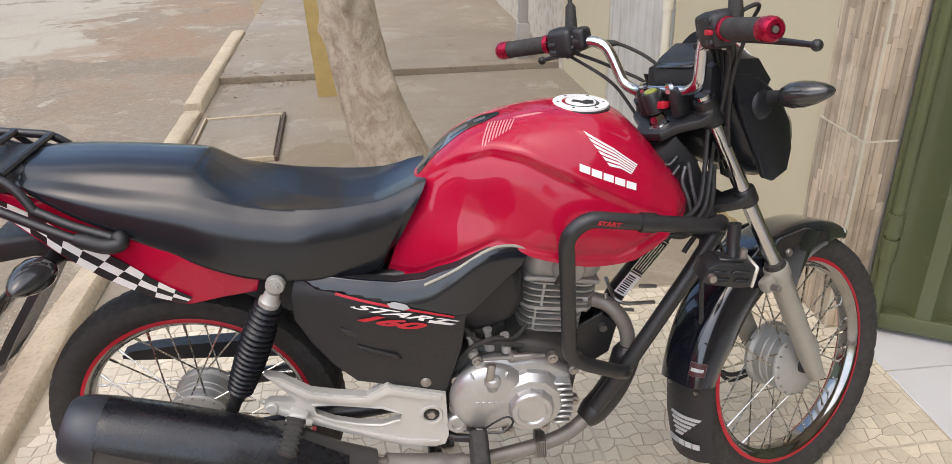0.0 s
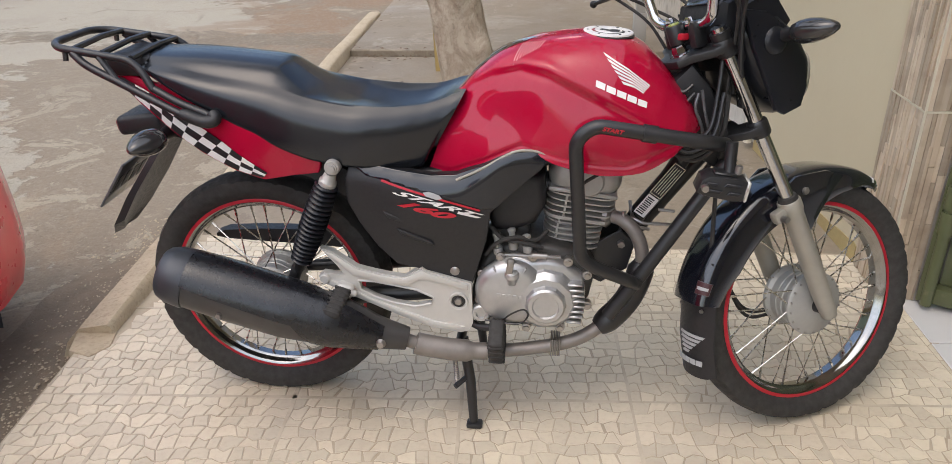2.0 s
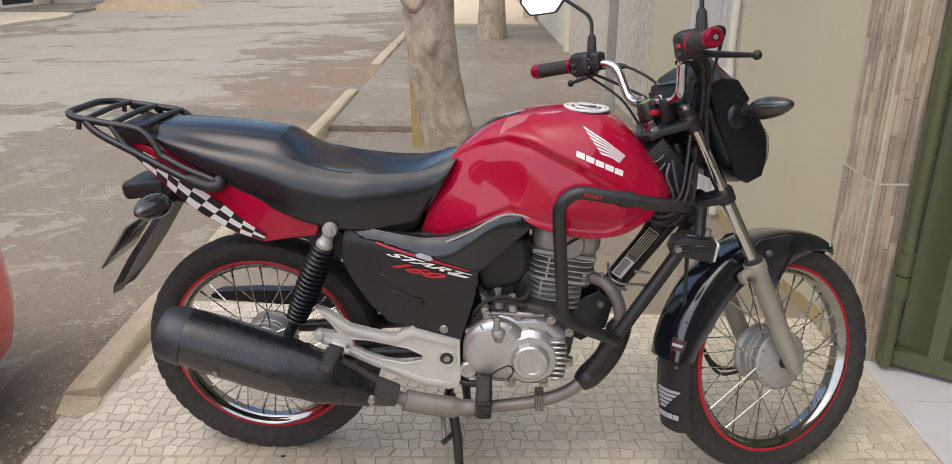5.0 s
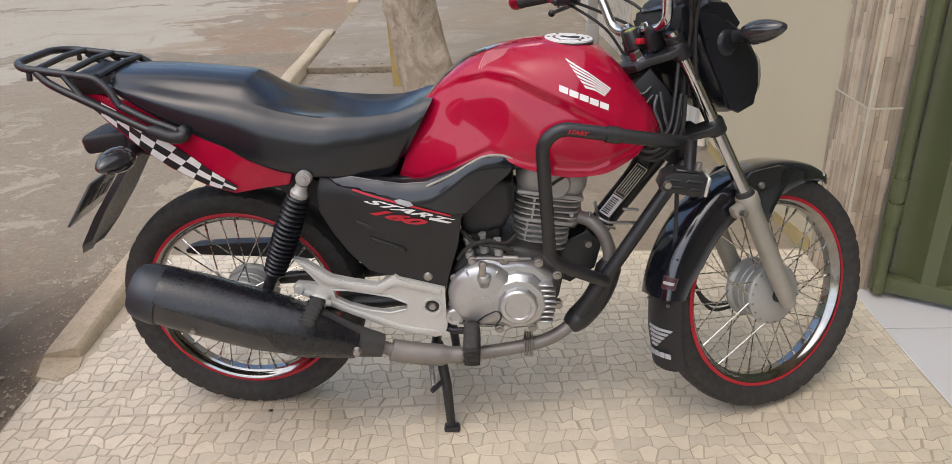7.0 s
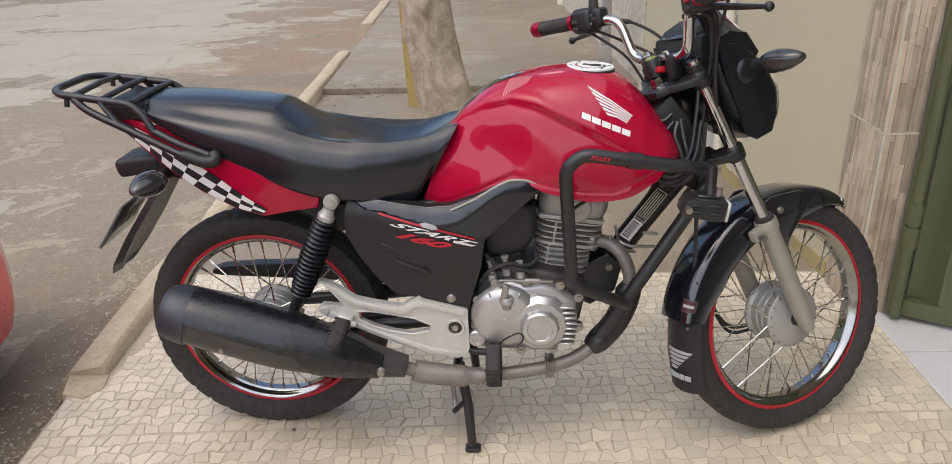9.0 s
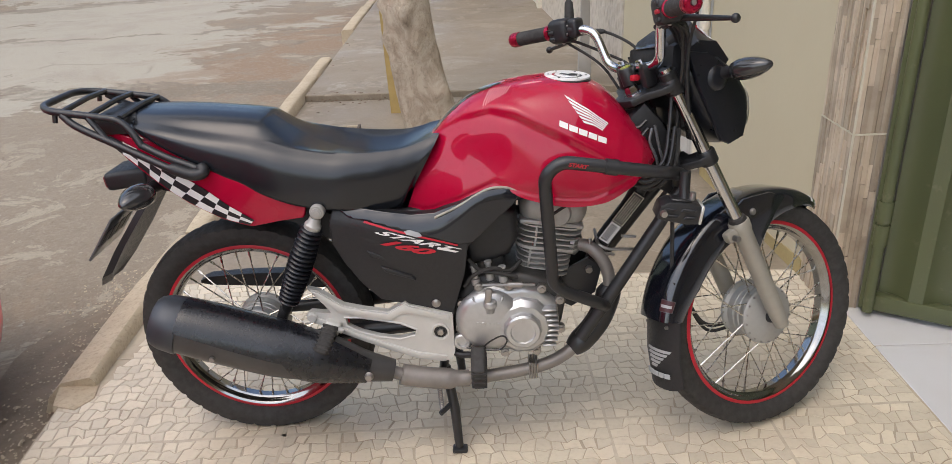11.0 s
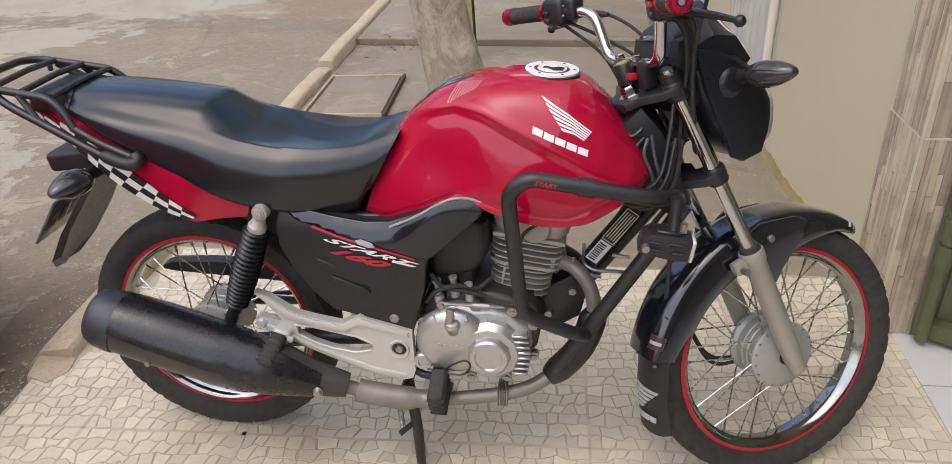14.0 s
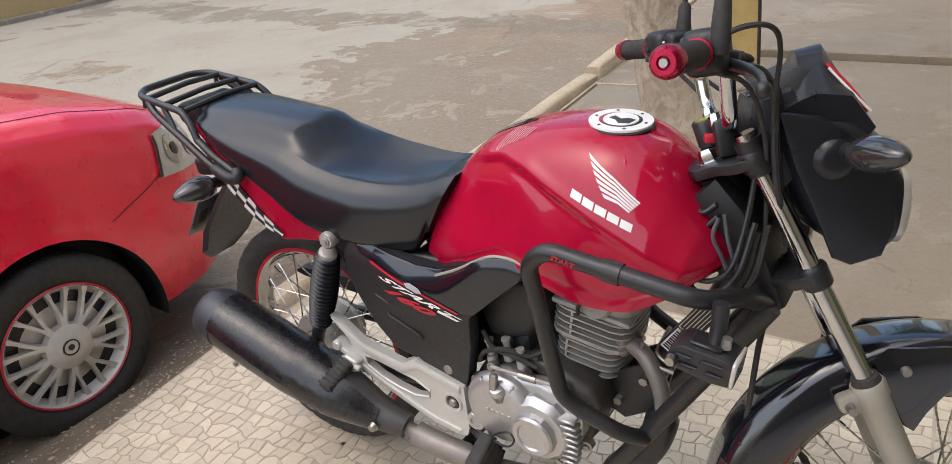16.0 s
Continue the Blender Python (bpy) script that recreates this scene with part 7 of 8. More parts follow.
fender = part("front_mudguard", mudguard(), BLACK_GLOSS, bike, "glossy black front mudguard", 50, S)
for s in (-1, 1):
    bm = bm_new()
    slab(bm, [(1.195, 0.590), (1.235, 0.625), (1.32, 0.632), (1.37, 0.615), (1.345, 0.585), (1.30, 0.520), (1.285, 0.488), (1.265, 0.50), (1.235, 0.55)], s * 0.058, s * 0.066, "y", 0.003, 2)
    part("fork_brace", bm, BLACK_GLOSS, fender, "black side plate of the mudguard", 40, S)
    bm = bm_new()
    lathe(bm, [(0.0, 0.006), (0.007, 0.006), (0.009, 0.003), (0.009, 0.0)], (1.262, s * 0.066, 0.590), (0, s, 0), 12)
    part("screw", bm, STEEL, fender, xf=S)
for k in range(5):
    a = 54.2 + 1.9 * k
    part("stripe", fender_patch(a, a + 1.3, -0.86, -0.12, 0.0006), WHITE if k % 2 == 0 else LEAF, fender, "white and green sticker stripe", 0, S)
# mud flap
bm = bm_new()
loops = []
for k in range(9):
    t = -1 + 2 * k / 8
    y = 0.066 * t
    x = 1.010 + 0.022 * t * t
    loops.append([Vector((x, y, 0.345)), Vector((x - 0.004, y, 0.25)), Vector((x + 0.006, y, 0.16 + 0.012 * t ** 4)), Vector((x + 0.010, y, 0.16 + 0.012 * t ** 4)), Vector((x, y, 0.25)), Vector((x + 0.004, y, 0.345))])
rings(bm, loops)
flap = part("mud_flap", bm, BLACK_PLASTIC, bike, "black rubber mud flap with a printed emblem", 40, S)
for yy in (-0.038, 0.038):
    bm = bm_new()
    lathe(bm, [(0.0, 0.006), (0.004, 0.006), (0.005, 0.0)], (1.016, yy, 0.330), (-1, 0, 0), 10)
    part("rivet", bm, STEEL, flap, xf=S)


def flap_quad(y0, y1, z0, z1, y2=None, y3=None):
    bm = bm_new()
    def fx(y):
        return 1.010 + 0.022 * (y / 0.066) ** 2 - 0.0062
    a2, b2 = (y2 if y2 is not None else y0), (y3 if y3 is not None else y1)
    loops = []
    for k in range(7):
        f = k / 6
        lo, hi = y0 + (y1 - y0) * f, a2 + (b2 - a2) * f
        q = [Vector((fx(lo), lo, z0)), Vector((fx(hi), hi, z1))]
        loops.append(q + [v + Vector((0.0025, 0, 0)) for v in reversed(q)])
    rings(bm, loops)
    return bm


for k in range(5):
    part("emblem_bar", flap_quad(0.034 - 0.004 * k, -0.044 + 0.010 * k, 0.262 - 0.0105 * k, 0.2685 - 0.0105 * k, 0.030 - 0.004 * k, -0.049 + 0.010 * k), PRINT_GREY, flap, "pale grey wing bar", 0, S)
for k in range(5):
    part("letter_block", flap_quad(0.040 - 0.0175 * k, 0.026 - 0.0175 * k, 0.196, 0.208), PRINT_GREY, flap, "pale block in place of a letter", 0, S)
for nm, mt, a0, a1, t0, t1, lift in (("maker_sticker", GREY_STRIPE, 162.4, 167.6, -0.78, -0.36, 0.0006), ("sticker_field", STICKER_DARK, 162.6, 167.4, -0.77, -0.37, 0.0014), ("sticker_text", PRINT_GREY, 164.5, 165.7, -0.73, -0.41, 0.0022)):
    part(nm, fender_patch(a0, a1, t0, t1, lift), mt, fender, "small dark maroon and grey sticker with a plain bar", 0, S)

# cable bundle, clips and wires about the steering head
for k in range(2):
    u, w = 0.030 * k, 0.008 * (k % 2)
    bm = bm_new()
    tube(bm, spline([(0.930 + u, -0.185 + u, 1.052), (0.985 + u, -0.160 + u - w, 1.03), (1.020 + u, -0.118 + u - w, 0.96), (1.036 + u, -0.080 + u - w, 0.88), (1.045 + u, -0.055 + u, 0.80)], 8), 0.0036, 8)
    part("control_cable", bm, RUBBER, bike, "black control cable", xf=S)
for pts in ([(0.935, -0.080, 0.775), (0.985, -0.100, 0.742), (1.03, -0.095, 0.765), (1.045, -0.070, 0.84), (1.05, -0.05, 0.92)], [(0.93, -0.085, 0.755), (0.99, -0.108, 0.722), (1.04, -0.098, 0.755), (1.058, -0.070, 0.84)], [(0.95, -0.04, 0.85), (0.975, -0.06, 0.838), (0.995, -0.055, 0.852)], [(0.945, -0.045, 0.825), (0.975, -0.065, 0.812), (1.0, -0.06, 0.835)]):
    bm = bm_new()
    tube(bm, spline(pts, 8), 0.0045, 8)
    part("wiring_loop", bm, BLACK_METAL, bike, "black wiring loop")
for pts in ([(1.005, -0.075, 0.84), (1.000, -0.082, 0.81), (1.015, -0.08, 0.775), (1.025, -0.075, 0.745)], [(1.012, -0.07, 0.845), (1.022, -0.075, 0.80), (1.038, -0.072, 0.75)]):
    bm = bm_new()
    tube(bm, spline(pts, 6), 0.0034, 8)
    part("wire_clip", bm, GREY_STRIPE, bike, "bright wire clip")
bm = bm_new()
box(bm, (0, 0, 0), (0.035, 0.05, 0.07), 0.010, pose(0.985, -0.02, 0.80, 0, -26, 0))
part("wiring_block", bm, BLACK_PLASTIC, bike, "black wiring connector block")

# ----- engine -----
def rounded_plate(bm, c, w, h, t, r):
    pts = []
    for cx, cy, a0 in ((1, 1, 0), (-1, 1, 90), (-1, -1, 180), (1, -1, 270)):
        for k in range(4):
            a = radians(a0 + 30 * k)
            pts.append((c[0] + cx * (w / 2 - r) + r * math.cos(a), c[1] + cy * (h / 2 - r) + r * math.sin(a)))
    slab(bm, pts, c[2] - t / 2, c[2] + t / 2, "z")


tilt = Matrix.Translation((0.75, 0, 0.44)) @ Matrix.Rotation(radians(8), 4, "Y")
bm = bm_new()
box(bm, (0, 0, 0.10), (0.095, 0.085, 0.22), 0.015)
engine = part("engine", bm, ALU, bike, "air-cooled single cylinder engine in dull aluminium", xf=tilt)
for k in range(10):
    z = 0.026 + 0.0145 * k
    big = k > 4
    bm = bm_new()
    w, h = (0.160, 0.134) if big else (0.136, 0.120)
    rounded_plate(bm, (0.004 if big else 0, 0, z), w, h, 0.0036 if k != 5 else 0.008, 0.034)
    if k < 9:
        box(bm, (-0.030 if big else -0.038, -0.062 if big else -0.055, z + 0.007), (0.005, 0.006, 0.010))
    part("cooling_fin", bm, ALU_DARK, engine, "", 30, tilt)
bm = bm_new()
box(bm, (0.004, 0, 0.200), (0.168, 0.136, 0.084), 0.038, seg=6)
box(bm, (0.004, 0, 0.165), (0.158, 0.132, 0.012), 0.005, seg=2)
lathe(bm, [(0.0, -0.076), (0.030, -0.076), (0.035, -0.071), (0.036, -0.05)], (0.012, 0, 0.196), (0, 1, 0), 26)
part("cylinder_head", bm, ALU_DARK, engine, "cast head cover", xf=tilt)
bm = bm_new()
tube(bm, spline([(-0.012, -0.080, 0.165), (-0.006, -0.092, 0.195), (0.022, -0.090, 0.222), (0.05, -0.078, 0.236), (0.09, -0.05, 0.262)], 7), 0.0038, 8)
part("spark_lead", bm, RUBBER, engine, "black spark plug lead", xf=tilt)
# crankcase
CASE = [(0.530, 0.285), (0.520, 0.34), (0.535, 0.42), (0.570, 0.475), (0.640, 0.500), (0.720, 0.485), (0.790, 0.462), (0.812, 0.425), (0.800, 0.355), (0.765, 0.300), (0.690, 0.272), (0.590, 0.268)]
bm = bm_new()
slab(bm, CASE, -0.105, 0.105, "y", 0.014, 3)
part("crankcase", bm, DARK_CASE, engine, "dirty grey aluminium crankcase")
COVER_R = [(0.548, 0.330), (0.545, 0.385), (0.560, 0.43), (0.590, 0.462), (0.630, 0.474), (0.665, 0.462), (0.700, 0.466), (0.745, 0.456), (0.785, 0.425), (0.790, 0.375), (0.765, 0.322), (0.72, 0.290), (0.66, 0.290), (0.60, 0.302)]
for s in (-1, 1):
    bm = bm_new()
    slab(bm, COVER_R, s * 0.100, s * 0.136, "y", 0.012, 3)
    cov = part("engine_cover", bm, ALU, engine, "bright cast side cover")
    bm = bm_new()
    lathe(bm, [(0.082, 0.0), (0.080, 0.012), (0.072, 0.022), (0.060, 0.026), (0.0, 0.027)], (0.617, s * 0.134, 0.385), (0, s, 0), 40)
    part("clutch_dome", bm, ALU, cov, "round clutch dome", 40)
    bm = bm_new()
    lathe(bm, [(0.078, 0.0), (0.075, 0.014), (0.062, 0.028), (0.048, 0.030), (0.044, 0.042), (0.040, 0.045), (0.030, 0.045), (0.028, 0.042), (0.0, 0.042)], (0.700, s * 0.132, 0.368), (0, s, 0), 11)
    fcap = part("filter_cap", bm, ALU, cov, "stepped faceted cap", 25)
    bm = bm_new()
    lathe(bm, [(0.044, 0.030), (0.044, 0.043), (0.040, 0.047), (0.031, 0.047), (0.029, 0.0435), (0.0, 0.0435)], (0.700, s * 0.132, 0.368), (0, s, 0), 40)
    part("cap_disc", bm, ALU, fcap, "", 30)
    for a in (62, 90, 118):
        bm = bm_new()
        box(bm, (0.617 + 0.066 * math.cos(radians(a)), s * 0.1535, 0.385 + 0.066 * math.sin(radians(a))), (0.005, 0.010, 0.026), 0.002, Matrix.Rotation(radians(90 - a), 4, "Y"), 1)
        part("dome_rib", bm, ALU, cov)
    for k in range(8):
        bm = bm_new()
        z = 0.415 - 0.014 * k
        dx = 0.010 * math.sin((k + 1) / 9 * math.pi)
        box(bm, (0.762 + dx, s * 0.146, z), (0.034, 0.024, 0.006), 0.002, seg=1)
        part("cover_rib", bm, ALU, cov)
    for x, z in ((0.552, 0.425), (0.545, 0.355), (0.595, 0.470), (0.668, 0.472), (0.748, 0.462), (0.792, 0.43), (0.795, 0.35), (0.735, 0.288), (0.655, 0.284), (0.578, 0.300)):
        bm = bm_new()
        lathe(bm, [(0.011, -0.016), (0.011, 0.0), (0.0065, 0.001), (0.0065, 0.006), (0.0, 0.006)], (x, s * 0.134, z), (0, s, 0), 12)
        part("cover_bolt", bm, STEEL, cov)
    bm = bm_new()
    lathe(bm, [(0.022, 0.0), (0.022, 0.018), (0.019, 0.022), (0.012, 0.022), (0.011, 0.018), (0.0, 0.018)], (0.549, s * 0.128, 0.326), (0, s, 0), 24)
    part("plug", bm, ALU, cov, "round threaded plug", 30)
# clutch arm and cable on the right cover
bm = bm_new()
box(bm, (0, 0, 0), (0.016, 0.012, 0.045), 0.004, pose(0.618, -0.166, 0.462, 0, 8, 0))
part("clutch_arm", bm, STEEL, engine)
bm = bm_new()
lathe(bm, [(0.012, -0.02), (0.013, -0.005), (0.017, 0.0), (0.017, 0.008), (0.013, 0.014), (0.0, 0.016)], (0.622, -0.160, 0.436), (0, -0.3, 1), 18)
part("oil_filler", bm, ALU, engine)
bm = bm_new()
tube(bm, [(0.605, -0.150, 0.486), (0.68, -0.145, 0.482), (0.73, -0.14, 0.478)], 0.004, 8)
tube(bm, [(0.665, -0.146, 0.483), (0.70, -0.143, 0.4805)], 0.0075, 10)
part("clutch_cable", bm, STEEL, engine)
for k in range(5):
    bm = bm_new()
    box(bm, (0.592 + 0.0125 * k, -0.1616, 0.386 - 0.001 * k), (0.009, 0.0016, 0.009), 0.0005, seg=1)
    part("cast_letter_block", bm, ALU, engine, "raised block in place of a letter")
for x, y, z, h in ((0.588, -0.118, 0.484, 0.034), (0.622, -0.110, 0.494, 0.030), (0.655, -0.116, 0.490, 0.022)):
    bm = bm_new()
    lathe(bm, [(0.011, -0.012), (0.011, 0.004), (0.007, 0.006), (0.007, h), (0.0095, h + 0.001), (0.0095, h + 0.007), (0.0, h + 0.008)], (x, y, z), (-0.1, 0, 1), 10)
    part("case_stud", bm, ALU_DARK, engine, "dirty grey stud")
for pts in ([(0.560, -0.122, 0.47), (0.585, -0.134, 0.505), (0.630, -0.130, 0.520), (0.672, -0.112, 0.505), (0.70, -0.090, 0.52)], [(0.572, -0.118, 0.540), (0.600, -0.128, 0.515), (0.645, -0.126, 0.505), (0.69, -0.118, 0.488)]):
    bm = bm_new()
    tube(bm, spline(pts, 6), 0.0050, 8)
    part("case_hose", bm, RUBBER, engine, "black rubber hose")
# intake and box behind the cover
bm = bm_new()
slab(bm, [(0.560, 0.640), (0.640, 0.670), (0.690, 0.655), (0.695, 0.585), (0.672, 0.540), (0.620, 0.520), (0.575, 0.520), (0.560, 0.56)], -0.105, 0.105, "y", 0.02, 3)
part("air_box", bm, BLACK_PLASTIC, engine, "black intake box")
bm = bm_new()
tube(bm, [(0.60, 0, 0.60), (0.70, 0, 0.60)], 0.03, 16)
box(bm, (0.615, -0.03, 0.51), (0.09, 0.12, 0.05), 0.012)
part("throttle_body", bm, BLACK_METAL, engine)
bm = bm_new()
box(bm, (0.44, 0, 0.52), (0.20, 0.18, 0.22), 0.03)
part("battery_box", bm, BLACK_PLASTIC, bike, "black box behind the side covers")
# front engine plates
for s in (-1, 1):
    bm = bm_new()
    slab(bm, [(0.80, 0.46), (0.87, 0.50), (0.905, 0.47), (0.89, 0.40), (0.83, 0.36), (0.79, 0.38)], s * 0.030, s * 0.038, "y", 0.002, 1)
    pl = part("engine_plate", bm, BLACK_METAL, bike, "black engine mounting plate")
    for x, z in ((0.872, 0.468), (0.82, 0.405)):
        bm = bm_new()
        lathe(bm, [(0.0, 0.012), (0.009, 0.012), (0.010, 0.0)], (x, s * 0.038, z), (0, s, 0), 6)
        part("plate_bolt", bm, STEEL, pl)

# label on the down tube
lm = Matrix.Translation((0.950, -0.024, 0.597)) @ Matrix.Rotation(radians(-55), 4, "Y")
bm = bm_new()
box(bm, (0, 0, 0), (0.155, 0.003, 0.032), 0.001, seg=1)
lab = part("paper_label", bm, BLACK_PLASTIC, bike, "black and cream paper label with bars", xf=lm @ pose(0.0, 0, 0))
bm = bm_new()
box(bm, (-0.045, -0.003, 0), (0.055, 0.002, 0.029), 0.0005, seg=1)
part("label_field", bm, WHITE, lab, xf=lm)
for k in range(9):
    bm = bm_new()
    box(bm, (-0.066 + 0.0052 * k, -0.0048, 0.003), (0.0022 if k % 2 else 0.0032, 0.001, 0.018))
    part("code_bar", bm, BLACK_PLASTIC, lab, xf=lm)
bm = bm_new()
for a, b, c, d in ((0.03, 0.0145, 0.088, 0.0015), (0.03, -0.0145, 0.088, 0.0015), (-0.0135, 0, 0.0015, 0.029), (0.0735, 0, 0.0015, 0.029)):
    box(bm, (a, -0.0025, b), (c, 0.002, d))
for k in range(4):
    box(bm, (0.03, -0.0025, 0.0085 - 0.0058 * k), (0.074, 0.002, 0.0016))
part("label_print", bm, PAPER, lab, "cream frame and bars", 0, lm)

bm = bm_new()
tube(bm, spline([(0.872, -0.050, 0.556), (0.874, -0.056, 0.536), (0.892, -0.060, 0.524), (0.932, -0.056, 0.514)], 6), 0.004, 8)
part("breather_tube", bm, STEEL, bike, "short grey breather tube")
# ----- crash guard -----
for s in (-1, 1):
    pts = rounded([(1.080, s * 0.045, 0.690), (1.062, s * 0.135, 0.750), (1.030, s * 0.208, 0.774), (0.785, s * 0.218, 0.812), (0.750, s * 0.218, 0.780), (0.772, s * 0.178, 0.500), (0.800, s * 0.172, 0.474), (0.880, s * 0.160, 0.436), (0.905, s * 0.120, 0.405)], 0.04)
    bm = bm_new()
    tube(bm, pts, 0.0148, 18)
    gd = part("crash_guard", bm, BLACK_METAL, bike, "black tubular crash guard", 60)
    bm = bm_new()
    tube(bm, [(0.908, s * 0.2130, 0.7930), (0.880, s * 0.2141, 0.7973)], 0.0178, 18)
    part("sleeve", bm, BLACK_METAL, gd)
    bm = bm_new()
    tube(bm, [(1.090, s * 0.068, 0.700), (1.03, s * 0.086, 0.605), (0.90, s * 0.112, 0.400), (0.845, s * 0.118, 0.316)], 0.0165, 16)
    part("strut", bm, BLACK_METAL, gd)
    if s < 0:
        bm = bm_new()
        tube(bm, rounded([(0.982, -0.040, 0.520), (0.915, -0.046, 0.524), (0.893, -0.040, 0.536), (0.893, 0.030, 0.546)], 0.012), 0.0042, 8)
        part("u_bolt", bm, STEEL, gd, "bright steel clamp round the down tube")
        bm = bm_new()
        tube(bm, [(0.955, -0.012, 0.545), (0.992, -0.012, 0.541)], 0.0042, 8)
        part("u_bolt", bm, STEEL, gd)
    # auxiliary lamp
    am = Matrix.Translation((1.036, s * 0.226, 0.698)) @ Matrix.Rotation(radians(8), 4, "Y") @ Matrix.Diagonal((1.14, 1.05, 1.2, 1))
    bm = bm_new()
    slab(bm, [(-0.040, -0.012), (-0.036, 0.010), (-0.022, 0.019), (0.030, 0.019), (0.041, 0.016), (0.041, -0.017), (0.020, -0.020), (-0.030, -0.016)], -0.025, 0.025, "y", 0.003, 2)
    lamp = part("auxiliary_lamp", bm, BLACK_METAL, bike, "small slotted black auxiliary lamp", xf=am)
    for k, (x0, x1, z) in enumerate(((-0.030, -0.006, 0.006), (0.002, 0.032, 0.008), (-0.026, 0.002, -0.006), (0.010, 0.034, -0.006))):
        for sy in (-1, 1):
            bm = bm_new()
            slab(bm, [(x0, z - 0.003), (x0 + 0.004, z + 0.003), (x1, z + 0.003), (x1 - 0.004, z - 0.003)], sy * 0.0245, sy * 0.0290, "y", 0.001, 1)
            part("fin", bm, SATIN, lamp, xf=am)
    bm = bm_new()
    box(bm, (0.004, 0, 0.021), (0.040, 0.030, 0.005), 0.002, seg=1)
    part("top_plate", bm, BLACK_METAL, lamp, xf=am)
    bm = bm_new()
    box(bm, (0.044, 0, 0), (0.006, 0.050, 0.036), 0.002, seg=1)
    part("lamp_lens", bm, CLEAR, lamp, "clear lens", xf=am)
    bm = bm_new()
    lathe(bm, [(0.0, 0.014), (0.006, 0.014), (0.007, 0.0)], (0.025, s * 0.0, 0.022), (0, 0, 1), 10)
    part("lamp_bolt", bm, STEEL, lamp, xf=am)
    bm = bm_new()
    lathe(bm, [(0.0, 0.01), (0.006, 0.01), (0.007, 0.0)], (-0.030, s * 0.030, 0.0), (0, s, 0), 10)
    part("lamp_bolt", bm, STEEL, lamp, xf=am)
    bm = bm_new()
    tube(bm, [(0.006, -s * 0.016, 0.070), (0.010, -s * 0.012, 0.040), (0.012, 0, 0.016)], [0.0105, 0.0105, 0.0095], 12)
    part("lamp_bracket", bm, BLACK_METAL, lamp, xf=am)

# ----- pedal, centre stand -----
bm = bm_new()
box(bm, (0, 0, 0), (0.034, 0.075, 0.085), 0.008, pose(0.590, -0.185, 0.275, 25, 0, 0), 3)
for k in range(4):
    box(bm, (0, 0, 0), (0.038, 0.079, 0.006), 0.002, pose(0.590, -0.185, 0.275, 25, 0, 0) @ pose(0, 0, -0.03 + 0.02 * k), 1)
pedal = part("brake_pedal", bm, RUBBER, bike, "black rubber brake pedal")
bm = bm_new()
tube(bm, [(0.50, -0.125, 0.30), (0.545, -0.14, 0.285), (0.585, -0.165, 0.30)], 0.009, 10)
part("pedal_arm", bm, BLACK_METAL, pedal)
bm = bm_new()
tube(bm, spline([(0.560, -0.160, 0.318), (0.612, -0.172, 0.318), (0.644, -0.176, 0.322), (0.660, -0.177, 0.344), (0.650, -0.176, 0.359), (0.622, -0.174, 0.345), (0.600, -0.168, 0.322)], 6), 0.0022, 6)
part("pedal_spring", bm, BLACK_METAL, pedal, "loop of black switch wire")
stand = part("centre_stand", tube(bm_new(), [(0.495, -0.13, 0.225), (0.495, 0.13, 0.225)], 0.012, 12), BLACK_METAL, bike, "black centre stand, down")
for s in (-1, 1):
    bm = bm_new()
    tube(bm, [(0.500, s * 0.105, 0.23), (0.520, s * 0.135, 0.12), (0.528, s * 0.155, 0.014)], [0.013, 0.013, 0.011], 10)
    part("leg", bm, BLACK_METAL, stand)
    bm = bm_new()
    box(bm, (0.530, s * 0.158, 0.0075), (0.040, 0.028, 0.014), 0.005)
    part("foot", bm, BLACK_METAL, stand)
bm = bm_new()
tube(bm, [(0.515, -0.13, 0.135), (0.485, -0.165, 0.125)], 0.007, 8)
part("foot_tang", bm, BLACK_METAL, stand)
bm = bm_new()
pts = []
for k in range(140):
    f = k / 139
    a = f * math.tau * 14
    c = Vector((0.485 + 0.004 * f, -0.150, 0.20 - 0.075 * f))
    pts.append(c + Vector((0.0055 * math.cos(a), 0.0055 * math.sin(a), 0)))
tube(bm, pts, 0.0014, 5)
part("stand_spring", bm, STEEL, stand, "thin coil spring", 60)

# ----- markings -----


def surface_of(ob):
    me = ob.data
    return BVHTree.FromPolygons([v.co for v in me.vertices], [p.vertices for p in me.polygons])


def stuck(name, polys, tree, mat, parent, label, s=-1, lift=0.0012, step=0.012, down=False):
    """Thin film of the given polygons in x, z (or x, y from above) laid on a surface."""
    bm = bm_new()
    for poly in polys:
        f = bm.faces.new([bm.verts.new((p[0], 0, p[1])) for p in poly])
    bmesh.ops.triangulate(bm, faces=bm.faces)
    for _ in range(4):
        es = [e for e in bm.edges if e.calc_length() > step]
        if not es:
            break
        bmesh.ops.subdivide_edges(bm, edges=es, cuts=1)
        bmesh.ops.triangulate(bm, faces=[f for f in bm.faces if len(f.verts) > 3])
    for v in bm.verts:
        if down:
            hit, nrm, _, _ = tree.ray_cast(Vector((v.co.x, v.co.z, 3)), Vector((0, 0, -1)))
        else:
            hit, nrm, _, _ = tree.ray_cast(Vector((v.co.x, s * 2, v.co.z)), Vector((0, -s, 0)))
        if hit is not None:
            out = Vector((0, 0, 1)) if down else Vector((0, s, 0.35)).normalized()
            v.co = hit + out * lift
    return part(name, bm, mat, parent, label, 50)


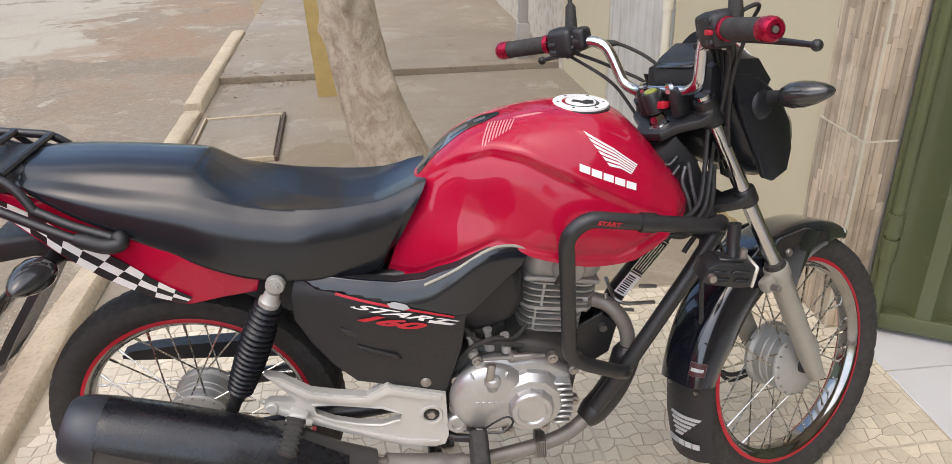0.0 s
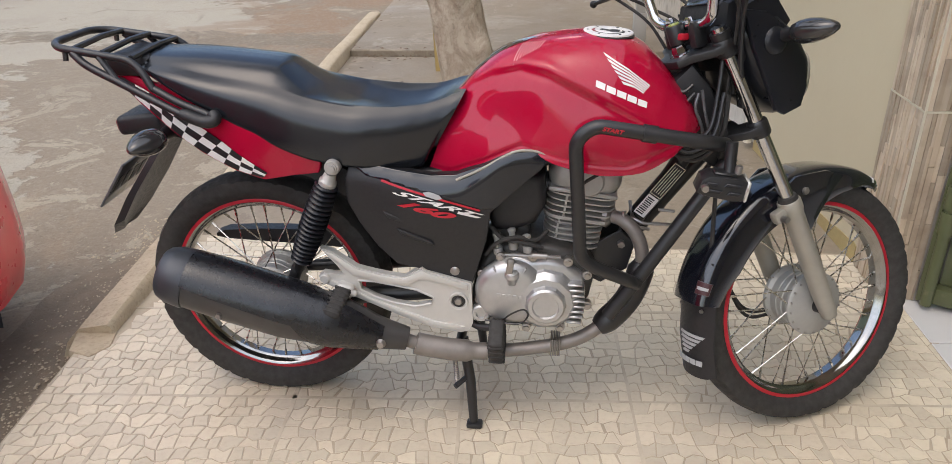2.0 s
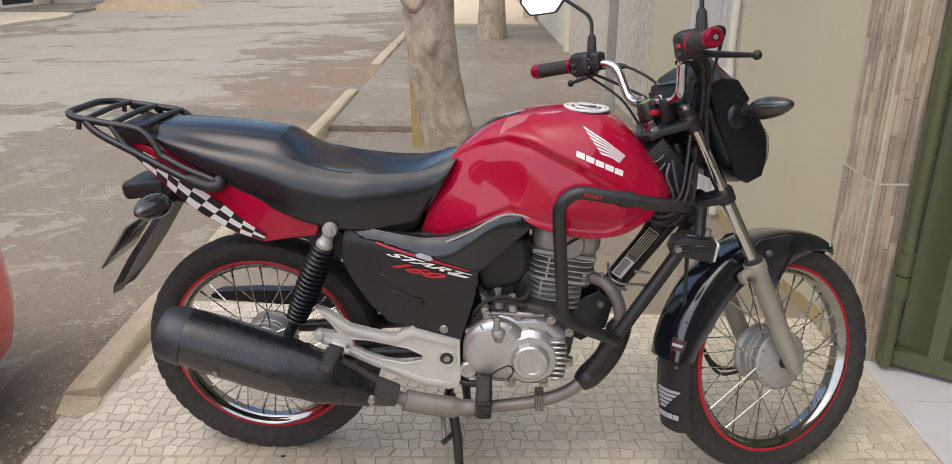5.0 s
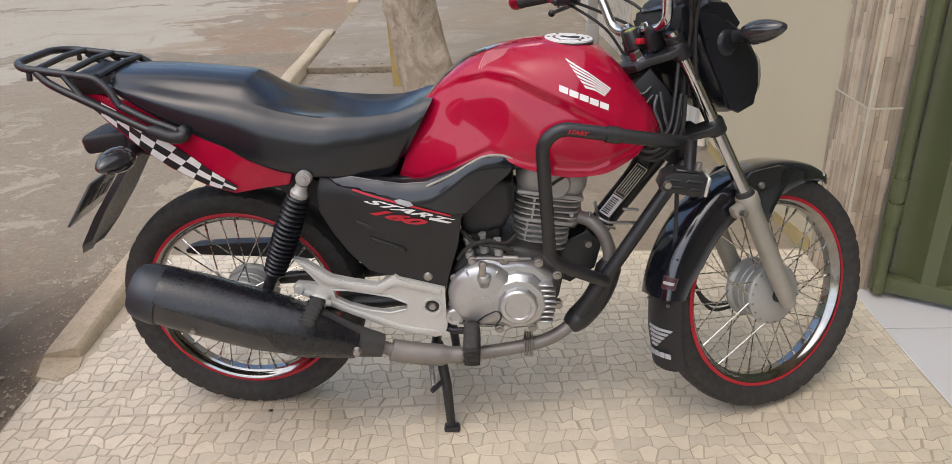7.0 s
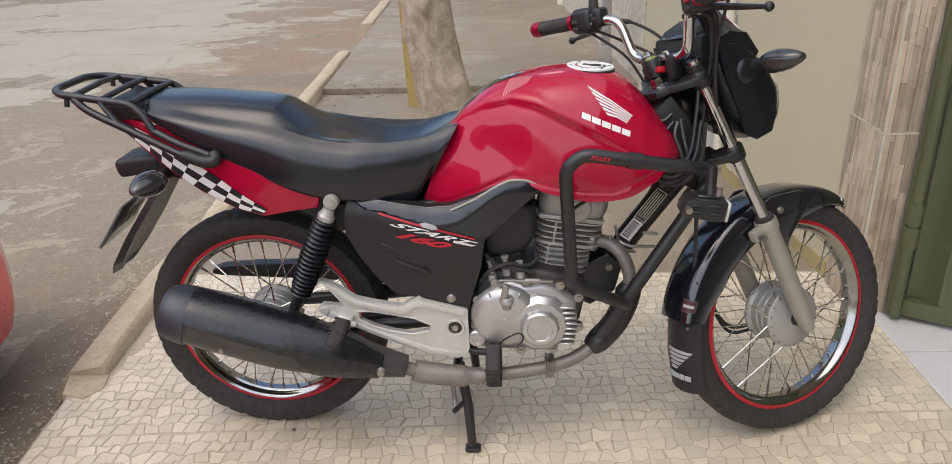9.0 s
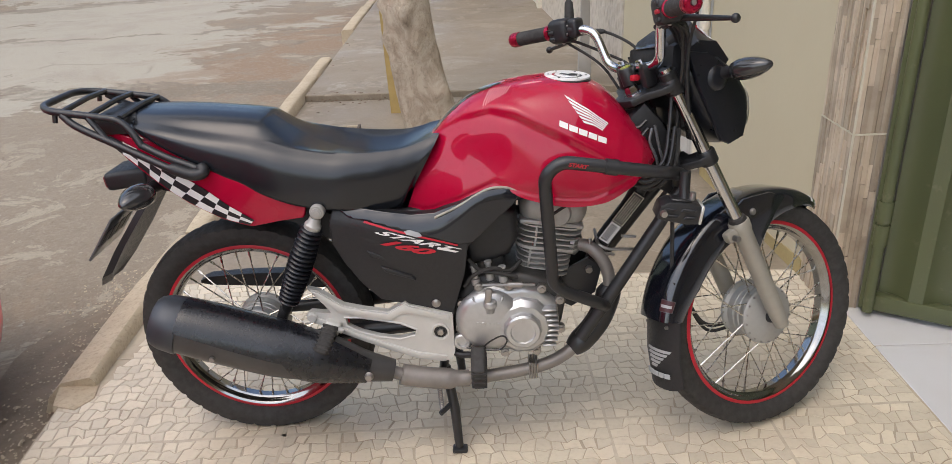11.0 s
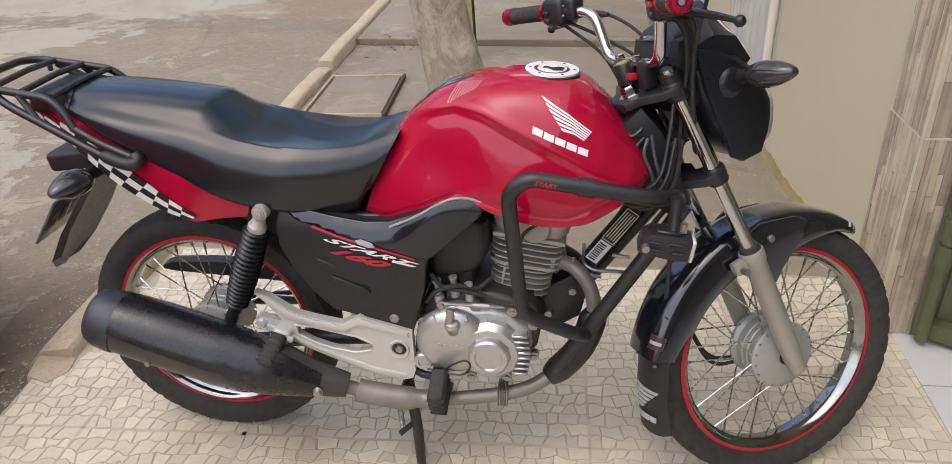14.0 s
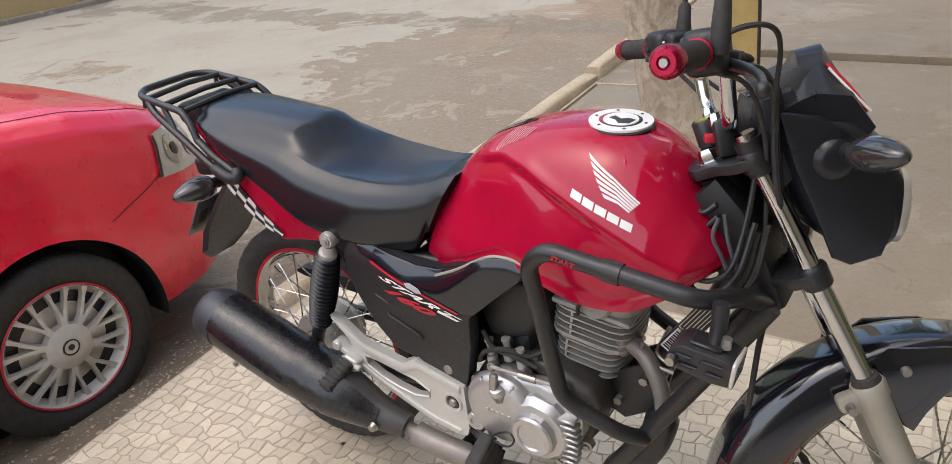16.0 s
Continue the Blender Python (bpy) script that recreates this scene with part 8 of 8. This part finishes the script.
tank_tree = surface_of(tank)
for s in (-1, 1):
    # wing of feather bars
    apex, root, tip, heel = Vector((0.802, 0.928)), Vector((0.846, 0.868)), Vector((0.899, 0.866)), Vector((0.884, 0.852))
    wing = []
    for k in range(6):
        a, b = apex.lerp(root, (k + 0.05) / 6), apex.lerp(root, (k + 0.72) / 6)
        d, c = tip.lerp(heel, (k + 0.05) / 6), tip.lerp(heel, (k + 0.72) / 6)
        sag = Vector((-0.004, -0.006))
        wing.append([tuple(a), tuple(a.lerp(d, 0.5) - sag * 0.4), tuple(d), tuple(c), tuple(b.lerp(c, 0.5) - sag * 0.4), tuple(b)])
    stuck("wing_emblem", wing, tank_tree, WHITE, tank, "white wing of feather bars", s)
    for k in range(5):
        x0 = 0.788 + 0.0214 * k
        z0 = 0.8675 - 0.0088 * k
        stuck("emblem_block", [[(x0, z0), (x0 + 0.0188, z0 - 0.0073), (x0 + 0.0202, z0 + 0.0042), (x0 + 0.0014, z0 + 0.0115)]], tank_tree, WHITE, tank, "white block in place of a letter", s)
# striped square and sash on the tank's rear top
for s in (-1, 1):
    for k in range(9):
        a, b, w = 0.617 + 0.0066 * k, 0.637 + 0.0056 * k, 0.0030
        stuck("badge_stripe", [[(a, s * (0.086 - 0.002 * k)), (a + w, s * (0.086 - 0.002 * k)), (b + w, s * (0.030 + 0.002 * k)), (b, s * (0.030 + 0.002 * k))]], tank_tree, PINK_PRINT, tank, "pale stripe of a badge", s, down=True)
stuck("tank_sash", [[(0.500, -0.022), (0.56, -0.026), (0.63, -0.020), (0.66, -0.008), (0.66, 0.008), (0.63, 0.020), (0.56, 0.026), (0.500, 0.022)]], tank_tree, BLACK_GLOSS, tank, "glossy black sash along the tank", -1, down=True)
stuck("sash_print", [[(0.515, -0.008), (0.55, -0.014), (0.55, -0.006), (0.515, 0.0)], [(0.565, -0.012), (0.60, -0.012), (0.60, 0.004), (0.565, 0.002)], [(0.612, -0.010), (0.634, -0.009), (0.634, 0.006), (0.612, 0.006)]], tank_tree, GREY_STRIPE, tank, "grey print on the sash", -1, 0.002, down=True)


def lettering(text, size, m, mat, parent, label, shear=0.0, depth=0.0006, bold=0.035):
    cu = bpy.data.curves.new("text", "FONT")
    cu.body, cu.size, cu.extrude, cu.shear, cu.align_x = text, size, depth, shear, "LEFT"
    cu.offset = size * bold
    ob = bpy.data.objects.new("text", cu)
    me = bpy.data.meshes.new_from_object(ob)
    bpy.data.objects.remove(ob)
    bpy.data.curves.remove(cu)
    bm = bm_new()
    bm.from_mesh(me)
    bpy.data.meshes.remove(me)
    return part("lettering", bm, mat, parent, label, 0, m)


def laid(text, size, x, z, wide, high, tilt, tree, mat, parent, label, shear, bold, lift=0.0016):
    """A word laid on a side panel that faces the viewer, starting at x, z and falling by tilt degrees."""
    cu = bpy.data.curves.new("text", "FONT")
    cu.body, cu.size, cu.shear, cu.align_x = text, size, shear, "LEFT"
    cu.offset = size * bold
    ob = bpy.data.objects.new("text", cu)
    me = bpy.data.meshes.new_from_object(ob)
    bpy.data.objects.remove(ob)
    bpy.data.curves.remove(cu)
    bm = bm_new()
    bm.from_mesh(me)
    bpy.data.meshes.remove(me)
    bmesh.ops.triangulate(bm, faces=bm.faces)
    c, sn = math.cos(radians(tilt)), math.sin(radians(tilt))
    for v in bm.verts:
        a, b = v.co.x * wide, v.co.y * high
        v.co = Vector((x + a * c + b * sn, 0, z - a * sn + b * c))
    for _ in range(3):
        es = [g for g in bm.edges if g.calc_length() > 0.008]
        if not es:
            break
        bmesh.ops.subdivide_edges(bm, edges=es, cuts=1)
        bmesh.ops.triangulate(bm, faces=[f for f in bm.faces if len(f.verts) > 3])
    for v in bm.verts:
        hit, nrm, _, _ = tree.ray_cast(Vector((v.co.x, -2, v.co.z)), Vector((0, 1, 0)))
        v.co.y = (hit.y if hit is not None else -0.16) - lift
    return part("lettering", bm, mat, parent, label, 0)


for s in (-1, 1):
    cov = [o for o in bike.children if o.name.startswith("side_cover") and o.data.vertices[0].co.y * s > 0][0]
    tree_c = surface_of(cov)
    stuck("red_sash", [[(0.336, 0.6590), (0.553, 0.5985), (0.551, 0.5945), (0.333, 0.6545)]], tree_c, RED_TRIM, cov, "red sash", s, 0.0042)
    stuck("white_line", [[(0.505, 0.5940), (0.554, 0.5805), (0.545, 0.5780), (0.502, 0.5880)]], tree_c, WHITE, cov, "white pinstripe", s, 0.0030)
    stuck("model_badge", [[(0.428, 0.635), (0.441, 0.6375), (0.464, 0.6305), (0.470, 0.622), (0.458, 0.6195), (0.434, 0.6270)]], tree_c, PRINT_GREY, cov, "small white oval badge", s, 0.0052)
    if s < 0:
        laid("160", 0.050, 0.360, 0.6075, 1.56, 0.48, 15.5, tree_c, RED_TRIM, cov, "red slanted number", 0.6, 0.045, 0.0038)
        laid("START", 0.036, 0.356, 0.6335, 1.68, 0.46, 15.5, tree_c, WHITE, cov, "white slanted word", 0.75, 0.030, 0.0046)
gr = [o for o in bike.children if o.name.startswith("crash_guard")][0]
lettering("START", 0.0125, Matrix.Translation((0.800, -0.2330, 0.8063)) @ Matrix.Rotation(radians(10), 4, "Y") @ Matrix.Rotation(radians(90), 4, "X") @ Matrix.Diagonal((1.1, 0.9, 1, 1)), RED_TRIM, gr, "small red word on the guard", 0.2)

# ---------- red hatchback at the kerb ----------
car = thing("car", "red hatchback parked at the kerb with silver hubcaps", "car")
CX, HUB_Y, HUB_Z, TYRE = -1.69, -0.262, 0.150, 0.286
ZT = [(-3.35, 0.95), (-3.2, 1.02), (-0.85, 1.0), (-0.5, 0.955), (0.0, 0.885), (0.25, 0.815), (0.40, 0.745), (0.50, 0.665), (0.58, 0.56), (0.615, 0.46)]
WD = [(-3.35, 0.86), (-3.1, 0.97), (-2.4, 1.0), (0.0, 1.0), (0.15, 0.985), (0.30, 0.93), (0.42, 0.83), (0.52, 0.68), (0.58, 0.56), (0.615, 0.46)]


def car_section(y):
    """Right half of the body's outline at y: offsets from the centre line and heights."""
    zt, w = interp(ZT, y) - 0.05, interp(WD, y) * 0.825
    crest = zt - 0.035
    pts = [(0.0, zt), (0.35 * w, zt - 0.003), (0.62 * w, zt - 0.012), (0.80 * w, zt - 0.022), (0.88 * w, crest - 0.008), (0.935 * w, crest - 0.05), (0.965 * w, crest - 0.12)]
    base = crest - 0.12
    low = 0.10
    for f, k in ((0.15, 0.978), (0.3, 0.988), (0.45, 0.996), (0.6, 1.0), (0.72, 0.998), (0.85, 0.985), (1.0, 0.95)):
        pts.append((k * w, base + (low - base) * f))
    pts.append((0.8 * w, low - 0.02))
    return pts


ys = [-3.35, -3.3, -3.2, -3.0, -2.7, -2.3, -1.9, -1.5, -1.2, -0.95] + [-0.75 + 0.03 * i for i in range(43)] + [0.56, 0.58, 0.60, 0.615]
bm = bm_new()
loops = []
for y in ys:
    sec = car_section(y)
    dense = []
    for a, b in zip(sec, sec[1:]):
        for k in range(4):
            dense.append((a[0] + (b[0] - a[0]) * k / 4, a[1] + (b[1] - a[1]) * k / 4))
    dense.append(sec[-1])
    full = [Vector((CX - o, y, z)) for o, z in reversed(dense)] + [Vector((CX + o, y, z)) for o, z in dense[1:]]
    loops.append(full)
vs = rings(bm, loops, False, False)
bm.faces.new(vs[0])
bm.faces.new(vs[-1][::-1])
R_ARCH = 0.335
for hy in (HUB_Y, HUB_Y - 2.46):
    def inside(v):
        return abs(v.co.x - CX) > 0.60 and math.hypot(v.co.y - hy, v.co.z - HUB_Z) < R_ARCH
    bmesh.ops.delete(bm, geom=[f for f in bm.faces if all(inside(v) for v in f.verts)], context="FACES")
    for v in bm.verts:
        if inside(v) and abs(v.co.x - CX) > 0.70:
            d = Vector((v.co.y - hy, v.co.z - HUB_Z))
            if d.length > 0.2:
                d = d.normalized() * R_ARCH
                v.co.y, v.co.z = hy + d.x, HUB_Z + d.y
bmesh.ops.delete(bm, geom=[v for v in bm.verts if not v.link_faces], context="VERTS")
body = part("body", bm, CAR_RED, car, "glossy red bodywork", 50)
car_tree = surface_of(body)
# arch lips and wells
for hy in (HUB_Y, HUB_Y - 2.46):
    for s in (-1, 1):
        bm = bm_new()
        loops = []
        for k in range(33):
            a = radians(-12 + 204 * k / 32)
            c, sn = math.cos(a), math.sin(a)
            loops.append([Vector((CX + s * x, hy + r * c, HUB_Z + r * sn)) for r, x in ((R_ARCH, 0.818), (R_ARCH - 0.004, 0.80), (R_ARCH + 0.01, 0.60), (R_ARCH + 0.02, 0.60), (R_ARCH + 0.012, 0.79))])
        rings(bm, loops)
        part("wheel_arch", bm, BLACK_PLASTIC, car, "dark wheel arch lining", 40)
        bm = bm_new()
        lathe(bm, [(R_ARCH + 0.015, -0.01), (R_ARCH + 0.015, 0.01)], (CX + s * 0.595, hy, HUB_Z), (1, 0, 0), 28)
        part("arch_wall", bm, BLACK_PLASTIC, car)


def car_wheel(x, y, s):
    o = Vector((x, y, HUB_Z))
    ax = (s, 0, 0)
    bm = bm_new()
    prof = [(0.195, -0.155), (0.235, -0.165), (0.27, -0.160), (TYRE - 0.006, -0.14), (TYRE, -0.11)]
    for k in range(4):
        h = -0.10 + 0.025 * k
        prof += [(TYRE, h), (TYRE - 0.007, h + 0.002), (TYRE - 0.007, h + 0.007), (TYRE, h + 0.009)]
    prof += [(TYRE, -0.012), (TYRE - 0.006, 0.0), (0.268, 0.010), (0.235, 0.014), (0.205, 0.006), (0.196, -0.004)]
    lathe(bm, prof, o, ax, 64, False)
    w = part("wheel", bm, RUBBER, car, "black tyre with a silver hubcap", 40)
    bm = bm_new()
    lathe(bm, [(0.198, -0.03), (0.199, 0.004), (0.192, 0.006), (0.184, -0.012), (0.17, -0.030), (0.05, -0.035)], o, ax, 56)
    # shade between the spokes, put in as a black disc
    bm2 = bm_new()
    lathe(bm2, [(0.178, -0.0215), (0.172, -0.0285), (0.05, -0.0335)], o, ax, 56, False)
    cap = part("hubcap", bm, HUBCAP, w, "silver plastic hubcap with forked spokes", 40)
    part("recess_shade", bm2, BLACK_PLASTIC, cap, "dark disc for the shade behind the spokes", 40)
    bm = bm_new()
    lathe(bm, [(0.198, 0.003), (0.2015, 0.006), (0.197, 0.010), (0.194, 0.006)], o, ax, 56, False)
    part("red_ring", bm, RED_TRIM, cap, "red pinstripe round the hubcap", 40)
    for k in range(10):
        a = k * math.tau / 10 + 0.17
        for da in (-0.13, 0.13):
            bm = bm_new()
            loops = []
            for r, wd, lift, sp in ((0.058, 0.0075, 0.006, 0.42), (0.098, 0.0068, 0.004, 0.42), (0.125, 0.0062, 0.001, 0.75), (0.160, 0.0065, -0.001, 1.08), (0.187, 0.011, -0.002, 1.25)):
                an = a + da * sp
                c = o + Vector((s * lift, r * math.cos(an), r * math.sin(an)))
                t = Vector((0, -math.sin(an), math.cos(an)))
                nx = Vector((s, 0, 0))
                loops.append([c - t * wd - nx * 0.02, c - t * wd * 0.8, c + t * wd * 0.8, c + t * wd - nx * 0.02])
            rings(bm, loops)
            part("hubcap_spoke", bm, HUBCAP, cap, "", 30)
    bm = bm_new()
    lathe(bm, [(0.074, -0.02), (0.072, 0.004), (0.060, 0.011), (0.030, 0.014), (0.028, 0.0125), (0.0, 0.0125)], o, ax, 30)
    part("hub_centre", bm, HUBCAP, cap, "", 40)
    bm = bm_new()
    lathe(bm, [(0.026, 0.012), (0.026, 0.0142), (0.0215, 0.0142), (0.0215, 0.012)], o, ax, 30, False)
    lathe(bm, [(0.0, 0.0142), (0.010, 0.0142), (0.010, 0.012)], o, ax, 12)
    part("round_emblem", bm, BLACK_METAL, cap, "plain dark round emblem")


for s in (-1, 1):
    car_wheel(CX + s * 0.795, HUB_Y, s)
    car_wheel(CX + s * 0.795, HUB_Y - 2.46, s)


def car_film(name, pts, mat, label, s, lift=0.004, thick=0.0):
    """A panel laid on the body's corner; pts are (angle round the nose, height)."""
    bm = bm_new()
    f = bm.faces.new([bm.verts.new((a, 0, z)) for a, z in pts])
    bmesh.ops.triangulate(bm, faces=bm.faces)
    for _ in range(5):
        es = [e for e in bm.edges if e.calc_length() > 0.03]
        if not es:
            break
        bmesh.ops.subdivide_edges(bm, edges=es, cuts=1)
        bmesh.ops.triangulate(bm, faces=[g for g in bm.faces if len(g.verts) > 3])
    for v in bm.verts:
        o = Vector((CX + s * 0.30, v.co.x * 0.0 - 0.15, v.co.z))
        d = Vector((s * math.sin(v.co.x), math.cos(v.co.x), 0))
        hit, nrm, _, _ = car_tree.ray_cast(o + d * 2.2, -d)
        v.co = (hit if hit is not None else o + d * 0.5) + d * lift
    return part(name, bm, mat, car, label, 50)


for s in (-1, 1):
    car_film("headlight", [(0.95, 0.520), (0.62, 0.485), (0.38, 0.485), (0.34, 0.55), (0.50, 0.625), (0.72, 0.665), (0.88, 0.655)], HEADLIGHT, "clear glass headlight", s, 0.006)
    for name, mid, high, r in (("headlight_bowl", 0.78, 0.585, 0.052), ("headlight_bowl", 0.60, 0.560, 0.045)):
        ring = [(mid + 1.35 * r * math.cos(k * math.tau / 16), high + r * math.sin(k * math.tau / 16)) for k in range(16)]
        car_film(name, ring, CHROME, "bright round headlight bowl", s, 0.009)
        car_film("bulb_shade", [(mid + (a - mid) * 0.42, high + (b - high) * 0.42) for a, b in ring], LENS, "dark bulb shade", s, 0.011)
    car_film("headlight_edge", [(0.95, 0.520), (0.88, 0.655), (0.865, 0.652), (0.932, 0.522)], BLACK_PLASTIC, "dark headlight edge", s, 0.009)
    # shut lines
    for pts in ([(1.325, 0.464), (1.12, 0.499), (0.92, 0.535), (0.921, 0.5378), (1.122, 0.5018), (1.327, 0.4668)],):
        car_film("shut_line", pts, BLACK_PLASTIC, "dark gap between wing and bumper", s, 0.0025)
# bonnet gap
for s in (-1, 1):
    bm = bm_new()
    pts = []
    for i in range(26):
        y = -0.80 + 1.18 * i / 25
        w = interp(WD, y) * 0.825
        x = CX + s * 0.845 * w
        hit, nrm, _, _ = car_tree.ray_cast(Vector((x, y, 2)), Vector((0, 0, -1)))
        if hit is not None:
            pts.append(hit + Vector((0, 0, 0.0005)))
    tube(bm, pts, 0.0013, 6)
    part("bonnet_gap", bm, BLACK_PLASTIC, car, "dark gap along the bonnet")
# lower grille
bm = bm_new()
box(bm, (CX, 0.600, 0.32), (0.75, 0.05, 0.14), 0.02)
part("grille", bm, BLACK_PLASTIC, car, "black front grille")
# cabin
bm = bm_new()
loops = []
for y, zr, wr in ((-3.28, 1.02, 0.74), (-3.0, 1.32, 0.66), (-2.6, 1.44, 0.62), (-1.9, 1.46, 0.62), (-1.45, 1.42, 0.62), (-0.82, 0.99, 0.72)):
    loops.append([Vector((CX - 0.79, y, 0.93)), Vector((CX - wr, y, zr - 0.03)), Vector((CX - wr * 0.8, y, zr)), Vector((CX + wr * 0.8, y, zr)), Vector((CX + wr, y, zr - 0.03)), Vector((CX + 0.79, y, 0.93))])
rings(bm, loops)
part("cabin", bm, CAR_RED, car, "red roof and pillars", 30)
for s in (-1, 1):
    for y0, y1 in ((-2.85, -2.05), (-1.98, -1.25)):
        bm = bm_new()
        q = [Vector((CX + s * 0.785, y0, 1.0)), Vector((CX + s * 0.785, y1 + 0.15, 1.0)), Vector((CX + s * 0.655, y1 - 0.05, 1.36)), Vector((CX + s * 0.655, y0 + 0.12, 1.36))]
        rings(bm, [q, [v + Vector((s * 0.012, 0, 0.003)) for v in q]])
        part("side_window", bm, LENS, car, "dark side window", 0)
bm = bm_new()
q = [Vector((CX - 0.68, -0.87, 1.02)), Vector((CX + 0.68, -0.87, 1.02)), Vector((CX + 0.56, -1.40, 1.40)), Vector((CX - 0.56, -1.40, 1.40))]
rings(bm, [q, [v + Vector((0, 0.012, 0.014)) for v in q]])
part("windscreen", bm, LENS, car, "dark windscreen", 0)
